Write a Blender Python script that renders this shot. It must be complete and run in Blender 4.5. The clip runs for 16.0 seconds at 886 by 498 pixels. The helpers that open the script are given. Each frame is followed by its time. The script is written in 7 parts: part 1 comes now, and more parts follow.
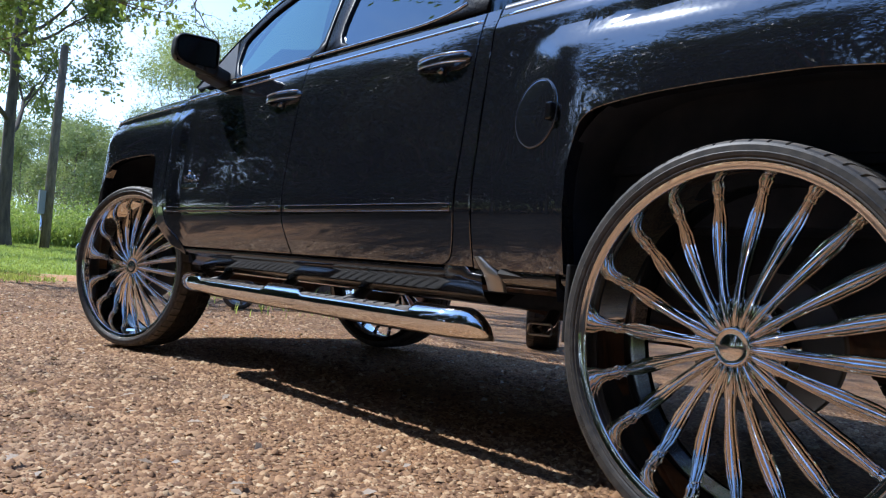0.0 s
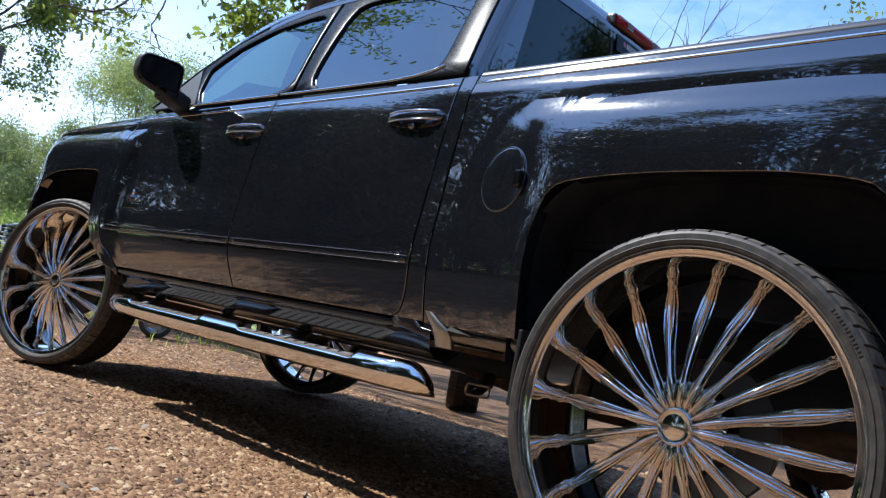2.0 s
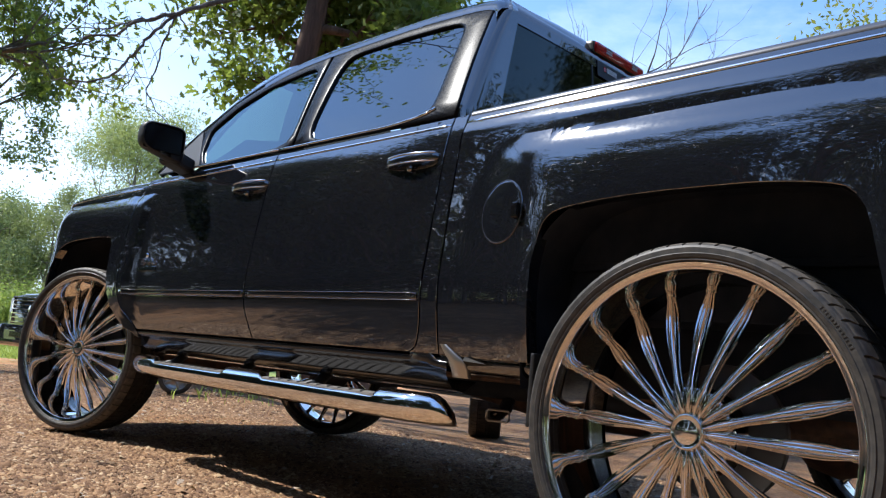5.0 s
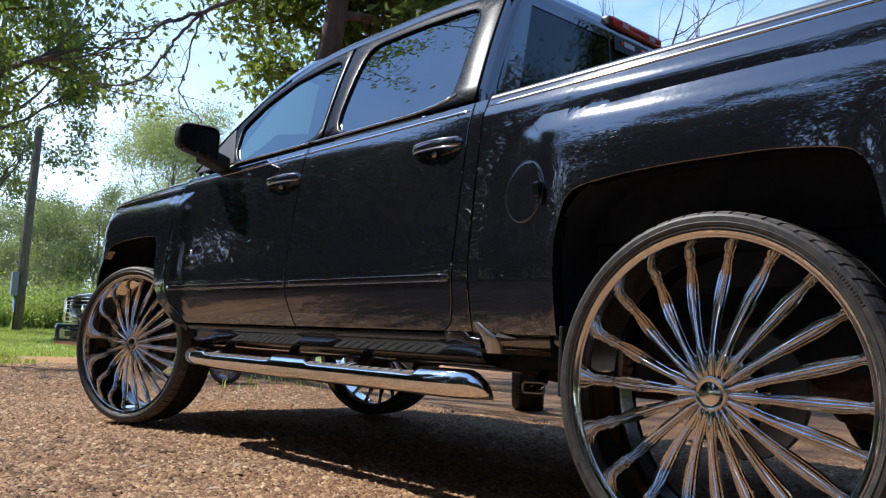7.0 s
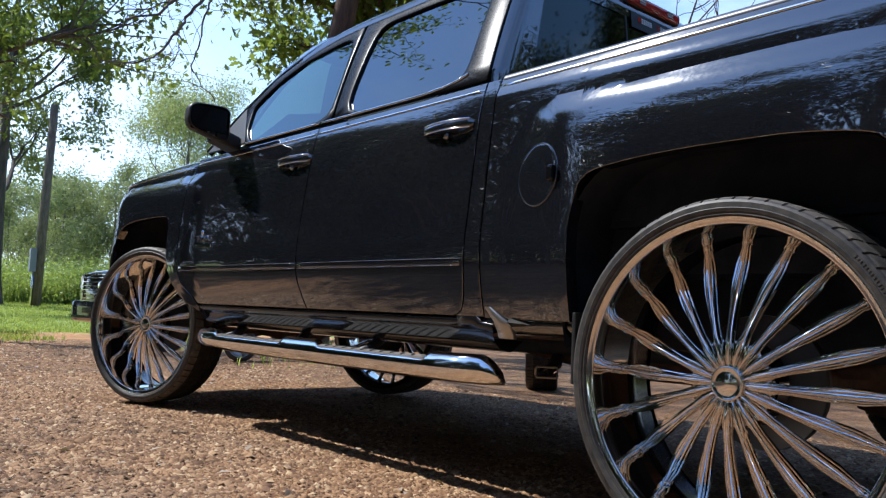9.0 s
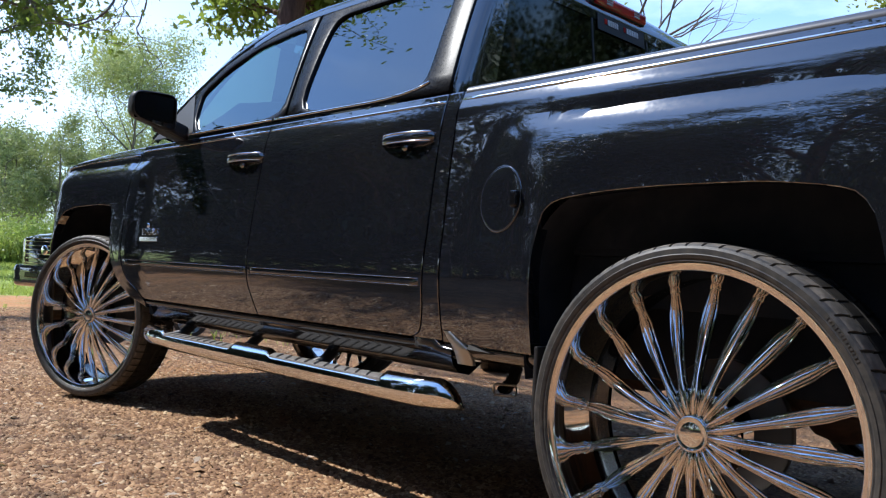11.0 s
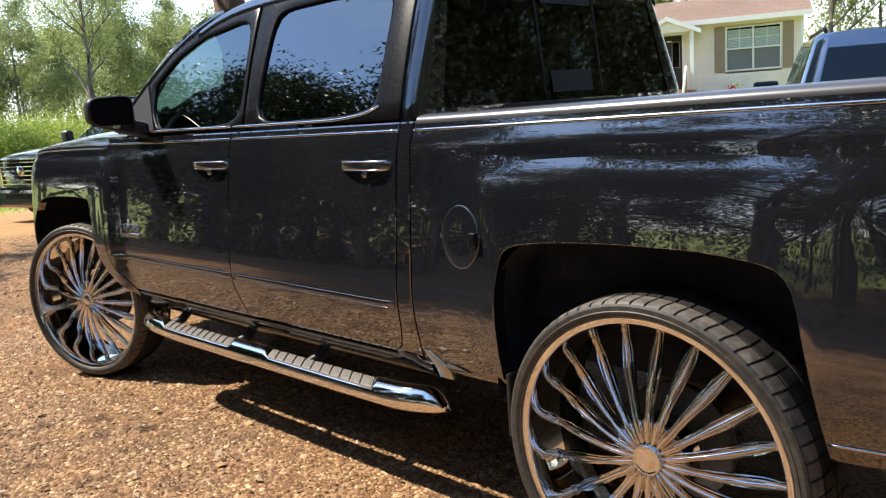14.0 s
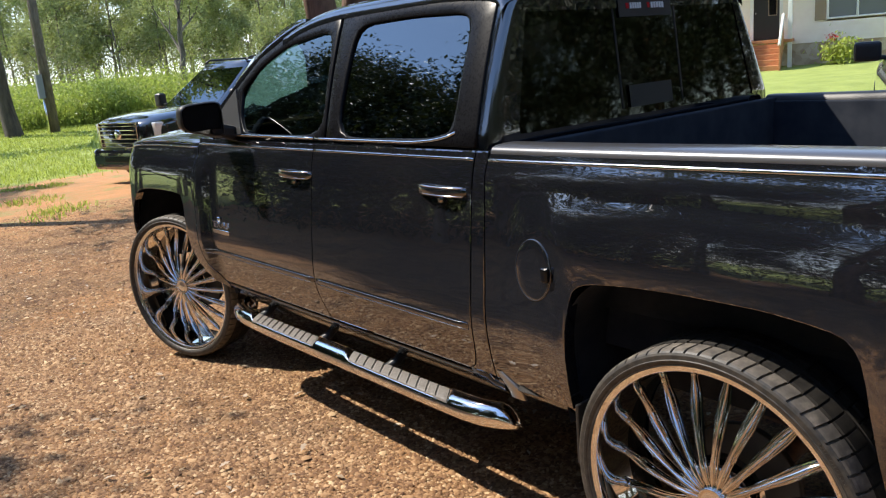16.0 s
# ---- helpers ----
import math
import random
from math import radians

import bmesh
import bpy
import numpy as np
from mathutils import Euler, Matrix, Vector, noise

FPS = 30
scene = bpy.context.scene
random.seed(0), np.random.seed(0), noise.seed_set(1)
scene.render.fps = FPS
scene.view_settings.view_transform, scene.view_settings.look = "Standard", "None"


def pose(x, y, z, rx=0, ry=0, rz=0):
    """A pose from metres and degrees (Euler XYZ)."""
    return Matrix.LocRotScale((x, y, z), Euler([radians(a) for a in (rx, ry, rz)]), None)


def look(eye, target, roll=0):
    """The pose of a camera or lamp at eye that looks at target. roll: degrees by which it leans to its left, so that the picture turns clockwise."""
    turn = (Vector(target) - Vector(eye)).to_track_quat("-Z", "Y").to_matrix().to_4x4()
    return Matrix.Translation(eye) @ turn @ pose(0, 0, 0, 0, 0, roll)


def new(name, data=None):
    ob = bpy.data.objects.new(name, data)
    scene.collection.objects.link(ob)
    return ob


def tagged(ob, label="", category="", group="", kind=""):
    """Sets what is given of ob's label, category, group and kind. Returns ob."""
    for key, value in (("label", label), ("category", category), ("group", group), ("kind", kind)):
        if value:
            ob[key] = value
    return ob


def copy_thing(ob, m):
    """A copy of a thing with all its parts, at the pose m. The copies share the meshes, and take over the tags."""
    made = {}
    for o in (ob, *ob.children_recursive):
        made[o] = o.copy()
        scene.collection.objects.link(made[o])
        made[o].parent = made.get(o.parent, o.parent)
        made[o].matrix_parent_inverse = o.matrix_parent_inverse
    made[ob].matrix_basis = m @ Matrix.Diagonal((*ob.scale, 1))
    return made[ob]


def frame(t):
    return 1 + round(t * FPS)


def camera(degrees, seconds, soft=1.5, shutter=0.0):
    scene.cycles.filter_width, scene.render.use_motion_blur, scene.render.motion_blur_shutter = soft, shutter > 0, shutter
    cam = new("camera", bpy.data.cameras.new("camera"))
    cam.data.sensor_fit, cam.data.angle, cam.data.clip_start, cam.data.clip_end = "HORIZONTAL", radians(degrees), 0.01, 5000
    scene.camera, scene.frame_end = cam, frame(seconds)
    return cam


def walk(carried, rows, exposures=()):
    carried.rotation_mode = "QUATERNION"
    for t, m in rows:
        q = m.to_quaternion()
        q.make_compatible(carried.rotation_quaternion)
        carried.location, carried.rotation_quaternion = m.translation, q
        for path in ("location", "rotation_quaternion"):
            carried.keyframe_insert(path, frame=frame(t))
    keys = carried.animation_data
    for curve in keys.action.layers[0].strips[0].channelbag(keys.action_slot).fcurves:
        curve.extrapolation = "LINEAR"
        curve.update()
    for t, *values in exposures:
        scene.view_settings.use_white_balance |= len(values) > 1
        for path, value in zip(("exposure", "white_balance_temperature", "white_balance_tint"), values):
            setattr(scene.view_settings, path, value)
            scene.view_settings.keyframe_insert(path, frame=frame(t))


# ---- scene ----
cam = camera(57.8, 16.0, 1.2)
PATH = [
    (0, (-2.617, -0.892, 0.559), (-1.316, 0.625, 0.612), 4.6),
    (0.5, (-2.65, -0.875, 0.559), (-1.316, 0.613, 0.639), 6.2),
    (1, (-2.676, -0.86, 0.563), (-1.319, 0.604, 0.687), 8.2),
    (1.5, (-2.692, -0.852, 0.554), (-1.307, 0.58, 0.725), 10.2),
    (2, (-2.702, -0.842, 0.538), (-1.282, 0.55, 0.755), 11.1),
    (2.5, (-2.712, -0.845, 0.529), (-1.277, 0.525, 0.783), 11.0),
    (3, (-2.725, -0.854, 0.529), (-1.291, 0.513, 0.802), 10.2),
    (3.5, (-2.745, -0.871, 0.529), (-1.319, 0.5, 0.826), 9.3),
    (4, (-2.768, -0.884, 0.531), (-1.348, 0.494, 0.827), 8.1),
    (6.5, (-2.812, -0.995, 0.561), (-1.464, 0.458, 0.83), 2.7),
    (7, (-2.833, -1.014, 0.548), (-1.498, 0.459, 0.771), 2.5),
    (7.5, (-2.819, -1.01, 0.559), (-1.492, 0.476, 0.734), 2.1),
    (8, (-2.811, -1.013, 0.567), (-1.492, 0.482, 0.721), 2.3),
    (8.5, (-2.808, -1.008, 0.573), (-1.499, 0.495, 0.734), 2.5),
    (11, (-2.758, -0.912, 0.788), (-1.354, 0.512, 0.846), 3.1),
    (11.5, (-2.767, -0.913, 0.946), (-1.34, 0.487, 0.888), 2.2),
    (12, (-2.77, -0.925, 1.074), (-1.314, 0.441, 0.945), 2.1),
    (12.5, (-2.778, -0.95, 1.17), (-1.307, 0.389, 0.964), 1.8),
    (13, (-2.782, -0.982, 1.256), (-1.323, 0.354, 0.964), 0.4),
    (13.5, (-2.787, -1.013, 1.337), (-1.353, 0.339, 0.996), -1.9),
    (14, (-2.794, -1.044, 1.415), (-1.392, 0.337, 1.06), -4.1),
    (14.5, (-2.803, -1.081, 1.506), (-1.451, 0.344, 1.129), -5.4),
    (15, (-2.803, -1.1, 1.593), (-1.505, 0.376, 1.223), -5.3),
    (15.5, (-2.793, -1.104, 1.65), (-1.534, 0.399, 1.257), -4.6),
    (16, (-2.775, -1.087, 1.685), (-1.545, 0.419, 1.219), -4.8),
]
walk(cam, [(t, look(eye, target, roll)) for t, eye, target, roll in PATH],
     exposures=[(0.0, 0.62, 5450, 10), (4.0, 0.70, 5950, 10), (6.5, 0.55, 5950, 10), (8.5, 0.52, 5750, 10), (11.0, 0.68, 5750, 10), (13.0, 1.05, 6850, 10), (14.5, 1.02, 6750, 10), (16.0, 0.86, 6650, 10)])

# ---- world, sun ----
SUN = Vector((-0.45, 0.733, 1.0)).normalized()
world = bpy.data.worlds.new("sky")
scene.world = world
world.use_nodes = True
wn, wl = world.node_tree.nodes, world.node_tree.links
sky = wn.new("ShaderNodeTexSky")
sky.sky_type, sky.sun_disc = "NISHITA", False
sky.sun_elevation = math.asin(SUN.z)
sky.sun_rotation = math.atan2(SUN.x, SUN.y)
sky.air_density, sky.dust_density, sky.ozone_density = 1.0, 0.1, 1.5
wc = wn.new("ShaderNodeTexCoord")
wm = wn.new("ShaderNodeMapping")
wm.inputs["Scale"].default_value = (1.2, 1.2, 3.4)
wl.new(wc.outputs["Generated"], wm.inputs["Vector"])
wno = wn.new("ShaderNodeTexNoise")
wno.inputs["Scale"].default_value, wno.inputs["Detail"].default_value, wno.inputs["Roughness"].default_value = 2.1, 8, 0.6
wl.new(wm.outputs[0], wno.inputs["Vector"])
wr = wn.new("ShaderNodeMapRange")
wr.inputs[1].default_value, wr.inputs[2].default_value, wr.inputs[3].default_value, wr.inputs[4].default_value = 0.46, 0.74, 0.0, 0.8
wl.new(wno.outputs[0], wr.inputs[0])
wmix = wn.new("ShaderNodeMix")
wmix.data_type = "RGBA"
wsep = wn.new("ShaderNodeSeparateXYZ")
wl.new(wc.outputs["Generated"], wsep.inputs[0])
whz = wn.new("ShaderNodeMapRange")
whz.inputs[1].default_value, whz.inputs[2].default_value, whz.inputs[3].default_value, whz.inputs[4].default_value = 0.22, 0.62, 1.0, 0.22
wl.new(wsep.outputs[2], whz.inputs[0])
wmul = wn.new("ShaderNodeMath")
wmul.operation = "MULTIPLY"
wl.new(wr.outputs[0], wmul.inputs[0])
wl.new(whz.outputs[0], wmul.inputs[1])
wlow = wn.new("ShaderNodeMapRange")
wlow.inputs[1].default_value, wlow.inputs[2].default_value, wlow.inputs[3].default_value, wlow.inputs[4].default_value = 0.02, 0.34, 0.75, 0.0
wl.new(wsep.outputs[2], wlow.inputs[0])
wmax = wn.new("ShaderNodeMath")
wmax.operation = "MAXIMUM"
wl.new(wmul.outputs[0], wmax.inputs[0])
wl.new(wlow.outputs[0], wmax.inputs[1])
# bright haze low in the sky towards the sun's side
wdot = wn.new("ShaderNodeVectorMath")
wdot.operation, wdot.inputs[1].default_value = "DOT_PRODUCT", (-0.545, 0.838, 0)
wl.new(wc.outputs["Generated"], wdot.inputs[0])
waz = wn.new("ShaderNodeMapRange")
waz.inputs[1].default_value, waz.inputs[2].default_value, waz.inputs[3].default_value, waz.inputs[4].default_value = 0.25, 0.68, 0.0, 0.66
wl.new(wdot.outputs["Value"], waz.inputs[0])
wel = wn.new("ShaderNodeMapRange")
wel.inputs[1].default_value, wel.inputs[2].default_value, wel.inputs[3].default_value, wel.inputs[4].default_value = 0.26, 0.46, 1.0, 0.1
wl.new(wsep.outputs[2], wel.inputs[0])
whaze = wn.new("ShaderNodeMath")
whaze.operation = "MULTIPLY"
wl.new(waz.outputs[0], whaze.inputs[0])
wl.new(wel.outputs[0], whaze.inputs[1])
wmax2 = wn.new("ShaderNodeMath")
wmax2.operation = "MAXIMUM"
wl.new(wmax.outputs[0], wmax2.inputs[0])
wl.new(whaze.outputs[0], wmax2.inputs[1])
wl.new(wmax2.outputs[0], wmix.inputs[0])
wtint = wn.new("ShaderNodeMix")
wtint.data_type, wtint.blend_type = "RGBA", "MULTIPLY"
wtint.inputs[0].default_value = 1.0
wtint.inputs[7].default_value = (0.92, 1.0, 1.1, 1)
wl.new(sky.outputs[0], wtint.inputs[6])
wl.new(wtint.outputs[2], wmix.inputs[6])
wmix.inputs[7].default_value = (5.4, 5.9, 6.5, 1)
wl.new(wmix.outputs[2], wn["Background"].inputs["Color"])
wn["Background"].inputs["Strength"].default_value = 0.18
sun = new("sun", bpy.data.lights.new("sun", "SUN"))
sun.data.energy, sun.data.angle, sun.data.color = 4.6, radians(0.53), (1.0, 0.93, 0.82)
sun.matrix_world = look(SUN * 50, (0, 0, 0))


# ---- materials ----
def mat(name, color, rough=0.5, metal=0.0, **kw):
    m = bpy.data.materials.new(name)
    m.use_nodes = True
    b = m.node_tree.nodes["Principled BSDF"]
    b.inputs["Base Color"].default_value = (*color, 1)
    b.inputs["Roughness"].default_value, b.inputs["Metallic"].default_value = rough, metal
    for k, v in kw.items():
        b.inputs[k.replace("_", " ")].default_value = v
    return m


def tex(m, kind="Noise", scale=5.0, detail=4.0, coord="Object", rough=0.55, stretch=(1, 1, 1), **kw):
    n, l = m.node_tree.nodes, m.node_tree.links
    c = n.new("ShaderNodeTexCoord")
    mp = n.new("ShaderNodeMapping")
    mp.inputs["Scale"].default_value = stretch
    l.new(c.outputs[coord], mp.inputs["Vector"])
    t = n.new("ShaderNodeTex" + kind)
    l.new(mp.outputs[0], t.inputs["Vector"])
    t.inputs["Scale"].default_value = scale
    if kind == "Noise":
        t.inputs["Detail"].default_value, t.inputs["Roughness"].default_value = detail, rough
    return t


def ramp(m, source, stops):
    r = m.node_tree.nodes.new("ShaderNodeValToRGB")
    while len(r.color_ramp.elements) < len(stops):
        r.color_ramp.elements.new(0.5)
    for e, (p, c) in zip(r.color_ramp.elements, stops):
        e.position, e.color = p, (*c, 1) if len(c) == 3 else c
    m.node_tree.links.new(source, r.inputs[0])
    return r.outputs[0]


def mixc(m, fac, a, b, mode="MIX"):
    x = m.node_tree.nodes.new("ShaderNodeMix")
    x.data_type, x.blend_type = "RGBA", mode
    for sock, v in ((x.inputs[0], fac), (x.inputs[6], a), (x.inputs[7], b)):
        if isinstance(v, (int, float)):
            sock.default_value = v
        elif isinstance(v, tuple):
            sock.default_value = (*v, 1)
        else:
            m.node_tree.links.new(v, sock)
    return x.outputs[2]


def setin(m, name, value):
    m.node_tree.links.new(value, m.node_tree.nodes["Principled BSDF"].inputs[name])


def bump(m, height, strength=0.3, dist=0.01, sock="Normal"):
    b = m.node_tree.nodes.new("ShaderNodeBump")
    b.inputs["Strength"].default_value, b.inputs["Distance"].default_value = strength, dist
    m.node_tree.links.new(height, b.inputs["Height"])
    m.node_tree.links.new(b.outputs[0], m.node_tree.nodes["Principled BSDF"].inputs[sock])


def paint(name, color, wave=0.004):
    m = mat(name, color, 0.3, 0.0, Coat_Weight=1.0, Coat_IOR=2.45, Coat_Roughness=0.015, Specular_IOR_Level=0.05)
    t = tex(m, "Noise", 5.0, 2, stretch=(1, 0.6, 1.4))
    bump(m, t.outputs[0], 0.25, wave, "Coat Normal")
    d = tex(m, "Noise", 90, 3)
    setin(m, "Roughness", ramp(m, d.outputs[0], [(0.3, (0.10,) * 3), (0.75, (0.17,) * 3)]))
    # patchy film, part dust, part veiling glare put into the colour, with dried specks
    ds = tex(m, "Noise", 260, 3, rough=0.7)
    film = tex(m, "Noise", 2.6, 6, rough=0.7, stretch=(1, 0.5, 1))
    dust_veil = mixc(m, ramp(m, film.outputs[0], [(0.45, (0, 0, 0)), (0.8, (0.10,) * 3)]), color, (0.06, 0.05, 0.04))
    setin(m, "Base Color", mixc(m, ramp(m, ds.outputs[0], [(0.68, (0, 0, 0)), (0.76, (0.4,) * 3)]), dust_veil, (0.10, 0.09, 0.08)))
    g = tex(m, "Noise", 14, 6, rough=0.7)
    setin(m, "Coat Roughness", ramp(m, g.outputs[0], [(0.45, (0.018,) * 3), (0.8, (0.045,) * 3)]))
    return m


def glass(name, tint, ior=1.5, sheen=(1, 1, 1), haze=0.0):
    m = bpy.data.materials.new(name)
    m.use_nodes = True
    n, l = m.node_tree.nodes, m.node_tree.links
    n.remove(n["Principled BSDF"])
    a, b, f, x = n.new("ShaderNodeBsdfTransparent"), n.new("ShaderNodeBsdfGlossy"), n.new("ShaderNodeFresnel"), n.new("ShaderNodeMixShader")
    a.inputs[0].default_value = (*tint, 1)
    b.inputs["Roughness"].default_value = haze
    b.inputs["Color"].default_value = (*sheen, 1)
    f.inputs[0].default_value = ior
    t = tex(m, "Noise", 2.2, 2)
    bp = n.new("ShaderNodeBump")
    bp.inputs["Strength"].default_value, bp.inputs["Distance"].default_value = 0.2, 0.002
    l.new(t.outputs[0], bp.inputs["Height"])
    l.new(bp.outputs[0], b.inputs["Normal"])
    l.new(f.outputs[0], x.inputs[0])
    l.new(a.outputs[0], x.inputs[1])
    l.new(b.outputs[0], x.inputs[2])
    l.new(x.outputs[0], n["Material Output"].inputs[0])
    return m


M = {}
M["paint"] = paint("black_paint", (0.0074, 0.0082, 0.0115))
M["rocker"] = paint("dusty_sill_paint", (0.008, 0.008, 0.009))
M["rocker"].node_tree.links.remove(M["rocker"].node_tree.nodes["Principled BSDF"].inputs["Coat Roughness"].links[0])
M["rocker"].node_tree.nodes["Principled BSDF"].inputs["Coat Roughness"].default_value = 0.13
M["rocker"].node_tree.nodes["Principled BSDF"].inputs["Coat IOR"].default_value = 1.45
M["chrome"] = mat("chrome", (0.82, 0.80, 0.77), 0.03, 1.0)
M["chrome_trim"] = mat("chrome_trim", (0.8, 0.8, 0.8), 0.12, 1.0)
M["moulding"] = mat("dark_bright_moulding", (0.28, 0.28, 0.28), 0.15, 1.0)
M["steel"] = mat("polished_steel", (0.75, 0.75, 0.74), 0.07, 1.0)
M["rail"] = mat("bed_rail_cap", (0.09, 0.09, 0.095), 0.28, 0.3, Coat_Weight=0.6, Coat_Roughness=0.12)
M["dull_metal"] = mat("dull_bright_metal", (0.4, 0.38, 0.35), 0.3, 0.9)
M["black_plastic"] = mat("black_plastic", (0.012, 0.012, 0.013), 0.45)
t = tex(M["black_plastic"], "Noise", 400, 2)
bump(M["black_plastic"], t.outputs[0], 0.2, 0.0008)
M["gloss_black"] = mat("gloss_black", (0.006, 0.006, 0.007), 0.10)
M["frame"] = mat("satin_black_frame", (0.005, 0.005, 0.006), 0.28, Specular_IOR_Level=0.08)
t = tex(M["frame"], "Noise", 120, 3)
setin(M["frame"], "Roughness", ramp(M["frame"], t.outputs[0], [(0.3, (0.24,) * 3), (0.7, (0.34,) * 3)]))
M["pad"] = mat("step_pad_rubber", (0.10, 0.095, 0.09), 0.38)
t = tex(M["pad"], "Noise", 60, 5)
setin(M["pad"], "Base Color", ramp(M["pad"], t.outputs[0], [(0.3, (0.14, 0.13, 0.118)), (0.7, (0.23, 0.21, 0.19))]))
M["rubber"] = mat("tyre_rubber", (0.022, 0.021, 0.02), 0.55)
t = tex(M["rubber"], "Noise", 40, 6)
setin(M["rubber"], "Base Color", ramp(M["rubber"], t.outputs[0], [(0.35, (0.020, 0.019, 0.018)), (0.7, (0.055, 0.047, 0.039))]))
bump(M["rubber"], tex(M["rubber"], "Noise", 220, 3).outputs[0], 0.3, 0.001)
M["tread"] = mat("dusty_tread", (0.08, 0.065, 0.05), 0.8)
t = tex(M["tread"], "Noise", 30, 6)
setin(M["tread"], "Base Color", ramp(M["tread"], t.outputs[0], [(0.3, (0.055, 0.048, 0.041)), (0.55, (0.105, 0.09, 0.074)), (0.75, (0.19, 0.16, 0.128))]))
# darker rubber for the inner tread rows and the sill blade
M["tread_dark"] = mat("dark_tread", (0.02, 0.019, 0.018), 0.7, Specular_IOR_Level=0.2)
t = tex(M["tread_dark"], "Noise", 30, 6)
setin(M["tread_dark"], "Base Color", ramp(M["tread_dark"], t.outputs[0], [(0.3, (0.014, 0.013, 0.012)), (0.7, (0.034, 0.030, 0.026))]))
M["dark"] = mat("underbody", (0.014, 0.013, 0.012), 0.8, Specular_IOR_Level=0.1)
t = tex(M["dark"], "Noise", 9, 5)
setin(M["dark"], "Base Color", ramp(M["dark"], t.outputs[0], [(0.35, (0.024, 0.029, 0.040)), (0.75, (0.044, 0.049, 0.060))]))
M["rust"] = mat("rusty_frame", (0.10, 0.05, 0.03), 0.75)
t = tex(M["rust"], "Noise", 18, 6)
setin(M["rust"], "Base Color", ramp(M["rust"], t.outputs[0], [(0.3, (0.02, 0.015, 0.012)), (0.7, (0.14, 0.07, 0.04))]))
M["barrel"] = mat("dark_wheel_barrel", (0.09, 0.088, 0.086), 0.16, 0.9)
M["iron"] = mat("brake_iron", (0.05, 0.045, 0.04), 0.5, 0.6)
M["glass_front"] = glass("tinted_glass", (0.055, 0.10, 0.095), 2.1, (0.84, 0.97, 1.0), 0.018)
M["glass_dark"] = glass("limo_tint_glass", (0.006, 0.006, 0.006), 2.3, (0.84, 0.94, 1.0), 0.018)
M["glass_back"] = glass("limo_tint_back_glass", (0.006, 0.006, 0.006), 1.58, (0.90, 1.0, 0.94), 0.035)
M["glass_clear"] = glass("clear_glass", (0.78, 0.84, 0.82))
M["red"] = mat("red_lens", (0.6, 0.02, 0.03), 0.12, 0.0, Coat_Weight=1.0)
M["amber"] = mat("lamp_lens", (0.62, 0.64, 0.66), 0.08, 0.0, Coat_Weight=1.0)
M["white_vinyl"] = mat("white_vinyl", (0.75, 0.75, 0.75), 0.5)
M["seat"] = mat("seat_leather", (0.02, 0.02, 0.021), 0.5)
M["dash"] = mat("dash_plastic", (0.035, 0.034, 0.033), 0.55)
# pale teal that stands in for daylight in the front door glass
M["pale_light"] = mat("pale_light_sheet", (0.55, 0.66, 0.62), 0.8)
M["grey_tag"] = mat("grey_sticker", (0.022, 0.022, 0.024), 0.5)
M["escpaint"] = paint("dark_blue_black_paint", (0.006, 0.007, 0.012))
M["silver"] = paint("silver_blue_paint", (0.13, 0.17, 0.23))
M["silver"].node_tree.nodes["Principled BSDF"].inputs["Metallic"].default_value = 0.6


def leafy(name, lo, hi, trans=0.45):
    m = mat(name, lo, 0.5)
    n, l = m.node_tree.nodes, m.node_tree.links
    g = n.new("ShaderNodeNewGeometry")
    c = ramp(m, g.outputs["Random Per Island"], [(0.0, lo), (0.55, tuple((a + b) / 2 for a, b in zip(lo, hi))), (1.0, hi)])
    setin(m, "Base Color", c)
    t = n.new("ShaderNodeBsdfTranslucent")
    l.new(mixc(m, 0.35, c, (0.35, 0.42, 0.04)), t.inputs["Color"])
    x = n.new("ShaderNodeMixShader")
    x.inputs[0].default_value = trans
    l.new(n["Principled BSDF"].outputs[0], x.inputs[1])
    l.new(t.outputs[0], x.inputs[2])
    l.new(x.outputs[0], n["Material Output"].inputs[0])
    return m


M["oak_leaf"] = leafy("oak_leaf", (0.08, 0.13, 0.025), (0.20, 0.26, 0.06), 0.6)
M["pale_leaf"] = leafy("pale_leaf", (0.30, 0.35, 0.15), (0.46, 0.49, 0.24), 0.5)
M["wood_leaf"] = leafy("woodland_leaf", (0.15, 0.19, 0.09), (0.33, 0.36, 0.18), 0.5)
# leaf with its shaded, sun-averted side put into the colour
M["shade_leaf"] = leafy("shaded_oak_leaf", (0.022, 0.036, 0.011), (0.048, 0.066, 0.020), 0.10)
# brush leaf coloured nearly black for the shade it stands in
M["brush_shaded"] = leafy("shaded_brush_leaf", (0.016, 0.024, 0.009), (0.032, 0.044, 0.014), 0.08)
M["lawn_leaf"] = leafy("lawn_tree_leaf", (0.08, 0.12, 0.045), (0.18, 0.22, 0.085), 0.5)
M["brush_leaf"] = leafy("shady_brush_leaf", (0.09, 0.10, 0.05), (0.20, 0.19, 0.10), 0.3)
M["yellow_leaf"] = leafy("yellow_green_leaf", (0.15, 0.19, 0.03), (0.34, 0.33, 0.07), 0.5)
M["grass_blade"] = leafy("grass_blade", (0.32, 0.39, 0.08), (0.48, 0.53, 0.15), 0.5)
M["weed"] = leafy("weed_blade", (0.17, 0.26, 0.05), (0.42, 0.48, 0.13), 0.55)


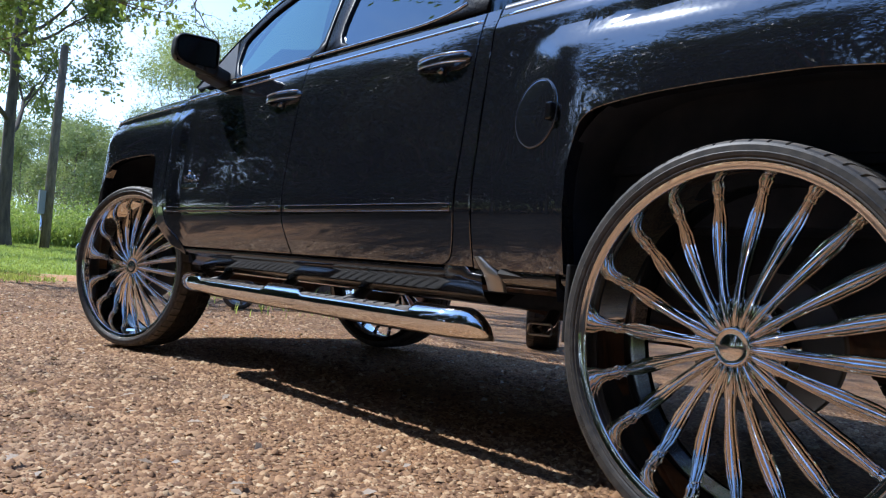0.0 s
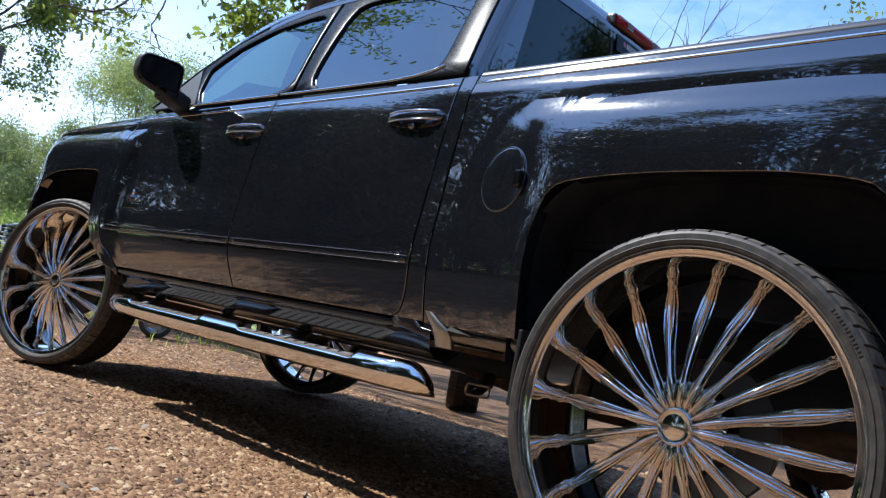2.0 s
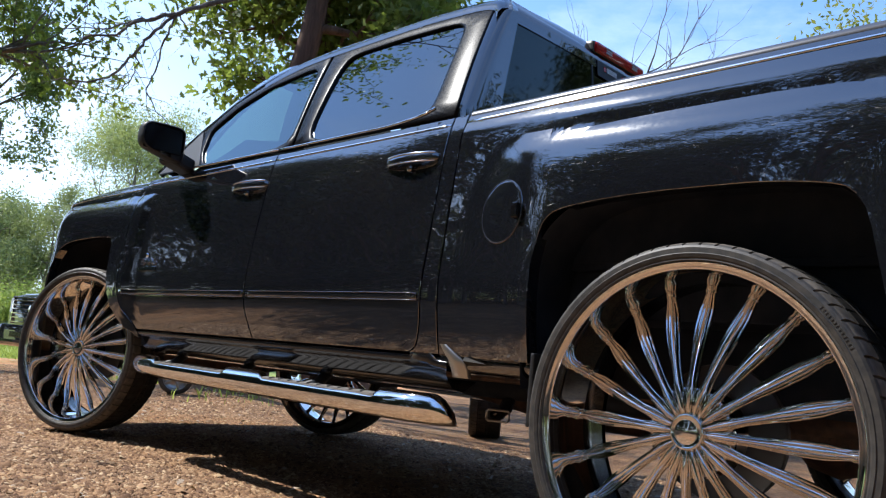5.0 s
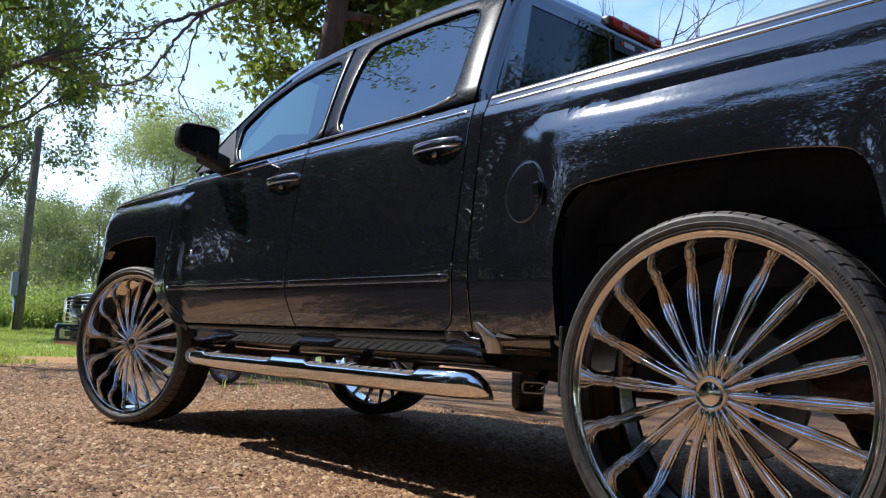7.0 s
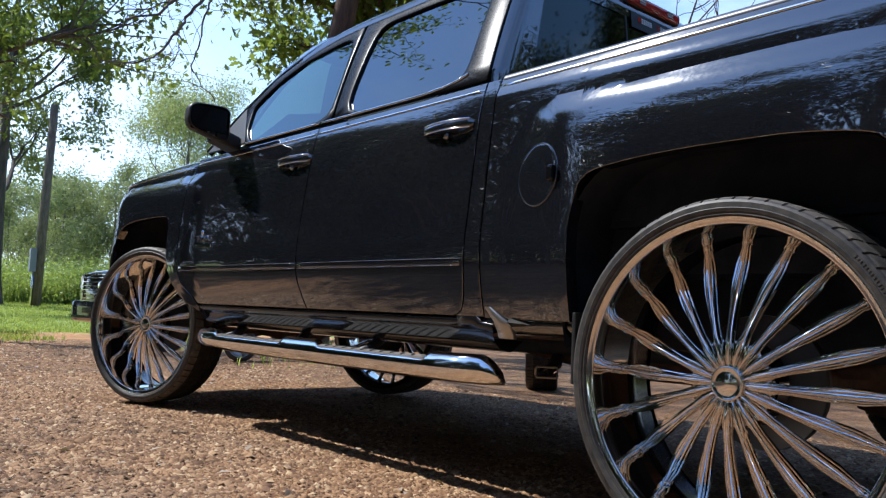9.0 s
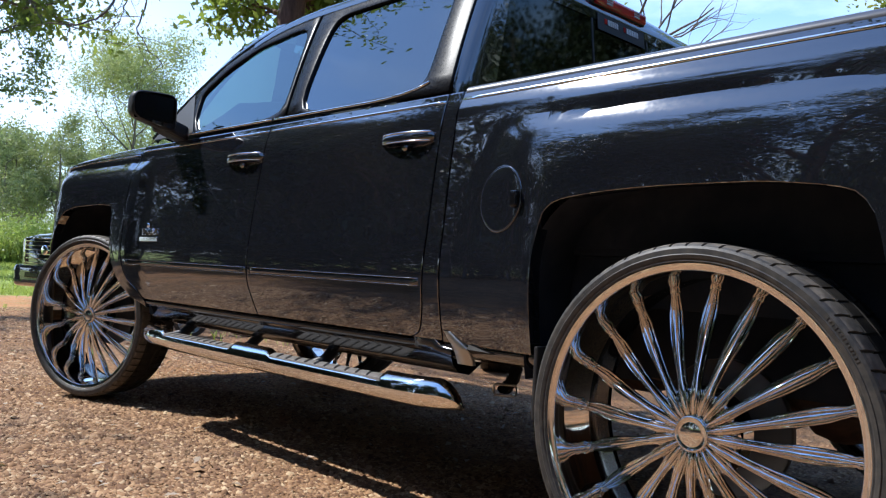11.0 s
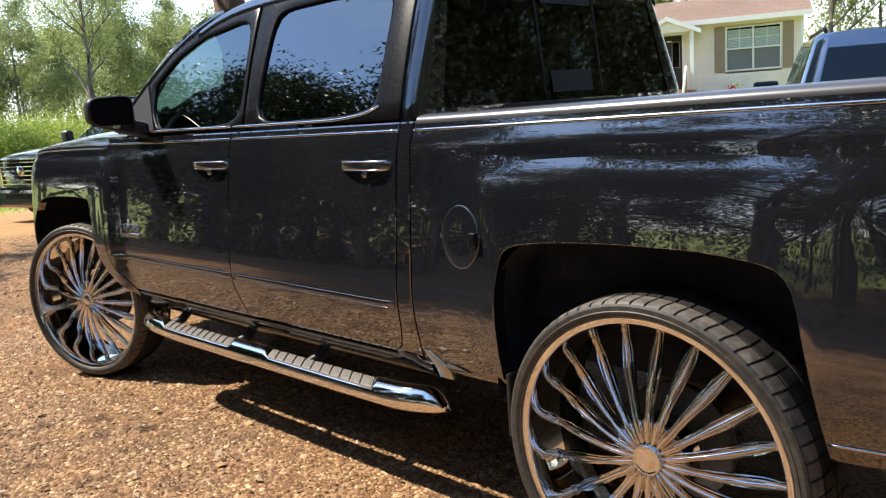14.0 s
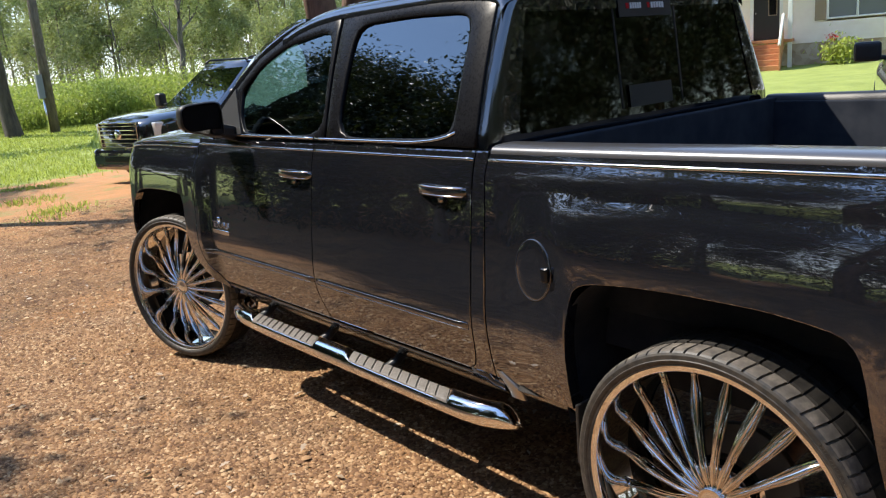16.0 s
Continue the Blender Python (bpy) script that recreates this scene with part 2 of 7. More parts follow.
def bark(name, a, b, sc=9):
    m = mat(name, a, 0.9)
    t = tex(m, "Noise", sc, 8, stretch=(1, 1, 0.18), rough=0.7)
    setin(m, "Base Color", ramp(m, t.outputs[0], [(0.32, a), (0.68, b)]))
    bump(m, t.outputs[0], 0.9, 0.03)
    return m


M["bark"] = bark("red_brown_bark", (0.05, 0.028, 0.018), (0.20, 0.12, 0.08))
M["bark_grey"] = bark("grey_bark", (0.07, 0.06, 0.05), (0.22, 0.19, 0.16))
M["bark_dark"] = bark("dark_bark", (0.03, 0.024, 0.018), (0.11, 0.09, 0.07))
M["pole"] = bark("weathered_pole", (0.075, 0.06, 0.045), (0.19, 0.155, 0.12), 14)

m = M["ground"] = mat("red_clay_and_gravel", (0.25, 0.14, 0.08), 0.95)
big = tex(m, "Noise", 0.35, 5)
mid = tex(m, "Noise", 3.0, 8, rough=0.65)
fine = tex(m, "Noise", 55, 6, rough=0.7)
vor = tex(m, "Voronoi", 38)
clay = ramp(m, mid.outputs[0], [(0.3, (0.17, 0.085, 0.036)), (0.52, (0.28, 0.15, 0.066)), (0.75, (0.39, 0.245, 0.125))])
clay = mixc(m, ramp(m, big.outputs[0], [(0.42, (0, 0, 0)), (0.62, (1, 1, 1))]), clay, (0.49, 0.245, 0.10))
clay = mixc(m, ramp(m, tex(m, "Noise", 1.15, 6, rough=0.65).outputs[0], [(0.48, (0, 0, 0)), (0.66, (0.5,) * 3)]), clay, (0.225, 0.145, 0.078))
spk = ramp(m, fine.outputs[0], [(0.38, (0.35, 0.35, 0.35)), (0.60, (1.3, 1.28, 1.22))])
clay = mixc(m, 1.0, clay, spk, "MULTIPLY")
worn = ramp(m, tex(m, "Noise", 2.1, 9, rough=0.75).outputs[0], [(0.36, (0.56, 0.50, 0.46)), (0.50, (1.0, 1.0, 1.0)), (0.68, (1.16, 1.12, 1.06))])
clay = mixc(m, 1.0, clay, worn, "MULTIPLY")
bare = m.node_tree.nodes.new("ShaderNodeAttribute")
bare.attribute_name = "bare"
soil = ramp(m, tex(m, "Noise", 1.6, 8, rough=0.7).outputs[0], [(0.34, (0.30, 0.30, 0.10)), (0.46, (0.46, 0.25, 0.105)), (0.62, (0.56, 0.265, 0.11)), (0.75, (0.62, 0.36, 0.18))])
clay = mixc(m, bare.outputs["Fac"], clay, soil)
lawn = ramp(m, tex(m, "Noise", 1.2, 8, rough=0.7).outputs[0], [(0.3, (0.22, 0.28, 0.06)), (0.6, (0.32, 0.38, 0.09)), (0.8, (0.42, 0.42, 0.15))])
at = m.node_tree.nodes.new("ShaderNodeAttribute")
at.attribute_name = "lawn"
edge = m.node_tree.nodes.new("ShaderNodeMath")
edge.operation = "ADD"
m.node_tree.links.new(at.outputs["Fac"], edge.inputs[0])
en = m.node_tree.nodes.new("ShaderNodeMath")
en.operation, en.inputs[1].default_value = "MULTIPLY_ADD", 0.9
en.inputs[2].default_value = -0.45
m.node_tree.links.new(tex(m, "Noise", 0.9, 8, rough=0.7).outputs[0], en.inputs[0])
m.node_tree.links.new(en.outputs[0], edge.inputs[1])
setin(m, "Base Color", mixc(m, ramp(m, edge.outputs[0], [(0.40, (0, 0, 0)), (0.6, (1, 1, 1))]), clay, lawn))
bump(m, fine.outputs[0], 1.0, 0.03)

m = M["stone"] = mat("gravel_stone", (0.3, 0.22, 0.16), 0.9)
g = m.node_tree.nodes.new("ShaderNodeNewGeometry")
setin(m, "Base Color", ramp(m, g.outputs["Random Per Island"], [(0.0, (0.11, 0.050, 0.021)), (0.5, (0.25, 0.132, 0.058)), (0.88, (0.38, 0.228, 0.112)), (1.0, (0.52, 0.37, 0.21))]))
c_ = ramp(m, g.outputs["Random Per Island"], [(0.0, (0.13, 0.09, 0.06)), (0.6, (0.27, 0.205, 0.14)), (1.0, (0.50, 0.42, 0.31))])
warm_ = m.node_tree.nodes["Principled BSDF"].inputs["Base Color"].links[0].from_socket
setin(m, "Base Color", mixc(m, ramp(m, tex(m, "Noise", 1.15, 6, rough=0.65).outputs[0], [(0.47, (0, 0, 0)), (0.66, (0.18,) * 3)]), warm_, c_))
M["deadleaf"] = leafy("dead_leaf", (0.28, 0.2, 0.13), (0.5, 0.4, 0.3), 0.1)


# ---- mesh helpers ----
def link(name, me, material, parent, label=""):
    me.materials.append(material)
    ob = new(name, me)
    ob.parent = parent
    if label:
        ob["label"] = label
    return ob


def mesh(name, verts, faces, smooth=True):
    me = bpy.data.meshes.new(name)
    me.from_pydata([tuple(v) for v in verts], [], [tuple(f) for f in faces])
    if smooth:
        me.polygons.foreach_set("use_smooth", [True] * len(me.polygons))
    me.update()
    return me


def raw(name, verts, faces, material, parent=None, label="", smooth=True):
    return link(name, mesh(name, verts, faces, smooth), material, parent, label)


def part(name, bm, material, parent=None, label="", smooth=False):
    me = bpy.data.meshes.new(name)
    bmesh.ops.recalc_face_normals(bm, faces=bm.faces)
    bm.to_mesh(me)
    bm.free()
    if smooth:
        me.polygons.foreach_set("use_smooth", [True] * len(me.polygons))
    return link(name, me, material, parent, label)


def empty(name, loc=(0, 0, 0), rz=0.0):
    ob = new(name)
    ob.matrix_basis = pose(*loc, 0, 0, rz)
    return ob


def pchip(xs, ys):
    """A smooth curve through the knots, without overshoot."""
    xs, ys = np.array(xs, float), np.array(ys, float)
    if xs[0] > xs[-1]:
        xs, ys = xs[::-1], ys[::-1]
    h, d = np.diff(xs), np.diff(ys) / np.diff(xs)
    s = np.zeros(len(xs))
    s[0], s[-1] = d[0], d[-1]
    for i in range(1, len(xs) - 1):
        if d[i - 1] * d[i] > 0:
            w1, w2 = 2 * h[i] + h[i - 1], h[i] + 2 * h[i - 1]
            s[i] = (w1 + w2) / (w1 / d[i - 1] + w2 / d[i])

    def f(x):
        x = min(max(x, xs[0]), xs[-1])
        i = min(max(int(np.searchsorted(xs, x)) - 1, 0), len(h) - 1)
        t = (x - xs[i]) / h[i]
        return ((1 + 2 * t) * (1 - t) ** 2 * ys[i] + t * (1 - t) ** 2 * h[i] * s[i]
                + t * t * (3 - 2 * t) * ys[i + 1] + t * t * (t - 1) * h[i] * s[i + 1])
    return f


def box(bm, x0, x1, y0, y1, z0, z1, bev=0.0, seg=2):
    r = bmesh.ops.create_cube(bm, size=1.0)
    for v in r["verts"]:
        v.co = Vector(((x0 + x1) / 2 + v.co.x * (x1 - x0), (y0 + y1) / 2 + v.co.y * (y1 - y0), (z0 + z1) / 2 + v.co.z * (z1 - z0)))
    if bev:
        es = list({e for v in r["verts"] for e in v.link_edges})
        bmesh.ops.bevel(bm, geom=es, offset=bev, segments=seg, affect="EDGES", profile=0.6)


def boxpart(name, dims, material, parent, label="", bev=0.006, seg=2):
    bm = bmesh.new()
    box(bm, *dims, bev, seg)
    return part(name, bm, material, parent, label)


def grid(rows):
    """Vertices and quads of a grid of points; rows all of one length."""
    n, m_ = len(rows), len(rows[0])
    verts = [p for r in rows for p in r]
    faces = [(i * m_ + j, i * m_ + j + 1, (i + 1) * m_ + j + 1, (i + 1) * m_ + j) for i in range(n - 1) for j in range(m_ - 1)]
    return verts, faces


def lathe(profile, n, axis="x"):
    """Turns (r, d) round the axis; d runs along it."""
    verts, faces, k = [], [], len(profile)
    for i in range(n):
        a = 2 * math.pi * i / n
        for r, d in profile:
            c, s = r * math.cos(a), r * math.sin(a)
            verts.append((d, c, s) if axis == "x" else (c, s, d))
    for i in range(n):
        for j in range(k - 1):
            a, b = i * k + j, ((i + 1) % n) * k + j
            faces.append((a, a + 1, b + 1, b))
    return verts, faces


def tube(points, radii, n=8, flat=1.0, caps=True):
    """A tube along points; radii one for each; flat squeezes it in height."""
    pts = [Vector(p) for p in points]
    verts, faces = [], []
    up = Vector((0, 0, 1))
    for i, p in enumerate(pts):
        d = (pts[min(i + 1, len(pts) - 1)] - pts[max(i - 1, 0)]).normalized()
        side = d.cross(up)
        side = side.normalized() if side.length > 0.05 else Vector((1, 0, 0))
        top = side.cross(d)
        for k in range(n):
            a = 2 * math.pi * k / n
            verts.append(p + radii[i] * (side * math.cos(a) + top * math.sin(a) * flat))
    for i in range(len(pts) - 1):
        for k in range(n):
            faces.append((i * n + k, i * n + (k + 1) % n, (i + 1) * n + (k + 1) % n, (i + 1) * n + k))
    if caps:
        faces.append(tuple(range(n))[::-1])
        faces.append(tuple((len(pts) - 1) * n + k for k in range(n)))
    return verts, faces


# ---- ground ----
def smooth(a, b, x):
    t = min(max((x - a) / (b - a), 0.0), 1.0)
    return t * t * (3 - 2 * t)


def gz(x, y):
    r = math.hypot(x, y - 2)
    ahead = smooth(0.6, 0.95, (y - 2) / (r + 0.01))
    dip = -0.20 * smooth(7, 18, r) + 0.043 * max(0.0, min(r, 75) - 18)
    rise = dip * ahead + 0.020 * max(0.0, min(r, 60) - 11.5) * (1 - ahead)
    near = 0.012 * noise.noise((x * 0.9, y * 0.9, 1.3)) * smooth(1.5, 4, r) + 0.004 * noise.noise((x * 4, y * 4, 5.0))
    mound = 0.16 * math.exp(-((x - 2.3) ** 2 + (y - 7.0) ** 2) / 0.7)
    return rise + near + mound + 0.20 * noise.noise((x * 0.03, y * 0.03, 8)) * smooth(26, 50, r) - 0.020


def lawn_at(x, y):
    a = smooth(15.6, 18.6, y - 0.12 * abs(x))
    b = smooth(13.5, 17.5, 0.87 * x + 0.5 * y)
    c = smooth(12.0, 15.0, -x)
    return max(a, b, c)


ax = np.concatenate([-np.geomspace(420, 9.4, 34), np.linspace(-9, 9, 110), np.geomspace(9.4, 420, 40)])
gv = [(x, y + 3, gz(x, y + 3)) for x in ax for y in ax]
n_ = len(ax)
gf = [(i * n_ + j, (i + 1) * n_ + j, (i + 1) * n_ + j + 1, i * n_ + j + 1) for i in range(n_ - 1) for j in range(n_ - 1)]
ground = raw("ground", gv, gf, M["ground"])
la = ground.data.attributes.new("lawn", "FLOAT", "POINT")
la.data.foreach_set("value", [lawn_at(v[0], v[1]) for v in gv])
sa = ground.data.attributes.new("bare", "FLOAT", "POINT")
sa.data.foreach_set("value", [smooth(8.0, 12.5, v[1] - 0.1 * abs(v[0])) for v in gv])
tagged(ground, "reddish clay drive strewn with gravel, running into mown lawn", "ground", kind="structure")

# ---- pickup truck: body surface ----
HUB_Y = (0.0, 3.616)
HUB_Z, TYRE_R = 0.445, 0.446
base_w = pchip([0.40, 0.50, 0.58, 0.66, 0.745, 0.80, 0.92, 1.05, 1.17, 1.26, 1.31, 1.345, 1.40],
               [0.93, 0.968, 0.990, 1.008, 1.022, 1.025, 1.016, 1.004, 0.991, 0.979, 0.968, 0.957, 0.940])


bed_w = pchip([0.40, 0.50, 0.58, 0.66, 0.745, 0.80, 0.92, 1.05, 1.17, 1.22, 1.262, 1.284, 1.31, 1.345, 1.40],
              [0.93, 0.968, 0.990, 1.008, 1.020, 1.023, 1.014, 1.003, 0.992, 0.987, 0.9825, 0.981, 0.973, 0.957, 0.938])


def bulge(y, z, c, half0, half1, top, h, soft=0.09, fan=1.2):
    u = y - c
    soft *= 1 + fan * (1 - smooth(1.04, 1.2, z))
    d = u / half1 if u > 0 else -u / half0
    side = 1 - smooth(1 - soft / half0, 1 + soft / half0, d)
    k = min(max((z - (top - 0.24)) / 0.24, 0.0), 1.0)
    over = 1 - k ** 4
    return h * side * over


def half_width(y, z):
    """Half the body's width at y along the truck and z over the ground."""
    w = bed_w(z) if y < 0.865 or y > 3.2 else base_w(z)
    w += bulge(y, z, 0.03, 0.60, 0.60, 1.246, 0.027, 0.08)
    w += bulge(y, z, 3.70, 0.66, 1.10, 1.272, 0.038, 0.055, 0.0)
    w -= 0.020 * max(0.0, y - 3.9) ** 2 * 4 + 1.6 * min(max(0.0, y - 4.12), 0.3) ** 2 + 0.012 * max(0.0, -0.7 - y) ** 2
    return w


def top_edge(y):
    return belt_z(y) + 0.03


belt_z = pchip([4.6, 3.6, 2.5, 0.9, -0.4, -1.2], [1.295, 1.329, 1.331, 1.338, 1.356, 1.364])
arch_r = pchip([-0.462, -0.441, -0.409, -0.38, -0.34, -0.249, -0.107, 0.05, 0.227, 0.338, 0.417, 0.457, 0.474, 0.482, 0.487, 0.490],
               [0.56, 0.67, 0.835, 0.948, 0.995, 1.013, 1.023, 1.023, 1.017, 1.007, 0.993, 0.962, 0.90, 0.84, 0.70, 0.56])
arch_f = pchip([2.97, 3.06, 3.12, 3.157, 3.196, 3.241, 3.262, 3.278, 3.295, 3.325, 3.38, 3.55, 3.75, 3.92, 4.03, 4.10, 4.15, 4.20, 4.24, 4.26],
               [0.52, 0.575, 0.632, 0.675, 0.736, 0.828, 0.90, 0.975, 1.012, 1.034, 1.045, 1.050, 1.047, 1.034, 1.008, 0.95, 0.87, 0.75, 0.66, 0.62])


def sheet(name, us, zb, zt, material, parent, s, label="", nv=30, e0=None, e1=None, depth=0.045, lip=0.0012, gap=0.0028, fade=0.0):
    """A body panel on the truck's side s (-1: driver's): columns us along y, from zb(y) to zt(y), with turned-in edges."""
    vs = [0.0, 0.006, *[0.5 - 0.5 * math.cos(math.pi * (0.06 + 0.88 * i / (nv - 1))) for i in range(nv)], 0.994, 1.0]
    vs = sorted(vs)
    ya, yb = us[0], us[-1]
    e_ = 0.0018 / abs(yb - ya)
    us = [ya, ya + (yb - ya) * e_, *us[1:-1], yb - (yb - ya) * e_, yb]
    rows = []
    for i, u in enumerate(us):
        row, k = [], (u - ya) / (yb - ya)
        z0, z1 = zb(u) + gap, zt(u) - gap
        for j, v in enumerate(vs):
            z = z0 + (z1 - z0) * v
            y = u
            if fade:
                y = u + (e0(z) - ya) * max(0.0, 1 - (u - ya) / fade)
            elif e0 or e1:
                a, b = (e0(z) if e0 else ya), (e1(z) if e1 else yb)
                y = a + (b - a) * k
            y += gap * (1 - 2 * k) * (1 if yb > ya else -1)
            w = half_width(y, z)
            if i in (0, len(us) - 1) or j in (0, len(vs) - 1):
                w -= lip
            row.append((s * w, y, z))
        rows.append(row)
    verts, faces = grid(rows)
    n, m_ = len(us), len(vs)
    loop = [i * m_ for i in range(n)] + [(n - 1) * m_ + j for j in range(1, m_)] + [i * m_ + m_ - 1 for i in range(n - 2, -1, -1)] + [j for j in range(m_ - 2, 0, -1)]
    b0 = len(verts)
    verts += [(verts[i][0] - s * depth, verts[i][1], verts[i][2]) for i in loop]
    L = len(loop)
    faces += [(loop[i], loop[(i + 1) % L], b0 + (i + 1) % L, b0 + i) for i in range(L)]
    if s > 0:
        faces = [f[::-1] for f in faces]
    faces = [f[::-1] for f in faces]
    ob = raw(name, verts, faces, material, parent, label)
    ob.data.set_sharp_from_angle(angle=radians(12))
    return ob


def strip(name, y0, y1, zc, h, proud, material, parent, s, n=30, label="", back=0.012):
    """A moulding that follows the body's side: zc(y) its middle, h its height."""
    rows = []
    for i in range(n + 1):
        y = y0 + (y1 - y0) * i / n
        z = zc(y)
        w = half_width(y, z)
        e = min(i, n - i) / n * abs(y1 - y0)
        p = proud * min(1, 0.35 + e / 0.02)
        rows.append([(s * (half_width(y, z - h / 2) - back), y, z - h / 2), (s * (half_width(y, z - h / 2) + p * 0.6), y, z - h * 0.5), (s * (w + p), y, z - h * 0.28),
                     (s * (w + p), y, z + h * 0.28), (s * (half_width(y, z + h / 2) + p * 0.6), y, z + h * 0.5), (s * (half_width(y, z + h / 2) - back), y, z + h / 2)])
    v, f = grid(rows)
    f += [(0, 1, 2, 3, 4, 5), tuple(len(v) - 6 + k for k in range(6))[::-1]]
    bm = bmesh.new()
    bv = [bm.verts.new(p) for p in v]
    for q in f:
        bm.faces.new([bv[k] for k in q])
    return part(name, bm, material, parent, label, smooth=True)


def cab_w(z):
    """Half the width of the cab above the belt."""
    return 0.9485 - 0.36 * (z - 1.385) - 0.16 * (z - 1.385) ** 2


def loop_pts(corners, m_=10):
    """A closed outline with rounded run between corners: m_ points for each side."""
    out = []
    k = len(corners)
    for i in range(k):
        a, b = corners[i], corners[(i + 1) % k]
        out += [(a[0] + (b[0] - a[0]) * j / m_, a[1] + (b[1] - a[1]) * j / m_) for j in range(m_)]
    return out


def rounded(pts, times=2):
    for _ in range(times):
        n = len(pts)
        pts = [((pts[i - 1][0] + 2 * pts[i][0] + pts[(i + 1) % n][0]) / 4, (pts[i - 1][1] + 2 * pts[i][1] + pts[(i + 1) % n][1]) / 4) for i in range(n)]
    return pts


def pane(name, outline, material, parent, s, inset, label=""):
    """A pane on the cab's side, filled from its middle outwards in rings."""
    n = len(outline)
    cy, cz = sum(p[0] for p in outline) / n, sum(p[1] for p in outline) / n
    verts, faces = [(s * (cab_w(cz) - inset), cy, cz)], []
    rings = 6
    for r in range(1, rings + 1):
        for y, z in outline:
            yy, zz = cy + (y - cy) * r / rings, cz + (z - cz) * r / rings
            verts.append((s * (cab_w(zz) - inset), yy, zz))
    for i in range(n):
        faces.append((0, 1 + i, 1 + (i + 1) % n))
        for r in range(rings - 1):
            a, b = 1 + r * n + i, 1 + r * n + (i + 1) % n
            faces.append((a, a + n, b + n, b))
    if s < 0:
        faces = [f[::-1] for f in faces]
    ob = raw(name, verts, faces, material, parent, label)
    return ob


def frame_ring(name, outer, inner, material, parent, s, label="", inset=0.012):
    n = len(outer)
    rows = []
    for k, w in ((0.0, 0.018), (0.0, 0.003), (0.06, 0.0), (0.9, 0.0), (1.0, 0.003), (1.0, inset + 0.006)):
        rows.append([(s * (cab_w(o[1] + (i_[1] - o[1]) * k) - w), o[0] + (i_[0] - o[0]) * k, o[1] + (i_[1] - o[1]) * k) for o, i_ in zip(outer, inner)])
    verts = [p for r in rows for p in r]
    faces = [(a * n + i, a * n + (i + 1) % n, (a + 1) * n + (i + 1) % n, (a + 1) * n + i) for a in range(len(rows) - 1) for i in range(n)]
    if s > 0:
        faces = [f[::-1] for f in faces]
    return raw(name, verts, faces, material, parent, label)


truck = empty("pickup_truck")
tagged(truck, "black lifted crew-cab pickup truck on huge multi-spoke chrome wheels", "pickup truck")
FRONT_EDGE = pchip([0.56, 0.62, 0.70, 0.80, 1.0, 1.40], [2.985, 3.03, 3.10, 3.135, 3.15, 3.165])
SPLIT = pchip([0.565, 0.63, 0.72, 0.85, 1.2, 1.40], [1.925, 1.955, 1.985, 1.985, 1.972, 1.968])
DOOR_END = pchip([0.570, 0.588, 0.62, 0.70, 1.0, 1.40], [1.03, 0.975, 0.955, 0.94, 0.93, 0.928])
GAP_Y = 0.862


def lin(a, b, n):
    return [a + (b - a) * i / n for i in range(n + 1)]


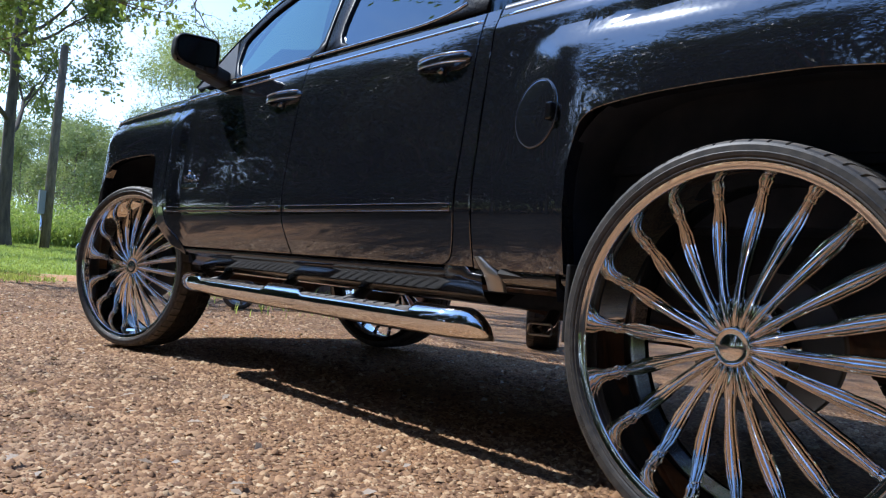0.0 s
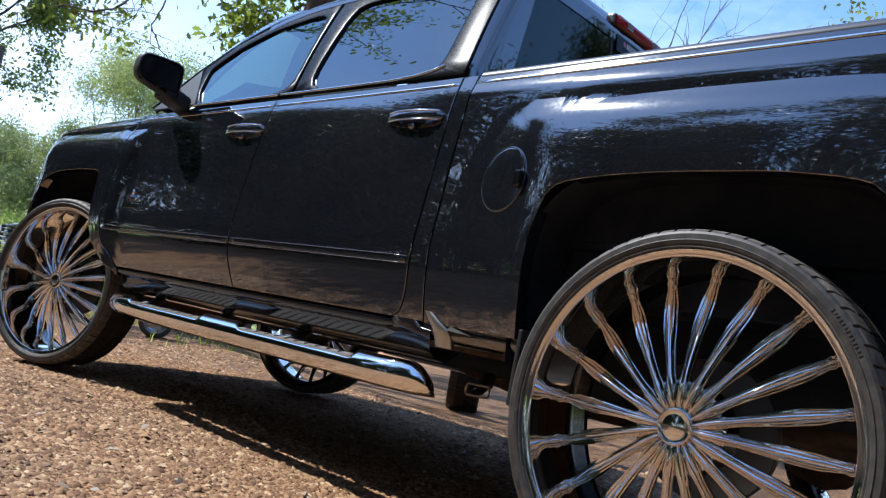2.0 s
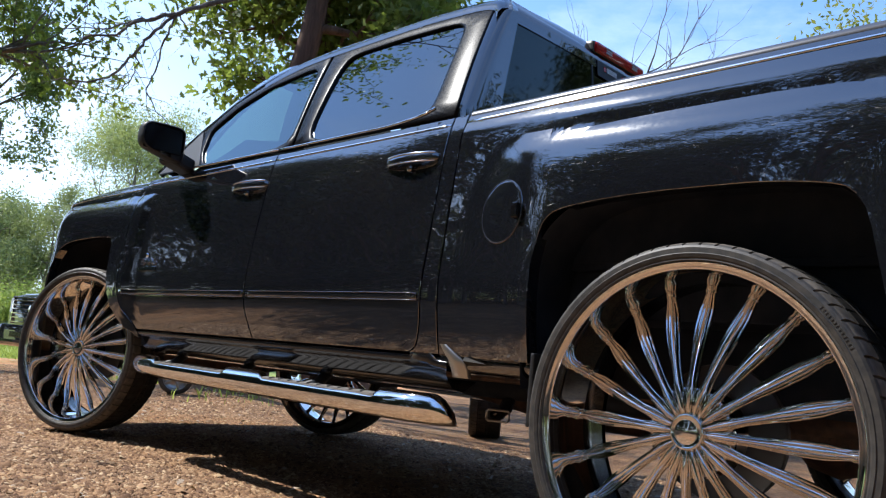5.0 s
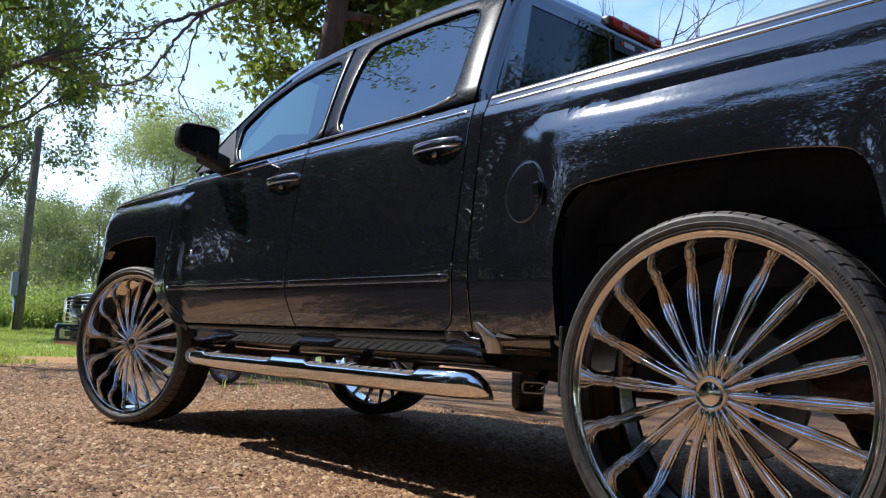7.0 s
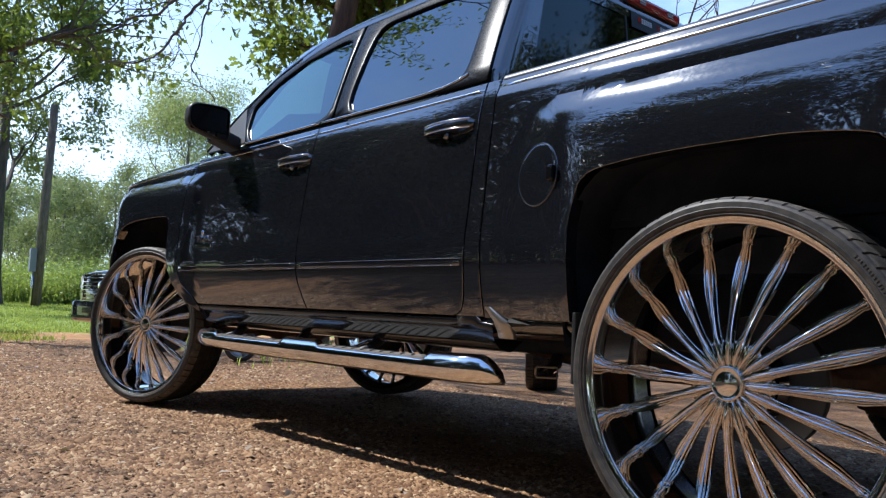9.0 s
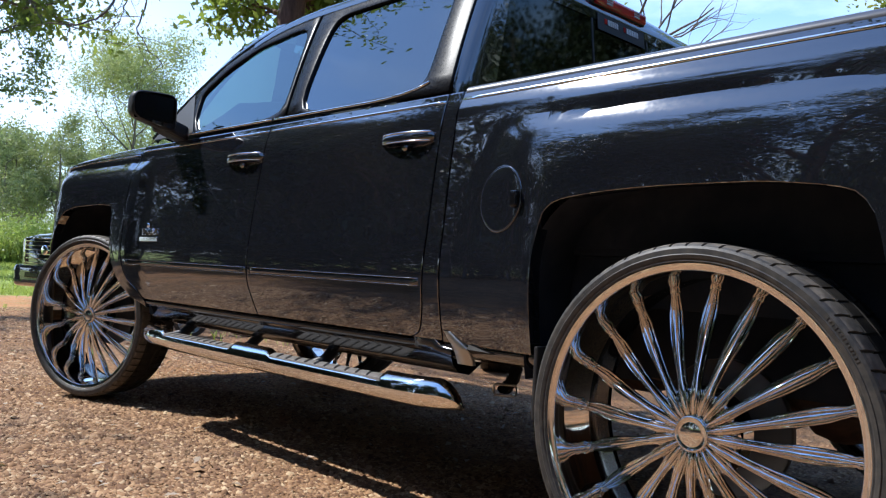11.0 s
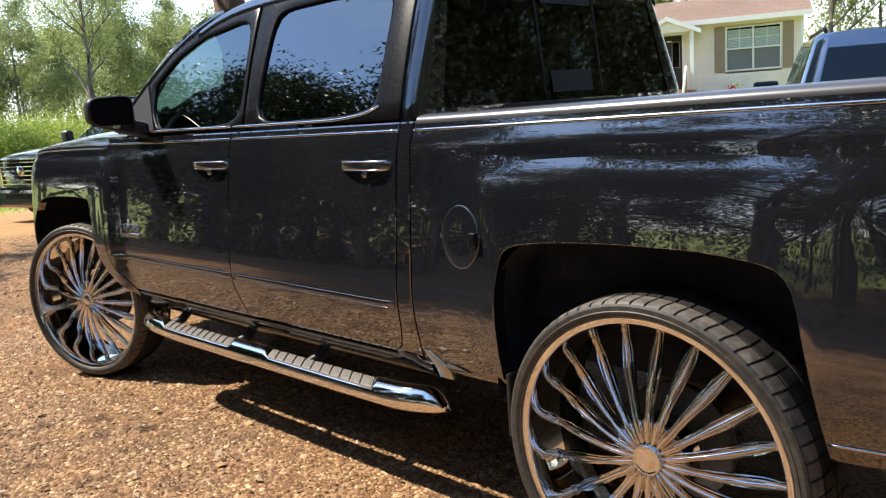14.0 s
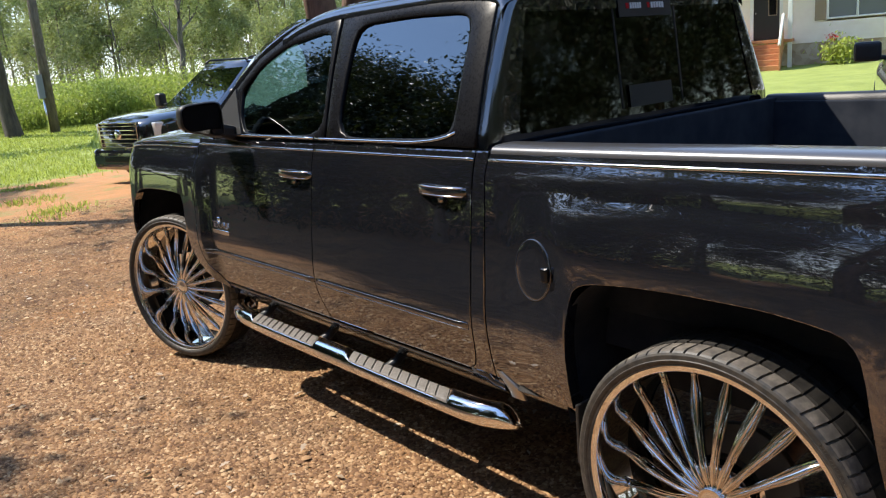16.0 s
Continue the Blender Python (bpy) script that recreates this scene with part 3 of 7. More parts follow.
for s in (-1, 1):
    # bed side with its wheel opening
    cols = lin(-1.16, -0.478, 10) + [-0.465, -0.461, -0.456, -0.448, -0.44, -0.428, -0.41, -0.395, -0.38, -0.362, -0.34] + lin(-0.31, 0.30, 16) + [0.34, 0.375, 0.405, 0.43, 0.447, 0.458, 0.467, 0.474, 0.479, 0.4825, 0.4855, 0.488, 0.4905] + lin(0.515, GAP_Y, 10)
    low_bed = lambda y: 0.570 if y > 0.4895 else (0.565 + 0.03 * smooth(0.45, 1.1, -y) if y < -0.4615 else max(arch_r(y), 0.565))
    bed_side = sheet("bed_side", cols, low_bed, top_edge, M["paint"], truck, s, "gloss black bed side with squared wheel opening", nv=34)
    # front fender
    cols = [2.99, 3.02, 3.06, 3.1, 3.15] + lin(3.2, 4.0, 18) + [4.05, 4.1, 4.14, 4.17, 4.2, 4.225, 4.24, 4.25, 4.258, 4.262] + lin(4.29, 4.56, 6)
    fend_low = lambda y: arch_f(y) if y < 4.259 else 0.66
    fend_top = lambda y: belt_z(y) + 0.0 - 0.22 * max(0, y - 4.0) ** 2
    sheet("front_fender", cols, fend_low, fend_top, M["paint"], truck, s, "gloss black front fender", nv=30, e0=FRONT_EDGE, fade=0.36)
    # doors
    door_low = lambda y: 0.574
    fd = sheet("front_door", lin(1.968, 3.0, 26), door_low, top_edge, M["paint"], truck, s, "gloss black front door", e0=SPLIT, e1=FRONT_EDGE)
    rd = sheet("rear_door", lin(0.94, 1.968, 26), door_low, top_edge, M["paint"], truck, s, "gloss black rear door", e0=DOOR_END, e1=SPLIT)
    sheet("cab_corner", lin(GAP_Y, 0.93, 4), lambda y: 0.574, top_edge, M["paint"], truck, s, e1=DOOR_END)
    for yy_ in (0.895, 1.97, 3.10):
        xs_ = sorted((s * 0.80, s * 0.925))
        boxpart("door_jamb", (xs_[0], xs_[1], yy_ - 0.07, yy_ + 0.07, 0.60, 1.34), M["dark"], truck, bev=0.0)
    # rocker under the doors
    rows = []
    for i in range(41):
        y = GAP_Y + (3.0 - GAP_Y) * i / 40
        rows.append([(s * x, y, z) for x, z in ((0.94, 0.575), (0.978, 0.570), (0.982, 0.562), (0.976, 0.548), (0.958, 0.540), (0.950, 0.528), (0.938, 0.500), (0.912, 0.472), (0.86, 0.462), (0.80, 0.50))])
    v, f = grid(rows)
    raw("rocker_panel", v, f if s > 0 else [q[::-1] for q in f], M["rocker"], truck)
    # upper door frames and panes
    inner_f = rounded(loop_pts([(1.905, 1.393), (2.63, 1.388), (2.71, 1.47), (2.755, 1.60), (2.60, 1.712), (2.40, 1.790), (2.015, 1.838)], 8), 3)
    outer_f = loop_pts([(1.885, 1.374), (2.665, 1.374), (2.775, 1.455), (2.825, 1.607), (2.655, 1.745), (2.43, 1.838), (1.985, 1.893)], 8)
    inner_r = rounded(loop_pts([(1.062, 1.425), (1.20, 1.397), (1.80, 1.388), (1.835, 1.838), (1.45, 1.843), (1.097, 1.826)], 8), 3)
    outer_r = loop_pts([(0.93, 1.374), (1.2, 1.374), (1.875, 1.374), (1.968, 1.893), (1.50, 1.905), (0.99, 1.876)], 8)
    fr = frame_ring("window_frame", outer_f, inner_f, M["frame"], fd, s)
    pane("window_glass", inner_f, M["glass_front"], fd, s, 0.012, "lightly tinted door glass")
    frame_ring("window_frame", outer_r, inner_r, M["frame"], rd, s)
    pane("window_glass", inner_r, M["glass_dark"], rd, s, 0.012, "dark tinted door glass")
    # mouldings
    side_z = lambda y: 0.7525 + 0.001 * (y - 0.95)
    strip("side_moulding", 0.955, 1.972, side_z, 0.026, 0.007, M["paint"], rd, s)
    for dz in (0.0115, -0.0115):
        strip("moulding_line", 0.957, 1.970, lambda y: side_z(y) + dz, 0.0032, 0.0085, M["moulding"], rd, s, label="thin bright line")
    strip("side_moulding", 1.995, 3.10, side_z, 0.026, 0.007, M["paint"], fd, s)
    for dz in (0.0115, -0.0115):
        strip("moulding_line", 1.997, 3.098, lambda y: side_z(y) + dz, 0.0032, 0.0085, M["moulding"], fd, s, label="thin bright line")
    strip("belt_line", 1.975, 3.15, belt_z, 0.009, 0.004, M["chrome_trim"], fd, s, label="thin bright pinstripe")
    strip("belt_line", 0.935, 1.962, belt_z, 0.009, 0.004, M["chrome_trim"], rd, s, label="thin bright pinstripe")
    strip("belt_line", -1.15, GAP_Y - 0.004, belt_z, 0.009, 0.004, M["chrome_trim"], bed_side, s, label="thin bright pinstripe")
    strip("sill_line", -1.12, -0.456, lambda y: 0.608 - 0.02 * (y + 0.456), 0.006, 0.004, M["chrome_trim"], bed_side, s, label="thin bright lower moulding")
    strip("belt_line", 3.18, 4.2, lambda y: fend_top(y) - 0.02, 0.007, 0.003, M["chrome_trim"], truck, s, label="thin bright pinstripe")
    # chrome strip along the windows' feet
    v, f = tube([(s * (cab_w(1.386) + 0.001), y, 1.383) for y in lin(1.98, 2.78, 12)], [0.0055] * 13, 8)
    raw("window_sill_trim", v, f, M["chrome_trim"], fd, "bright trim strip")
    zz = pchip([1.04, 1.07, 1.12, 1.2, 1.3, 1.96], [1.425, 1.412, 1.400, 1.390, 1.384, 1.382])
    ys = lin(1.045, 1.955, 22)
    v, f = tube([(s * (cab_w(zz(y)) + 0.001), y, zz(y)) for y in ys], [0.0055] * 23, 8)
    raw("window_sill_trim", v, f, M["chrome_trim"], rd, "bright trim strip")
    # door handles
    for yc, dr, ln in ((2.112, fd, 0.142), (1.083, rd, 0.131)):
        wz = half_width(yc, 1.225)
        bm = bmesh.new()
        bmesh.ops.create_uvsphere(bm, u_segments=24, v_segments=12, radius=1)
        for vert in bm.verts:
            vert.co = Vector((s * (wz - 0.006) + vert.co.x * 0.011, yc + vert.co.y * 0.088, 1.203 + vert.co.z * 0.040))
        part("handle_cup", bm, M["gloss_black"], dr, smooth=True)
        arc = lambda k: s * (wz - 0.006 + 0.040 * math.sin(math.pi * min(max(k, 0.0), 1.0)) ** 0.42)
        rows = []
        for k in [i / 24 for i in range(25)]:
            x, y = arc(k), yc + ln * (1 - 2 * k)
            end = math.sqrt(max(0.0, 1 - (1 - min(1.0, min(k, 1 - k) / 0.06)) ** 2)) * 0.8 + 0.2
            rows.append([(x - s * 0.016, y, 1.226 - 0.014 * end), (x - s * 0.002, y, 1.226 - 0.0155 * end), (x + s * 0.001, y, 1.226 - 0.010 * end), (x + s * 0.002, y, 1.226),
                         (x, y, 1.226 + 0.010 * end), (x - s * 0.004, y, 1.226 + 0.0155 * end), (x - s * 0.016, y, 1.226 + 0.014 * end)])
        v, f = grid([r + r[:1] for r in rows])
        raw("door_handle", v, f, M["paint"], dr, "black strap handle with bright edges")
        for dz, rr in ((0.0145, 0.0034), (-0.0145, 0.0026)):
            v, f = tube([(arc(k) - s * 0.001, yc + ln * 0.97 * (1 - 2 * k), 1.226 + dz) for k in [0.03 + 0.94 * i / 20 for i in range(21)]], [rr] * 21, 6)
            raw("handle_trim", v, f, M["chrome_trim"], dr, "bright handle edge")
        if s < 0:
            v, f = lathe([(0.0, -0.008), (0.009, -0.008), (0.011, 0.0)], 16)
            ob = raw("key_lock", v, f, M["moulding"], dr)
            ob.location = (s * (wz + 0.012), yc - 0.005, 1.193)
    # wheel wells
    for c, aw, zt_, sq in ((0.03, 0.50, 1.05, 0.55), (3.63, 0.655, 1.13, 0.38)):
        rows = []
        for i in range(25):
            a = math.pi * i / 24
            ry, rz = aw * abs(math.cos(a)) ** sq * (1 if math.cos(a) > 0 else -1), (zt_ - 0.5) * abs(math.sin(a)) ** sq
            edge_x = min(1.02, half_width(c + ry, 0.5 + rz) - 0.008)
            rows.append([(s * x, c + ry, 0.5 + rz) for x in (edge_x, 0.90, 0.75, 0.55)])
        v, f = grid(rows)
        v2 = len(v)
        v.append((s * 0.55, c, 0.5))
        f += [(v2, i * 4 + 3, (i + 1) * 4 + 3) for i in range(24)]
        raw("wheel_well", v, f, M["dark"], truck, "black plastic wheel well liner")

# details that only the driver's side shows
s = -1
fuel = []
n = 40
cy, cz = 0.624, 1.009
ringo = [(cy + 0.082 * math.cos(2 * math.pi * i / n), cz + 0.096 * math.sin(2 * math.pi * i / n)) for i in range(n)]
rows = []
for k, w in ((1.035, -0.004), (1.03, 0.0012), (1.0, 0.0016), (0.985, 0.0022), (0.93, 0.003), (0.6, 0.003), (0.3, 0.003), (0.02, 0.003)):
    rows.append([(-(half_width(cy + (y - cy) * k, cz + (z - cz) * k) + w), cy + (y - cy) * k, cz + (z - cz) * k) for y, z in ringo])
verts = [p for r in rows for p in r]
faces = [(a * n + i, a * n + (i + 1) % n, (a + 1) * n + (i + 1) % n, (a + 1) * n + i) for a in range(len(rows) - 1) for i in range(n)]
fuel_door = raw("fuel_door", verts, faces, M["paint"], truck, "round black fuel filler door")
v, f = tube([(-(half_width(y, z) + 0.0025), y, z) for y, z in ringo + ringo[:1]], [0.0012] * (n + 1), 5)
raw("fuel_door_rim", v, f, M["dark"], fuel_door)
bm = bmesh.new()
wz = half_width(0.556, 1.006)
box(bm, -wz - 0.020, -wz + 0.003, 0.543, 0.571, 0.982, 1.030, 0.009, 3)
part("fuel_latch", bm, M["gloss_black"], fuel_door, "glossy latch")
# bright strap at the foot of the cab
CAP = [(0.850, 0.826, 0.608, 0.003), (0.847, 0.820, 0.604, 0.004), (0.832, 0.788, 0.582, 0.006), (0.816, 0.755, 0.562, 0.007), (0.813, 0.748, 0.554, 0.006), (0.810, 0.745, 0.532, 0.000), (0.809, 0.745, 0.510, -0.008)]
rows = []
for ya_, yb_, z, d in CAP:
    x = -half_width(0.79, max(z, 0.545)) - d
    rows.append([(x + 0.03, ya_ + 0.003, z), (x + 0.004, ya_ + 0.002, z), (x, ya_ - 0.003, z), (x, yb_ + 0.003, z), (x + 0.004, yb_ - 0.001, z), (x + 0.014, yb_ - 0.002, z)])
v, f = grid(rows)
raw("corner_cap", v, f, M["dull_metal"], truck, "bright metal strap at the cab corner")
# black cap on the sill's end, before the strap
rows = []
for y, zt, zb, d in ((1.002, 0.566, 0.545, -0.004), (0.992, 0.588, 0.543, 0.003), (0.912, 0.590, 0.538, 0.004), (0.882, 0.562, 0.532, 0.004), (0.826, 0.557, 0.526, 0.003)):
    x = -0.985 - d
    rows.append([(x + 0.03, y, zt), (x + 0.006, y, zt), (x, y, zt - 0.006), (x + 0.006, y, zb), (x + 0.03, y, zb)])
v, f = grid(rows)
raw("sill_end_cap", v, [q[::-1] for q in f], M["rocker"], truck)
v, f = tube([(-0.985 - d - 0.001, y, z) for y, z, d in ((1.0, 0.586, -0.005), (0.94, 0.590, 0.000), (0.90, 0.577, 0.001), (0.875, 0.562, 0.001))], [0.0018] * 4, 6)
raw("cap_edge", v, f, M["chrome_trim"], truck)
# tucked-under foot of the bed side and its dark crease
for s in (-1, 1):
    rows = []
    for y in lin(0.486, 0.855, 14):
        rows.append([(s * x, y, z) for x, z in ((0.965, 0.60), (0.984, 0.578), (0.985, 0.556), (0.978, 0.538), (0.960, 0.528), (0.93, 0.524), (0.88, 0.53))])
    v, f = grid(rows)
    raw("bed_sill", v, f if s > 0 else [q[::-1] for q in f], M["paint"], truck)
s = -1
bm = bmesh.new()
vs_ = [bm.verts.new(p) for p in ((-0.985, 0.748, 0.580), (-1.004, 0.745, 0.562), (-0.985, 0.742, 0.548), (-0.984, 0.632, 0.556))]
for q in ((0, 1, 3), (1, 2, 3), (0, 2, 1), (0, 3, 2)):
    bm.faces.new([vs_[k] for k in q])
part("sill_blade", bm, M["tread_dark"], truck)
# door badge: a line of letters over a plain bar
badge = bpy.data.curves.new("badge_text", "FONT")
badge.body, badge.size, badge.extrude, badge.align_x = "TEXAS", 0.05, 0.003, "CENTER"
tmp = bpy.data.objects.new("badge_text", badge)
scene.collection.objects.link(tmp)
dg = bpy.context.evaluated_depsgraph_get()
bme = bpy.data.meshes.new_from_object(tmp.evaluated_get(dg))
bpy.data.objects.remove(tmp)
door_f = [o for o in truck.children if o.name == "front_door"][0]
bw = half_width(2.93, 0.90)
tilt = math.atan2(half_width(2.93, 0.86) - half_width(2.93, 0.94), 0.08)
bob = link("badge", bme, M["steel"], door_f, "bright raised badge letters")
bob.matrix_basis = Matrix.Translation((-bw - 0.001, 2.928, 0.893)) @ Matrix(((0, 0, -1, 0), (-1, 0, 0, 0), (0, 1, 0, 0), (0, 0, 0, 1))) @ Matrix.Diagonal((1.5, 0.95, 1, 1))
v, f = lathe([(0.0, -0.006), (0.012, -0.005), (0.014, 0.002)], 5)
star = raw("badge_star", v, f, M["steel"], door_f)
star.location = (-bw - 0.001, 2.928, 0.940)
bm = bmesh.new()
box(bm, -bw - 0.007, -bw + 0.004, 2.815, 3.035, 0.860, 0.884, 0.002, 1)
part("badge_bar", bm, M["steel"], door_f)

# ---- pickup truck: roof, glass, hood, bed ----
roof_z = pchip([0.945, 0.975, 1.03, 1.12, 1.40, 1.95, 2.15, 2.35, 2.45], [1.850, 1.893, 1.913, 1.924, 1.938, 1.934, 1.922, 1.885, 1.85])
rows = []
for y in [0.945, 0.95, 0.96, 0.975, 1.0] + lin(1.03, 2.45, 28):
    z = roof_z(y)
    row = []
    for k, dz in ((-1.0, -0.055), (-0.995, -0.03), (-0.965, -0.008), (-0.92, 0.006), (-0.8, 0.018), (-0.5, 0.033), (0, 0.042), (0.5, 0.033), (0.8, 0.018), (0.92, 0.006), (0.965, -0.008), (0.995, -0.03), (1.0, -0.055)):
        row.append((k * (cab_w(z - 0.05) + 0.004), y, z + dz))
    rows.append(row)
v, f = grid(rows)
raw("roof", v, [q[::-1] for q in f], M["paint"], truck, "gloss black cab roof")
# windscreen and its pillars
pil_z = pchip([2.15, 2.30, 2.46, 2.64, 2.82, 2.98, 3.14], [1.905, 1.885, 1.842, 1.765, 1.650, 1.520, 1.385])
def screen_at(k):
    y = 2.46 + (3.14 - 2.46) * k
    return y + 0.03, pil_z(y) + 0.012, 0.70 + 0.09 * k
rows = []
for i in range(13):
    y, z, w = screen_at(i / 12)
    rows.append([(x * w, y + 0.10 * (1 - x * x), z + 0.015 * (1 - x * x)) for x in [j / 8 - 1 for j in range(17)]])
v, f = grid(rows)
ws = raw("windscreen", v, f, M["glass_clear"], truck, "clear windscreen")
for s in (-1, 1):
    rows = []
    for i in range(17):
        k = i / 16
        y, z, w = screen_at(k)
        yo = 2.20 + (3.12 - 2.20) * k
        zo = pil_z(yo)
        rows.append([(s * (w - 0.02), y, z - 0.01), (s * w, y, z + 0.004), (s * (w + (cab_w(zo) - w) * 0.6), y + (yo - y) * 0.5, max(z, zo) + 0.010), (s * cab_w(zo), yo, zo), (s * (cab_w(zo) - 0.02), yo - 0.03, zo - 0.03)])
    v, f = grid(rows)
    raw("windscreen_pillar", v, f if s < 0 else [q[::-1] for q in f], M["paint"], truck)
# cab back with its window
def back_y(x, z):
    return 0.898 + 0.11 * max(0, z - 1.40) - 0.022 * (1 - (x / 0.95) ** 2)
def back_edge(z):
    return cab_w(max(z, 1.385)) if z < 1.89 else cab_w(1.89) - (z - 1.89) * 0.8
rows = []
win = lambda x, z: abs(x) < 0.77 - 0.26 * (z - 1.43) and 1.425 < z < 1.845
zs = lin(0.60, 1.40, 6) + [1.425, 1.50, 1.58, 1.66, 1.74, 1.81, 1.845, 1.86, 1.88, 1.895, 1.91]
for z in zs:
    e = back_edge(z) - 0.004
    wx = 0.77 - 0.26 * (min(max(z, 1.425), 1.845) - 1.43)
    xs_ = [-e, -e + 0.012, -e + 0.04, -(wx + e) / 2, -wx, -wx * 0.5, 0, wx * 0.5, wx, (wx + e) / 2, e - 0.04, e - 0.012, e]
    rows.append([(x, back_y(x, z) + (0.055 if j in (0, 12) else 0.012 if j in (1, 11) else 0) + 0.03 * smooth(1.86, 1.915, z), z) for j, x in enumerate(xs_)])
v, f = grid(rows)
ncol = 13
f = [q for idx, q in enumerate(f) if not (6 <= idx // 12 <= 11 and 4 <= idx % 12 <= 7)]
raw("cab_back", v, f, M["paint"], truck, "gloss black cab back panel")
rows = []
for z in lin(1.392, 1.845, 6):
    wx = 0.77 - 0.26 * (z - 1.43)
    rows.append([(x * wx, back_y(x * wx, z) + 0.004, z) for x in lin(-1, 1, 12)])
v, f = grid(rows)
rw = raw("rear_window", v, f, M["glass_back"], truck, "dark tinted rear window with sliding centre pane")
for x in (-0.2, 0.2):
    bm = bmesh.new()
    box(bm, x - 0.006, x + 0.006, back_y(x, 1.63) + 0.001, back_y(x, 1.63) + 0.01, 1.428, 1.842, 0.002, 1)
    for vert in bm.verts:
        vert.co.y += 0.11 * (vert.co.z - 1.63)
    part("window_bar", bm, M["black_plastic"], rw)
# windscreen-banner sticker on the rear window: two short words, drawn as bars
for x0, x1, z0, z1, mt in ((-0.17, 0.17, 1.775, 1.842, "grey_tag"), (-0.10, -0.025, 1.805, 1.828, "white_vinyl"), (0.035, 0.125, 1.805, 1.828, "white_vinyl"), (-0.125, -0.108, 1.806, 1.827, "red"), (0.012, 0.026, 1.806, 1.827, "red"), (-0.16, 0.12, 1.43, 1.515, "grey_tag")):
    yb = back_y(0, (z0 + z1) / 2)
    d = 0.0025 if mt == "grey_tag" else 0.0045
    bm = bmesh.new()
    if mt == "white_vinyl":
        k, wl_ = x0, (x1 - x0) / 5
        for i in range(5):
            box(bm, k + wl_ * i, k + wl_ * (i + 0.72), yb - d - 0.001, yb - d + 0.002, z0, z1)
    else:
        box(bm, x0, x1, yb - d - 0.001, yb - d + 0.002, z0, z1)
    for vert in bm.verts:
        vert.co.y += 0.11 * (vert.co.z - (z0 + z1) / 2)
    part("window_sticker", bm, M[mt], rw)
bm = bmesh.new()
box(bm, -0.185, 0.185, 0.918, 0.99, 1.878, 1.920, 0.012, 2)
brake = part("brake_light", bm, M["red"], truck, "red high brake light")
for x in (-0.115, 0.085):
    for z in (1.890, 1.900, 1.910):
        boxpart("cargo_lamp", (x, x + 0.04, 0.914, 0.930, z - 0.003, z + 0.003), M["amber"], brake, "clear cargo lamp cell", bev=0.001)
boxpart("brake_light_frame", (-0.195, 0.195, 0.930, 0.99, 1.873, 1.925), M["black_plastic"], truck, bev=0.012)
# hood and fender tops
hood_z = pchip([3.06, 3.4, 3.8, 4.2, 4.45, 4.60], [1.392, 1.392, 1.372, 1.325, 1.265, 1.18])
rows = []
for y in lin(3.06, 4.60, 24):
    z = hood_z(y)
    fz = belt_z(y) - 0.22 * max(0, y - 4.0) ** 2
    w = half_width(y, fz) - 0.004
    row = []
    for k, dz in ((0, 0), (0.012, 0.012), (0.035, 0.026), (0.075, 0.036), (0.12, 0.040)):
        row.append((-(w - k), y, fz + dz * max(0.2, (z - fz) / 0.05)))
    row += [(-(w - 0.135), y, z - 0.012), (-(w - 0.15), y, z), (-0.6, y, z + 0.018), (-0.42, y, z + 0.02), (-0.36, y, z + 0.04), (0, y, z + 0.045)]
    row += [(-p[0], p[1], p[2]) for p in row[-2::-1]]
    rows.append(row)
v, f = grid(rows)
raw("hood", v, [q[::-1] for q in f], M["paint"], truck, "gloss black hood")
boxpart("cowl", (-0.86, 0.86, 2.98, 3.12, 1.34, 1.392), M["black_plastic"], truck, bev=0.015)
# front end
bm = bmesh.new()
box(bm, -0.86, 0.86, 4.40, 4.60, 0.62, 1.16, 0.05, 3)
grille_ = part("grille", bm, M["gloss_black"], truck)
for z in (0.78, 0.92, 1.06):
    boxpart("grille_bar", (-0.55, 0.55, 4.585, 4.615, z - 0.02, z + 0.02), M["chrome"], grille_, bev=0.008)
for s in (-1, 1):
    xs_ = sorted((s * 0.50, s * 0.82))
    boxpart("headlight", (xs_[0], xs_[1], 4.36, 4.605, 0.93, 1.14), M["amber"], truck, "clear headlight", bev=0.03)
rows = []
for i in range(25):
    a = -1 + 2 * i / 24
    x = 1.0 * a
    y = 4.68 - 0.44 * abs(a) ** 5
    rows.append([(x, y - 0.08, 0.84), (x * 1.01, y, 0.82), (x * 1.015, y + 0.01, 0.70), (x * 1.01, y - 0.005, 0.60), (x, y - 0.08, 0.57)])
v, f = grid(rows)
raw("front_bumper", v, [q[::-1] for q in f], M["chrome"], truck, "chrome front bumper")
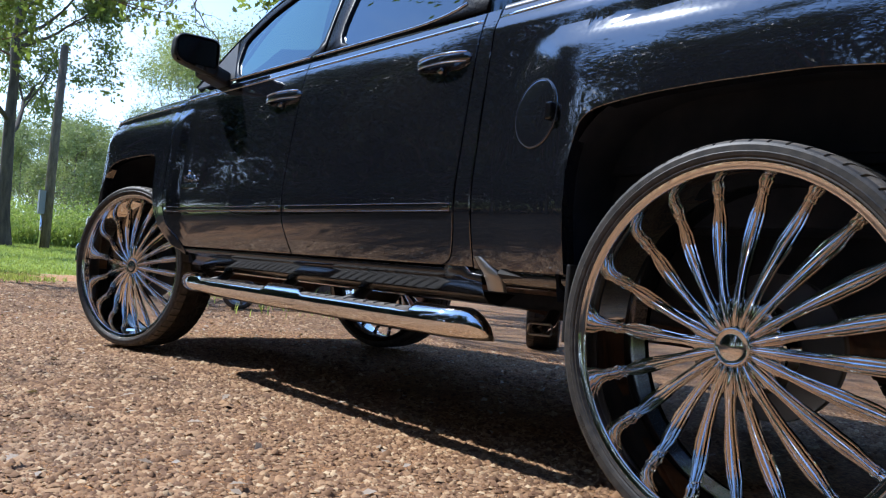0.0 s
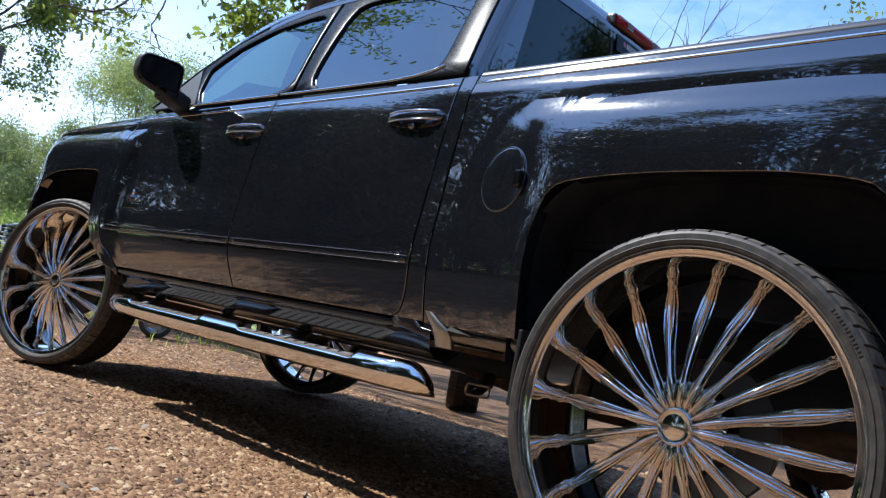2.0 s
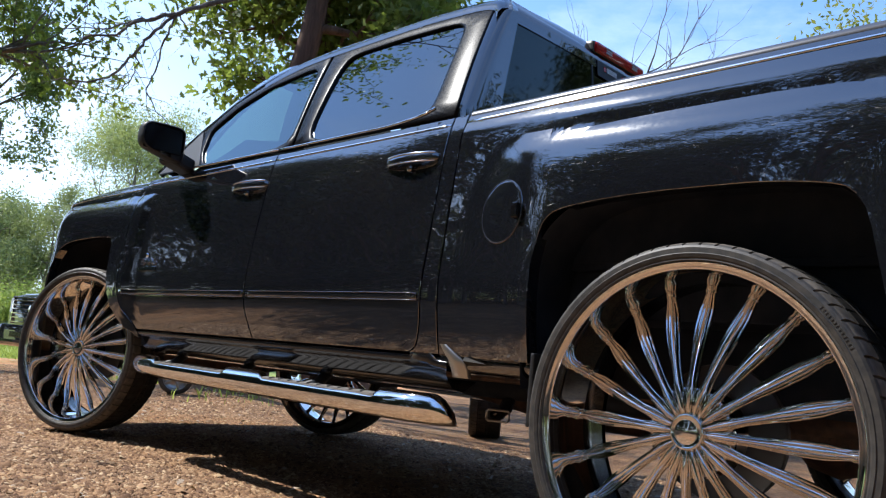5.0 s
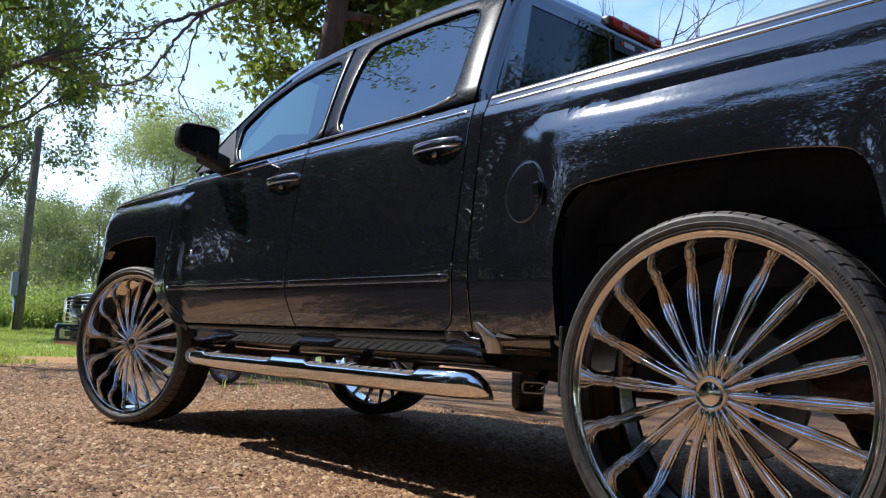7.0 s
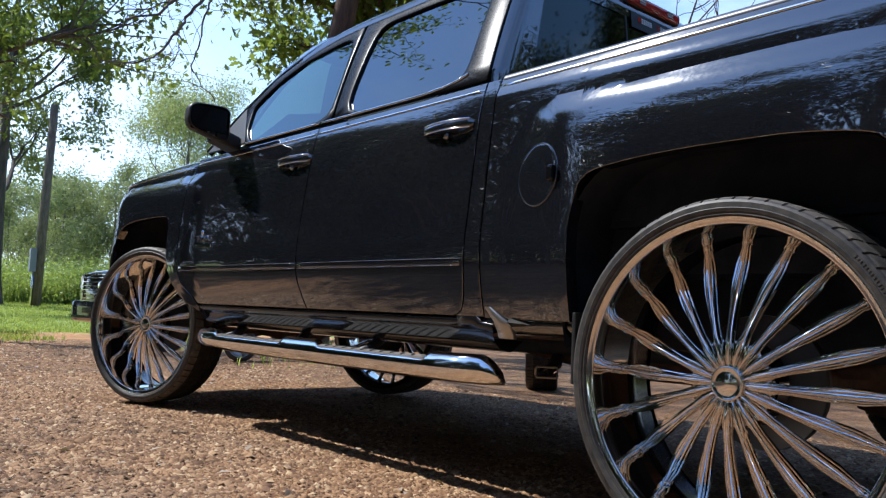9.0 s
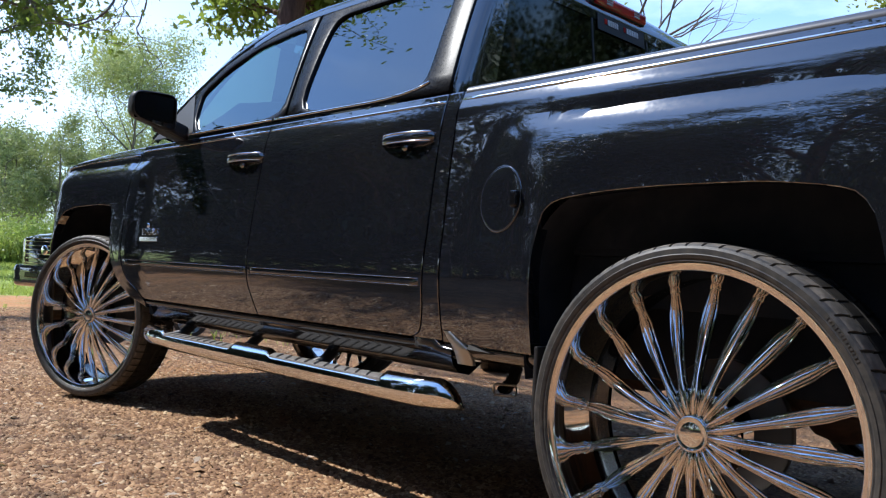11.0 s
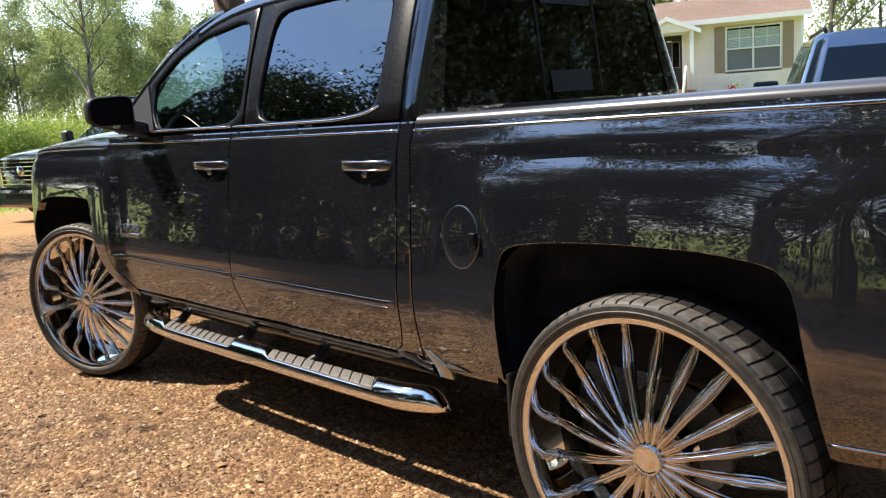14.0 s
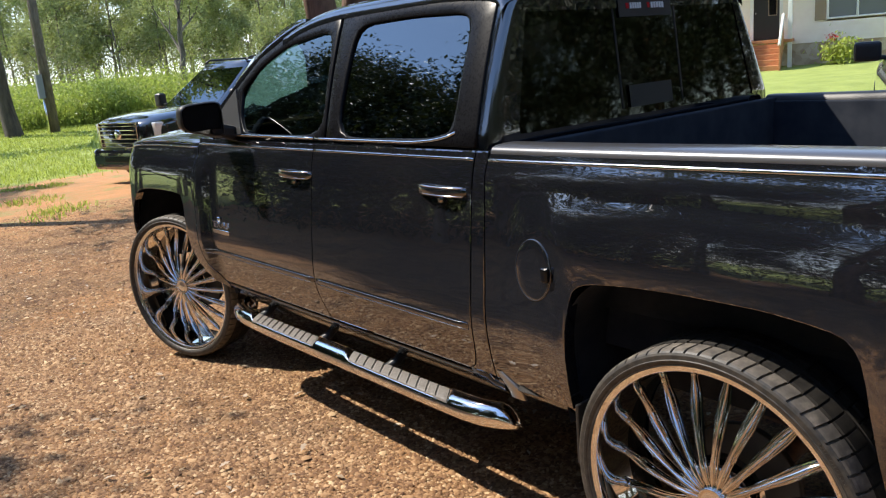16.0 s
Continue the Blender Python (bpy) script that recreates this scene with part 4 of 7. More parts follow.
# bed: floor, inner walls, rails, tailgate, rear bumper
boxpart("bed_floor", (-0.83, 0.83, -1.12, 0.84, 0.86, 0.90), M["dark"], truck, bev=0.004)
boxpart("bed_front_wall", (-0.90, 0.90, 0.80, 0.845, 0.62, 1.375), M["dark"], truck)
for s in (-1, 1):
    xs_ = sorted((s * 0.80, s * 0.835))
    boxpart("bed_inner_wall", (xs_[0], xs_[1], -1.12, 0.82, 0.88, 1.36), M["dark"], truck)
    rows = []
    for y in lin(-1.15, 0.852, 20):
        z = belt_z(y) + 0.03
        w = half_width(y, z)
        rows.append([(s * p, y, z + q) for p, q in ((w - 0.006, -0.022), (w + 0.003, -0.020), (w + 0.004, -0.006), (w - 0.002, 0.008), (w - 0.02, 0.0155), (w - 0.06, 0.018), (w - 0.105, 0.018), (w - 0.125, 0.010), (w - 0.13, -0.02))])
    v, f = grid(rows)
    raw("bed_rail", v, [q[::-1] for q in f] if s < 0 else f, M["rail"] if s < 0 else M["black_plastic"], truck, "smooth dark bed rail cap")
    xs_ = sorted((s * 0.84, s * 0.955))
    boxpart("tail_light", (xs_[0], xs_[1], -1.185, -1.10, 0.80, 1.32), M["red"], truck, "red tail light", bev=0.02)
boxpart("tailgate", (-0.83, 0.83, -1.19, -1.12, 0.72, 1.37), M["paint"], truck, "black tailgate", bev=0.02)
boxpart("rear_bumper", (-0.97, 0.97, -1.36, -1.17, 0.50, 0.70), M["chrome"], truck, "chrome rear bumper", bev=0.03)
# underbody
for s in (-1, 1):
    xs_ = sorted((s * 0.44, s * 0.53))
    boxpart("frame_rail", (xs_[0], xs_[1], -1.15, 4.3, 0.50, 0.66), M["rust"], truck, bev=0.01)
boxpart("floor_pan", (-0.90, 0.90, 0.84, 3.02, 0.56, 0.62), M["dark"], truck)
boxpart("bed_underside", (-0.80, 0.80, -1.12, 0.84, 0.72, 0.86), M["dark"], truck)
boxpart("engine_block", (-0.5, 0.5, 2.95, 4.2, 0.55, 1.25), M["dark"], truck, bev=0.05)
boxpart("gearbox", (-0.22, 0.18, 1.9, 2.95, 0.42, 0.62), M["dark"], truck, bev=0.05)
for y in HUB_Y:
    v, f = tube([(x, y, HUB_Z) for x in lin(-0.72, 0.72, 14)], [0.05, 0.045, 0.045, 0.045, 0.045, 0.06, 0.12, 0.14, 0.12, 0.06, 0.045, 0.045, 0.045, 0.045, 0.05], 12)
    raw("axle", v, f, M["rust"], truck)
for x in (-0.47, 0.47):
    v, f = tube([(x, y, 0.48 + 0.10 * ((y + 0.05) / 0.75) ** 2) for y in lin(-0.8, 0.7, 12)], [0.035] * 13, 6)
    raw("leaf_spring", v, f, M["rust"], truck)
v, f = tube([(0.30, 2.6, 0.46), (0.30, 1.9, 0.44), (0.32, 1.3, 0.43), (0.34, 0.9, 0.43), (0.36, 0.5, 0.50)], [0.035, 0.035, 0.11, 0.11, 0.035], 12)
raw("exhaust_pipe", v, f, M["rust"], truck, "rusty exhaust pipe and muffler")
v, f = tube([(-0.12, y, 0.47) for y in lin(0.12, 1.9, 6)], [0.045] * 7, 12)
raw("drive_shaft", v, f, M["dark"], truck)
v, f = tube([(-0.34, 1.10, 0.43), (-0.48, 1.00, 0.40), (-0.60, 0.93, 0.39)], [0.026, 0.027, 0.028], 16, 0.6, caps=False)
raw("exhaust_tip", v, f, M["chrome"], truck, "exhaust tail")
hx_, hy_ = 0.5, -0.866
v, f = tube([(-0.605 + hx_ * a, 0.925 + hy_ * a, 0.388 + b) for a, b in ((-0.04, -0.012), (-0.034, -0.019), (0.034, -0.019), (0.04, -0.012), (0.04, 0.012), (0.034, 0.019), (-0.034, 0.019), (-0.04, 0.012), (-0.04, -0.012))], [0.0045] * 9, 6)
raw("exhaust_rim", v, f, M["dull_metal"], truck, "bright rectangular exhaust rim")
boxpart("mud_flap", (-1.03, -0.80, 0.455, 0.467, 0.40, 0.60), M["black_plastic"], truck, bev=0.004)

# ---- interior ----
boxpart("dashboard", (-0.78, 0.78, 2.55, 3.0, 1.05, 1.36), M["dash"], truck, "dark dashboard", bev=0.06, seg=3)
ring = [(-0.40 + 0.18 * math.cos(a), 2.42 + 0.07 * math.sin(a), 1.28 + 0.17 * math.sin(a)) for a in [2 * math.pi * i / 28 for i in range(29)]]
v, f = tube(ring, [0.015] * 29, 8, caps=False)
sw = raw("steering_wheel", v, f, M["seat"], truck)
for a in (0.2, math.pi - 0.2, -math.pi / 2):
    v, f = tube([(-0.40, 2.42, 1.28), (-0.40 + 0.17 * math.cos(a), 2.42 + 0.065 * math.sin(a), 1.28 + 0.16 * math.sin(a))], [0.022, 0.015], 6)
    raw("spoke", v, f, M["dash"], sw)
for x in (-0.40, 0.40):
    for y in (1.85, 1.28):
        boxpart("seat_cushion", (x - 0.26, x + 0.26, y - 0.02, y + 0.5, 0.82, 1.0), M["seat"], truck, bev=0.06, seg=3)
        bm = bmesh.new()
        box(bm, x - 0.25, x + 0.25, y - 0.10, y + 0.06, 0.92, 1.48, 0.05, 3)
        box(bm, x - 0.13, x + 0.13, y - 0.13, y - 0.04, 1.50, 1.66, 0.035, 3)
        for vert in bm.verts:
            vert.co.y -= 0.16 * (vert.co.z - 0.9)
        part("seat_back", bm, M["seat"], truck, "dark seat back with headrest", smooth=False)
# added sheet over the dash, imitating the light patch in the front glass
bm = bmesh.new()
bmesh.ops.create_grid(bm, x_segments=8, y_segments=4, size=0.5)
for vert in bm.verts:
    x, y = vert.co.x, vert.co.y
    vert.co = Vector((-0.50 + 0.58 * x, 2.88 - 0.62 * y + 0.08 * x, 1.505 + 0.15 * y + 0.04 * math.sin(4 * x + 2 * y) - 0.10 * max(0.0, x)))
sh = part("light_patch_sheet", bm, M["pale_light"], truck, "pale sheet added for the light patch in the door glass", smooth=True)

# ---- wing mirrors ----
for s in (-1, 1):
    rows = []
    for k in range(9):
        a = k / 8
        d = 0.5 - 0.5 * math.cos(math.pi * a)
        y = 2.715 + 0.15 * d
        f_ = (1 - 0.55 * smooth(0.35, 1.0, a)) if 0 < k < 8 else (0.93 if k == 0 else 0.25)
        row = []
        for j in range(28):
            b = 2 * math.pi * j / 28
            cx = abs(math.cos(b)) ** 0.42 * (1 if math.cos(b) > 0 else -1)
            cz_ = abs(math.sin(b)) ** 0.42 * (1 if math.sin(b) > 0 else -1)
            row.append((s * (1.116 + 0.109 * cx * f_), y, 1.482 + 0.078 * cz_ * f_ + (0.026 if cz_ < 0 else -0.004) * cx * f_))
        rows.append(row + row[:1])
    v, f = grid(rows)
    mir = raw("wing_mirror", v, f if s < 0 else [q[::-1] for q in f], M["black_plastic"], truck, "black wing mirror")
    bm = bmesh.new()
    xs_ = sorted((s * 1.022, s * 1.212))
    box(bm, xs_[0], xs_[1], 2.722, 2.728, 1.425, 1.546, 0.002, 1)
    part("mirror_glass", bm, M["gloss_black"], mir, "dark mirror glass")
    bm = bmesh.new()
    xs_ = sorted((s * 0.93, s * 1.07))
    box(bm, xs_[0], xs_[1], 2.73, 2.86, 1.352, 1.425, 0.02, 2)
    for vert in bm.verts:
        vert.co.z += 0.30 * (abs(vert.co.x) - 0.93)
    part("mirror_arm", bm, M["black_plastic"], mir)
    bm = bmesh.new()
    vs_ = [bm.verts.new((s * (cab_w(z) + dx), y, z)) for dx in (0.004, -0.01) for y, z in ((2.66, 1.386), (3.08, 1.386), (2.83, 1.606))]
    for q in ((0, 1, 2), (3, 4, 5), (0, 1, 4, 3), (1, 2, 5, 4), (2, 0, 3, 5)):
        bm.faces.new([vs_[k] for k in q])
    part("mirror_sail", bm, M["black_plastic"], mir)

# ---- running boards ----
for s in (-1, 1):
    path_ = [(0.902, 0.835, 0.392), (0.930, 0.862, 0.391), (0.957, 0.905, 0.39), (0.978, 0.97, 0.39), (0.987, 1.06, 0.39), (0.99, 1.3, 0.39), (0.99, 1.9, 0.39), (0.99, 2.5, 0.39), (0.985, 2.78, 0.392), (0.965, 2.90, 0.396), (0.92, 2.97, 0.40), (0.86, 3.0, 0.405)]
    px, py, pz = ([p[i] for p in path_] for i in range(3))
    cum = [0.0]
    for i in range(1, len(path_)):
        cum.append(cum[-1] + (Vector(path_[i]) - Vector(path_[i - 1])).length)
    fx, fy, fz_ = pchip(cum, px), pchip(cum, py), pchip(cum, pz)
    pts = [(s * fx(u), fy(u), fz_(u)) for u in lin(0, cum[-1], 60)]
    PADS = ((1.14, 1.80), (2.10, 2.70))
    rows = []
    for i in range(181):
        u = cum[-1] * i / 180
        c0 = Vector((fx(u), fy(u), fz_(u)))
        e = 0.012
        t_ = (Vector((fx(min(u + e, cum[-1])), fy(min(u + e, cum[-1])), 0)) - Vector((fx(max(u - e, 0)), fy(max(u - e, 0)), 0))).normalized()
        out_ = Vector((t_.y, -t_.x, 0))
        ring_ = []
        cap = math.sqrt(1 - (1 - min(1.0, min(i, 180 - i) / 4.0)) ** 2) * 0.98 + 0.02
        for k in range(28):
            a = 2 * math.pi * k / 28
            q = c0 + out_ * (0.051 * math.cos(a) * cap)
            z = -0.035 + 0.049 * cap * (1 + math.sin(a))
            # the scoop in which each pad lies, with slanting ends
            lim = 0.08
            yy = q.y + 0.9 * (q.x - 0.99)
            for p0, p1 in PADS:
                d_ = max(p0 - yy, yy - p1)
                lim = min(lim, 0.036 + 0.030 * smooth(-0.01, 0.035, d_) if d_ < 0.035 else 0.08)
            z = -0.035 + (min(z, lim) + 0.035) * (1 - 0.40 * smooth(0.085, 0.0, u))
            ring_.append((s * q.x, q.y, q.z + z))
        rows.append(ring_ + ring_[:1])
    v, f = grid(rows)
    f += [tuple(range(28)), tuple(180 * 29 + k for k in range(28))[::-1]]
    rb = raw("running_board", v, f if s < 0 else [q[::-1] for q in f], M["chrome"], truck, "polished oval side step tube with two scooped treads")
    for y0, y1 in PADS:
        # tread pad in the scoop: slanting flat ribs with narrow grooves between
        rows, n = [], 132
        for i in range(n + 1):
            y = y0 + (y1 - y0) * i / n
            e = min(1.0, min(i, n - i) / 4)
            ph = (i % 12) / 12
            rib = -0.003 if ph < 0.14 else 0.0022 * (1 - ph)
            rows.append([(s * x, y - 0.9 * (x - 0.99), 0.428 + dz + rib * e * k) for x, dz, k in ((1.036, -0.006, 0), (1.034, 0.003, 0.5), (1.026, 0.005, 1), (0.99, 0.006, 1), (0.962, 0.005, 1), (0.954, 0.003, 0.5), (0.952, -0.006, 0))])
        v, f = grid(rows)
        raw("step_pad", v, f if s > 0 else [q[::-1] for q in f], M["pad"], rb, "ribbed grey tread pad", smooth=False)
    for y in (1.58, 2.12, 2.72):
        v, f = tube([(s * 0.97, y, 0.41), (s * 0.90, y, 0.43), (s * 0.82, y, 0.50)], [0.022, 0.022, 0.022], 6)
        raw("bracket", v, f, M["black_plastic"], rb)

# ---- wheels ----
STEER = 19
prof = [(0.393, -0.012), (0.3975, -0.002), (0.4000, 0.004), (0.4035, 0.0035), (0.4065, 0.006), (0.4145, 0.0085), (0.4165, 0.0068), (0.4285, 0.0068), (0.4345, 0.0035), (0.4385, -0.001), (0.4415, -0.007), (0.4432, -0.016), (0.4440, -0.030), (0.4444, -0.050), (0.4445, -0.053), (0.4365, -0.055), (0.4365, -0.064), (0.4445, -0.066),
        (0.445, -0.125), (0.437, -0.127), (0.437, -0.135), (0.445, -0.137), (0.4445, -0.165), (0.4365, -0.167), (0.4365, -0.175), (0.4445, -0.177), (0.444, -0.205), (0.4425, -0.220), (0.438, -0.232), (0.424, -0.242), (0.404, -0.240), (0.398, -0.236)]
k_ = len(prof)
tv = []
for i in range(66):
    # a tread block, then the groove that parts it from the next
    for a, cut in ((0.0, 0), (2.2, 0), (4.50, 0), (4.58, 1), (5.36, 1)):
        for j, (r, d) in enumerate(prof):
            r = 0.398 + (r - 0.398) * 1.02
            if cut and 9 <= j <= 28 and not -0.155 < d < -0.085:
                r -= 0.009 if j > 10 else 0.006
                d -= 0.003 if j == 9 else 0
            b = radians(360 / 66 * i + a + 22 * (0.01 - max(d, -0.09) if j > 8 else 0) + (9 * (d + 0.03) if j > 11 else 0))
            tv.append((-d, r * math.cos(b), r * math.sin(b)))
N = 330
tf = [(i * k_ + j, i * k_ + j + 1, ((i + 1) % N) * k_ + j + 1, ((i + 1) % N) * k_ + j) for i in range(N) for j in range(k_ - 1)]
tyre_me = mesh("tyre", tv, tf)
for q in tyre_me.polygons:
    if 9 <= q.index % (k_ - 1) <= 27:
        q.use_smooth = False
        q.material_index = 1 if q.index % (k_ - 1) <= 13 else 2
for q in tyre_me.polygons:
    if q.index % (k_ - 1) < 9:
        q.use_smooth = False
tyre_me.materials.append(M["rubber"])
tyre_me.materials.append(M["tread"])
tyre_me.materials.append(M["tread_dark"])
v, f = lathe([(0.3765, 0.024), (0.3785, 0.012), (0.3795, 0.0085), (0.3815, 0.0070), (0.385, 0.0066), (0.392, 0.0052), (0.3945, 0.0030), (0.3965, 0.0026), (0.3980, 0.005), (0.3975, 0.012), (0.395, 0.016)], 144)
rim_me = mesh("wheel", v, f)
rim_me.materials.append(M["chrome"])
v, f = lathe([(0.3660, 0.148), (0.3668, 0.140), (0.3680, 0.115), (0.3698, 0.080), (0.3722, 0.050), (0.3745, 0.032), (0.3768, 0.0235)], 160)
barrel_me = mesh("barrel", v, f)
barrel_me.materials.append(M["chrome"])
v, f = lathe([(0.375, 0.27), (0.402, 0.265), (0.402, 0.255), (0.370, 0.245), (0.3665, 0.147)], 96)
inner_me = mesh("inner_barrel", v, f)
inner_me.materials.append(M["barrel"])
# radius, depth, half width, thickness along a spoke: fluted blade, then the collar where it meets the barrel
SP = [(0.030, 0.046, 0.004, 0.004), (0.060, 0.043, 0.0088, 0.009), (0.10, 0.045, 0.0115, 0.011), (0.13, 0.050, 0.0100, 0.011), (0.18, 0.060, 0.0120, 0.012), (0.235, 0.075, 0.0155, 0.013), (0.28, 0.090, 0.0160, 0.012), (0.312, 0.100, 0.0125, 0.010),
      (0.334, 0.1065, 0.0100, 0.009), (0.3385, 0.108, 0.0122, 0.0108), (0.345, 0.110, 0.0122, 0.0108), (0.350, 0.1115, 0.0108, 0.009), (0.358, 0.114, 0.0130, 0.010), (0.3685, 0.117, 0.0160, 0.011)]
fr_, fd_, fw_, ft_ = (pchip(range(len(SP)), [q[i] for q in SP]) for i in range(4))
CROSS = [(1, 0), (0.95, 0.30), (0.80, 0.22), (0.66, 0.66), (0.48, 0.50), (0.30, 0.95), (0.0, 1.15), (-0.30, 0.95), (-0.48, 0.50), (-0.66, 0.66), (-0.80, 0.22), (-0.95, 0.30), (-1, 0), (-0.6, -0.7), (0, -0.9), (0.6, -0.7)]
NS = len(CROSS)


def spoke_mesh(dish):
    """One fluted spoke with its collar; dish deepens its outer end."""
    verts, faces = [], []
    steps = lin(0, len(SP) - 1, 61)
    for i, u in enumerate(steps):
        r, d, w, th = fr_(u), fd_(u), fw_(u) * 1.16, ft_(u) * 1.45
        r2, d2 = fr_(min(u + 0.2, len(SP) - 1)) - fr_(max(u - 0.2, 0)), fd_(min(u + 0.2, len(SP) - 1)) - fd_(max(u - 0.2, 0))
        d, d2 = 0.043 + (d - 0.043) * dish, d2 * dish
        L_ = math.hypot(r2, d2)
        nx, nr = -r2 / L_, d2 / L_
        for c, q in CROSS:
            verts.append((d + nx * th * q, w * c, r + nr * th * q))
    for i in range(len(steps) - 1):
        for k in range(NS):
            faces.append((i * NS + k, i * NS + (k + 1) % NS, (i + 1) * NS + (k + 1) % NS, (i + 1) * NS + k))
    me = mesh("spoke", verts, faces)
    for e in me.edges:
        a, b = e.vertices
        if a % NS == b % NS and a % NS in (0, 1, 2, 3, 4, 8, 9, 10, 11, 12):
            e.use_edge_sharp = True
    me.materials.append(M["chrome"])
    return me


spoke_me, spoke_deep = spoke_mesh(1.05), spoke_mesh(1.27)
v, f = lathe([(0.0, 0.028), (0.026, 0.0285), (0.034, 0.031), (0.0355, 0.029), (0.040, 0.028), (0.042, 0.031), (0.0425, 0.050), (0.07, 0.054), (0.10, 0.058), (0.104, 0.066), (0.11, 0.12)], 48)
cap_me = mesh("hub_cap", v, f)
cap_me.materials.append(M["chrome"])
v, f = lathe([(0.03, 0.19), (0.165, 0.19), (0.168, 0.195), (0.168, 0.215), (0.03, 0.216)], 48)
disc_me = mesh("brake_disc", v, f)
# the sunburst of fine ribs round the cap
v, f = grid([[(d - (0.0035 if i % 2 else 0.0), r * math.cos(math.pi * i / 60), r * math.sin(math.pi * i / 60)) for r, d in ((0.042, 0.047), (0.07, 0.0465), (0.100, 0.0480), (0.105, 0.0510), (0.106, 0.062))] for i in range(121)])
ribs_me = mesh("hub_ribs", v, f, smooth=False)
ribs_me.materials.append(M["chrome"])
# raised lettering too small to read, as short bars on the sidewall
bm = bmesh.new()
for c0 in (0, 90, 180, 270):
    for i in range(-6, 7):
        b = radians(c0 + 52 + 1.15 * i)
        bmesh.ops.create_cube(bm, size=1.0, matrix=Matrix.Rotation(b, 4, "X") @ Matrix.Translation((-0.0068, 0.4225, 0)) @ Matrix.Diagonal((0.0024, 0.007 if i % 3 else 0.0085, 0.0042 if i % 4 else 0.0025, 1)))
letter_me = bpy.data.meshes.new("raised_lettering")
bm.to_mesh(letter_me)
bm.free()
letter_me.materials.append(M["rubber"])
disc_me.materials.append(M["iron"])
for s, y in ((-1, HUB_Y[0]), (-1, HUB_Y[1]), (1, HUB_Y[0]), (1, HUB_Y[1])):
    w = new("wheel", rim_me)
    w.parent = truck
    w.matrix_basis = pose((s * (1.040 if y > 1 else 1.052) if s < 0 or y < 1 else 0.87), y, HUB_Z, 0, 0, (0 if s < 0 else 180) + (STEER if y > 1 else 0)) @ pose(0, 0, 0, 1 + 4 * (y > 1))
    w["label"] = "big chrome wheel with twenty slim spokes"
    for nm, me, lb in (("barrel", barrel_me, "polished chrome barrel"), ("inner_barrel", inner_me, "dark inner barrel"), ("tyre", tyre_me, "low-profile black tyre"), ("hub_cap", cap_me, ""), ("hub_ribs", ribs_me, "ribbed chrome sunburst"), ("raised_lettering", letter_me, "raised black letters"), ("brake_disc", disc_me, "grey brake disc")):
        o = new(nm, me)
        o.parent = w
        if lb:
            o["label"] = lb
        if nm == "raised_lettering":
            tagged(o, kind="stuff")
    for i in range(20):
        o = new("spoke", spoke_deep if y > 1 else spoke_me)
        o.parent = w
        o.matrix_basis = pose(0, 0, 0, 18 * i, 0, 0)


# ---- plants ----
LOBED = [(0, 0.02), (0.28, 0.13), (0.38, 0.25), (0.50, 0.12), (0.68, 0.25), (0.78, 0.11), (1.0, 0.0)]
LOBED = LOBED + [(a, -b) for a, b in LOBED[-2::-1]]
SIMPLE = [(0, 0), (0.45, 0.24), (1.0, 0), (0.45, -0.24)]


def leaf_mesh(name, centers, size, rng, outline=SIMPLE, droop=0.3, flat=0.0):
    """Many leaves: one small folded outline at each of the centres."""
    n, k = len(centers), len(outline)
    d = rng.normal(size=(n, 3))
    d[:, 2] = d[:, 2] * (1 - flat) - droop
    d /= np.linalg.norm(d, axis=1)[:, None]
    q = rng.normal(size=(n, 3))
    q[:, 2] += flat * 3
    v = np.cross(q, d)
    v /= np.linalg.norm(v, axis=1)[:, None] + 1e-9
    w = np.cross(d, v)
    sz = size * rng.uniform(0.6, 1.25, n)
    P = np.empty((n, k, 3))
    for i, (a, b) in enumerate(outline):
        P[:, i] = centers + sz[:, None] * (a * d + b * v + (0.25 * abs(b) - 0.12 * a * a) * w)
    me = bpy.data.meshes.new(name)
    me.vertices.add(n * k)
    me.vertices.foreach_set("co", P.reshape(-1))
    me.loops.add(n * k)
    me.loops.foreach_set("vertex_index", np.arange(n * k, dtype=np.int32))
    me.polygons.add(n)
    me.polygons.foreach_set("loop_start", np.arange(0, n * k, k, dtype=np.int32))
    me.update(calc_edges=True)
    return me


def grow(rng, start, way, length, radius, depth, out, tips, spread=0.7, up=0.25, wob=0.22, kids=(3, 5)):
    """A limb and its branches, as lists of points and radii; gathers leaf places along the thin ends."""
    n = 7
    pts, rad, p, d = [np.array(start)], [radius], np.array(start, float), np.array(way, float)
    for i in range(1, n + 1):
        d = d + rng.normal(size=3) * wob * 0.5 + np.array([0, 0, up * 0.12])
        d /= np.linalg.norm(d)
        p = p + d * length / n
        pts.append(p.copy())
        rad.append(radius * (1 - 0.72 * i / n))
    out.append((pts, rad))
    if depth == 0:
        tips += [pts[i] for i in range(2, n + 1)]
        return
    if depth == 1:
        tips += pts[5:]
    for c in range(rng.integers(kids[0], kids[1] + 1)):
        i = rng.integers(3, n + 1)
        dd = d + rng.normal(size=3) * spread
        dd[2] += up
        dd /= np.linalg.norm(dd)
        grow(rng, pts[i], dd, length * rng.uniform(0.5, 0.75), rad[i] * 0.75, depth - 1, out, tips, spread, up, wob, kids)


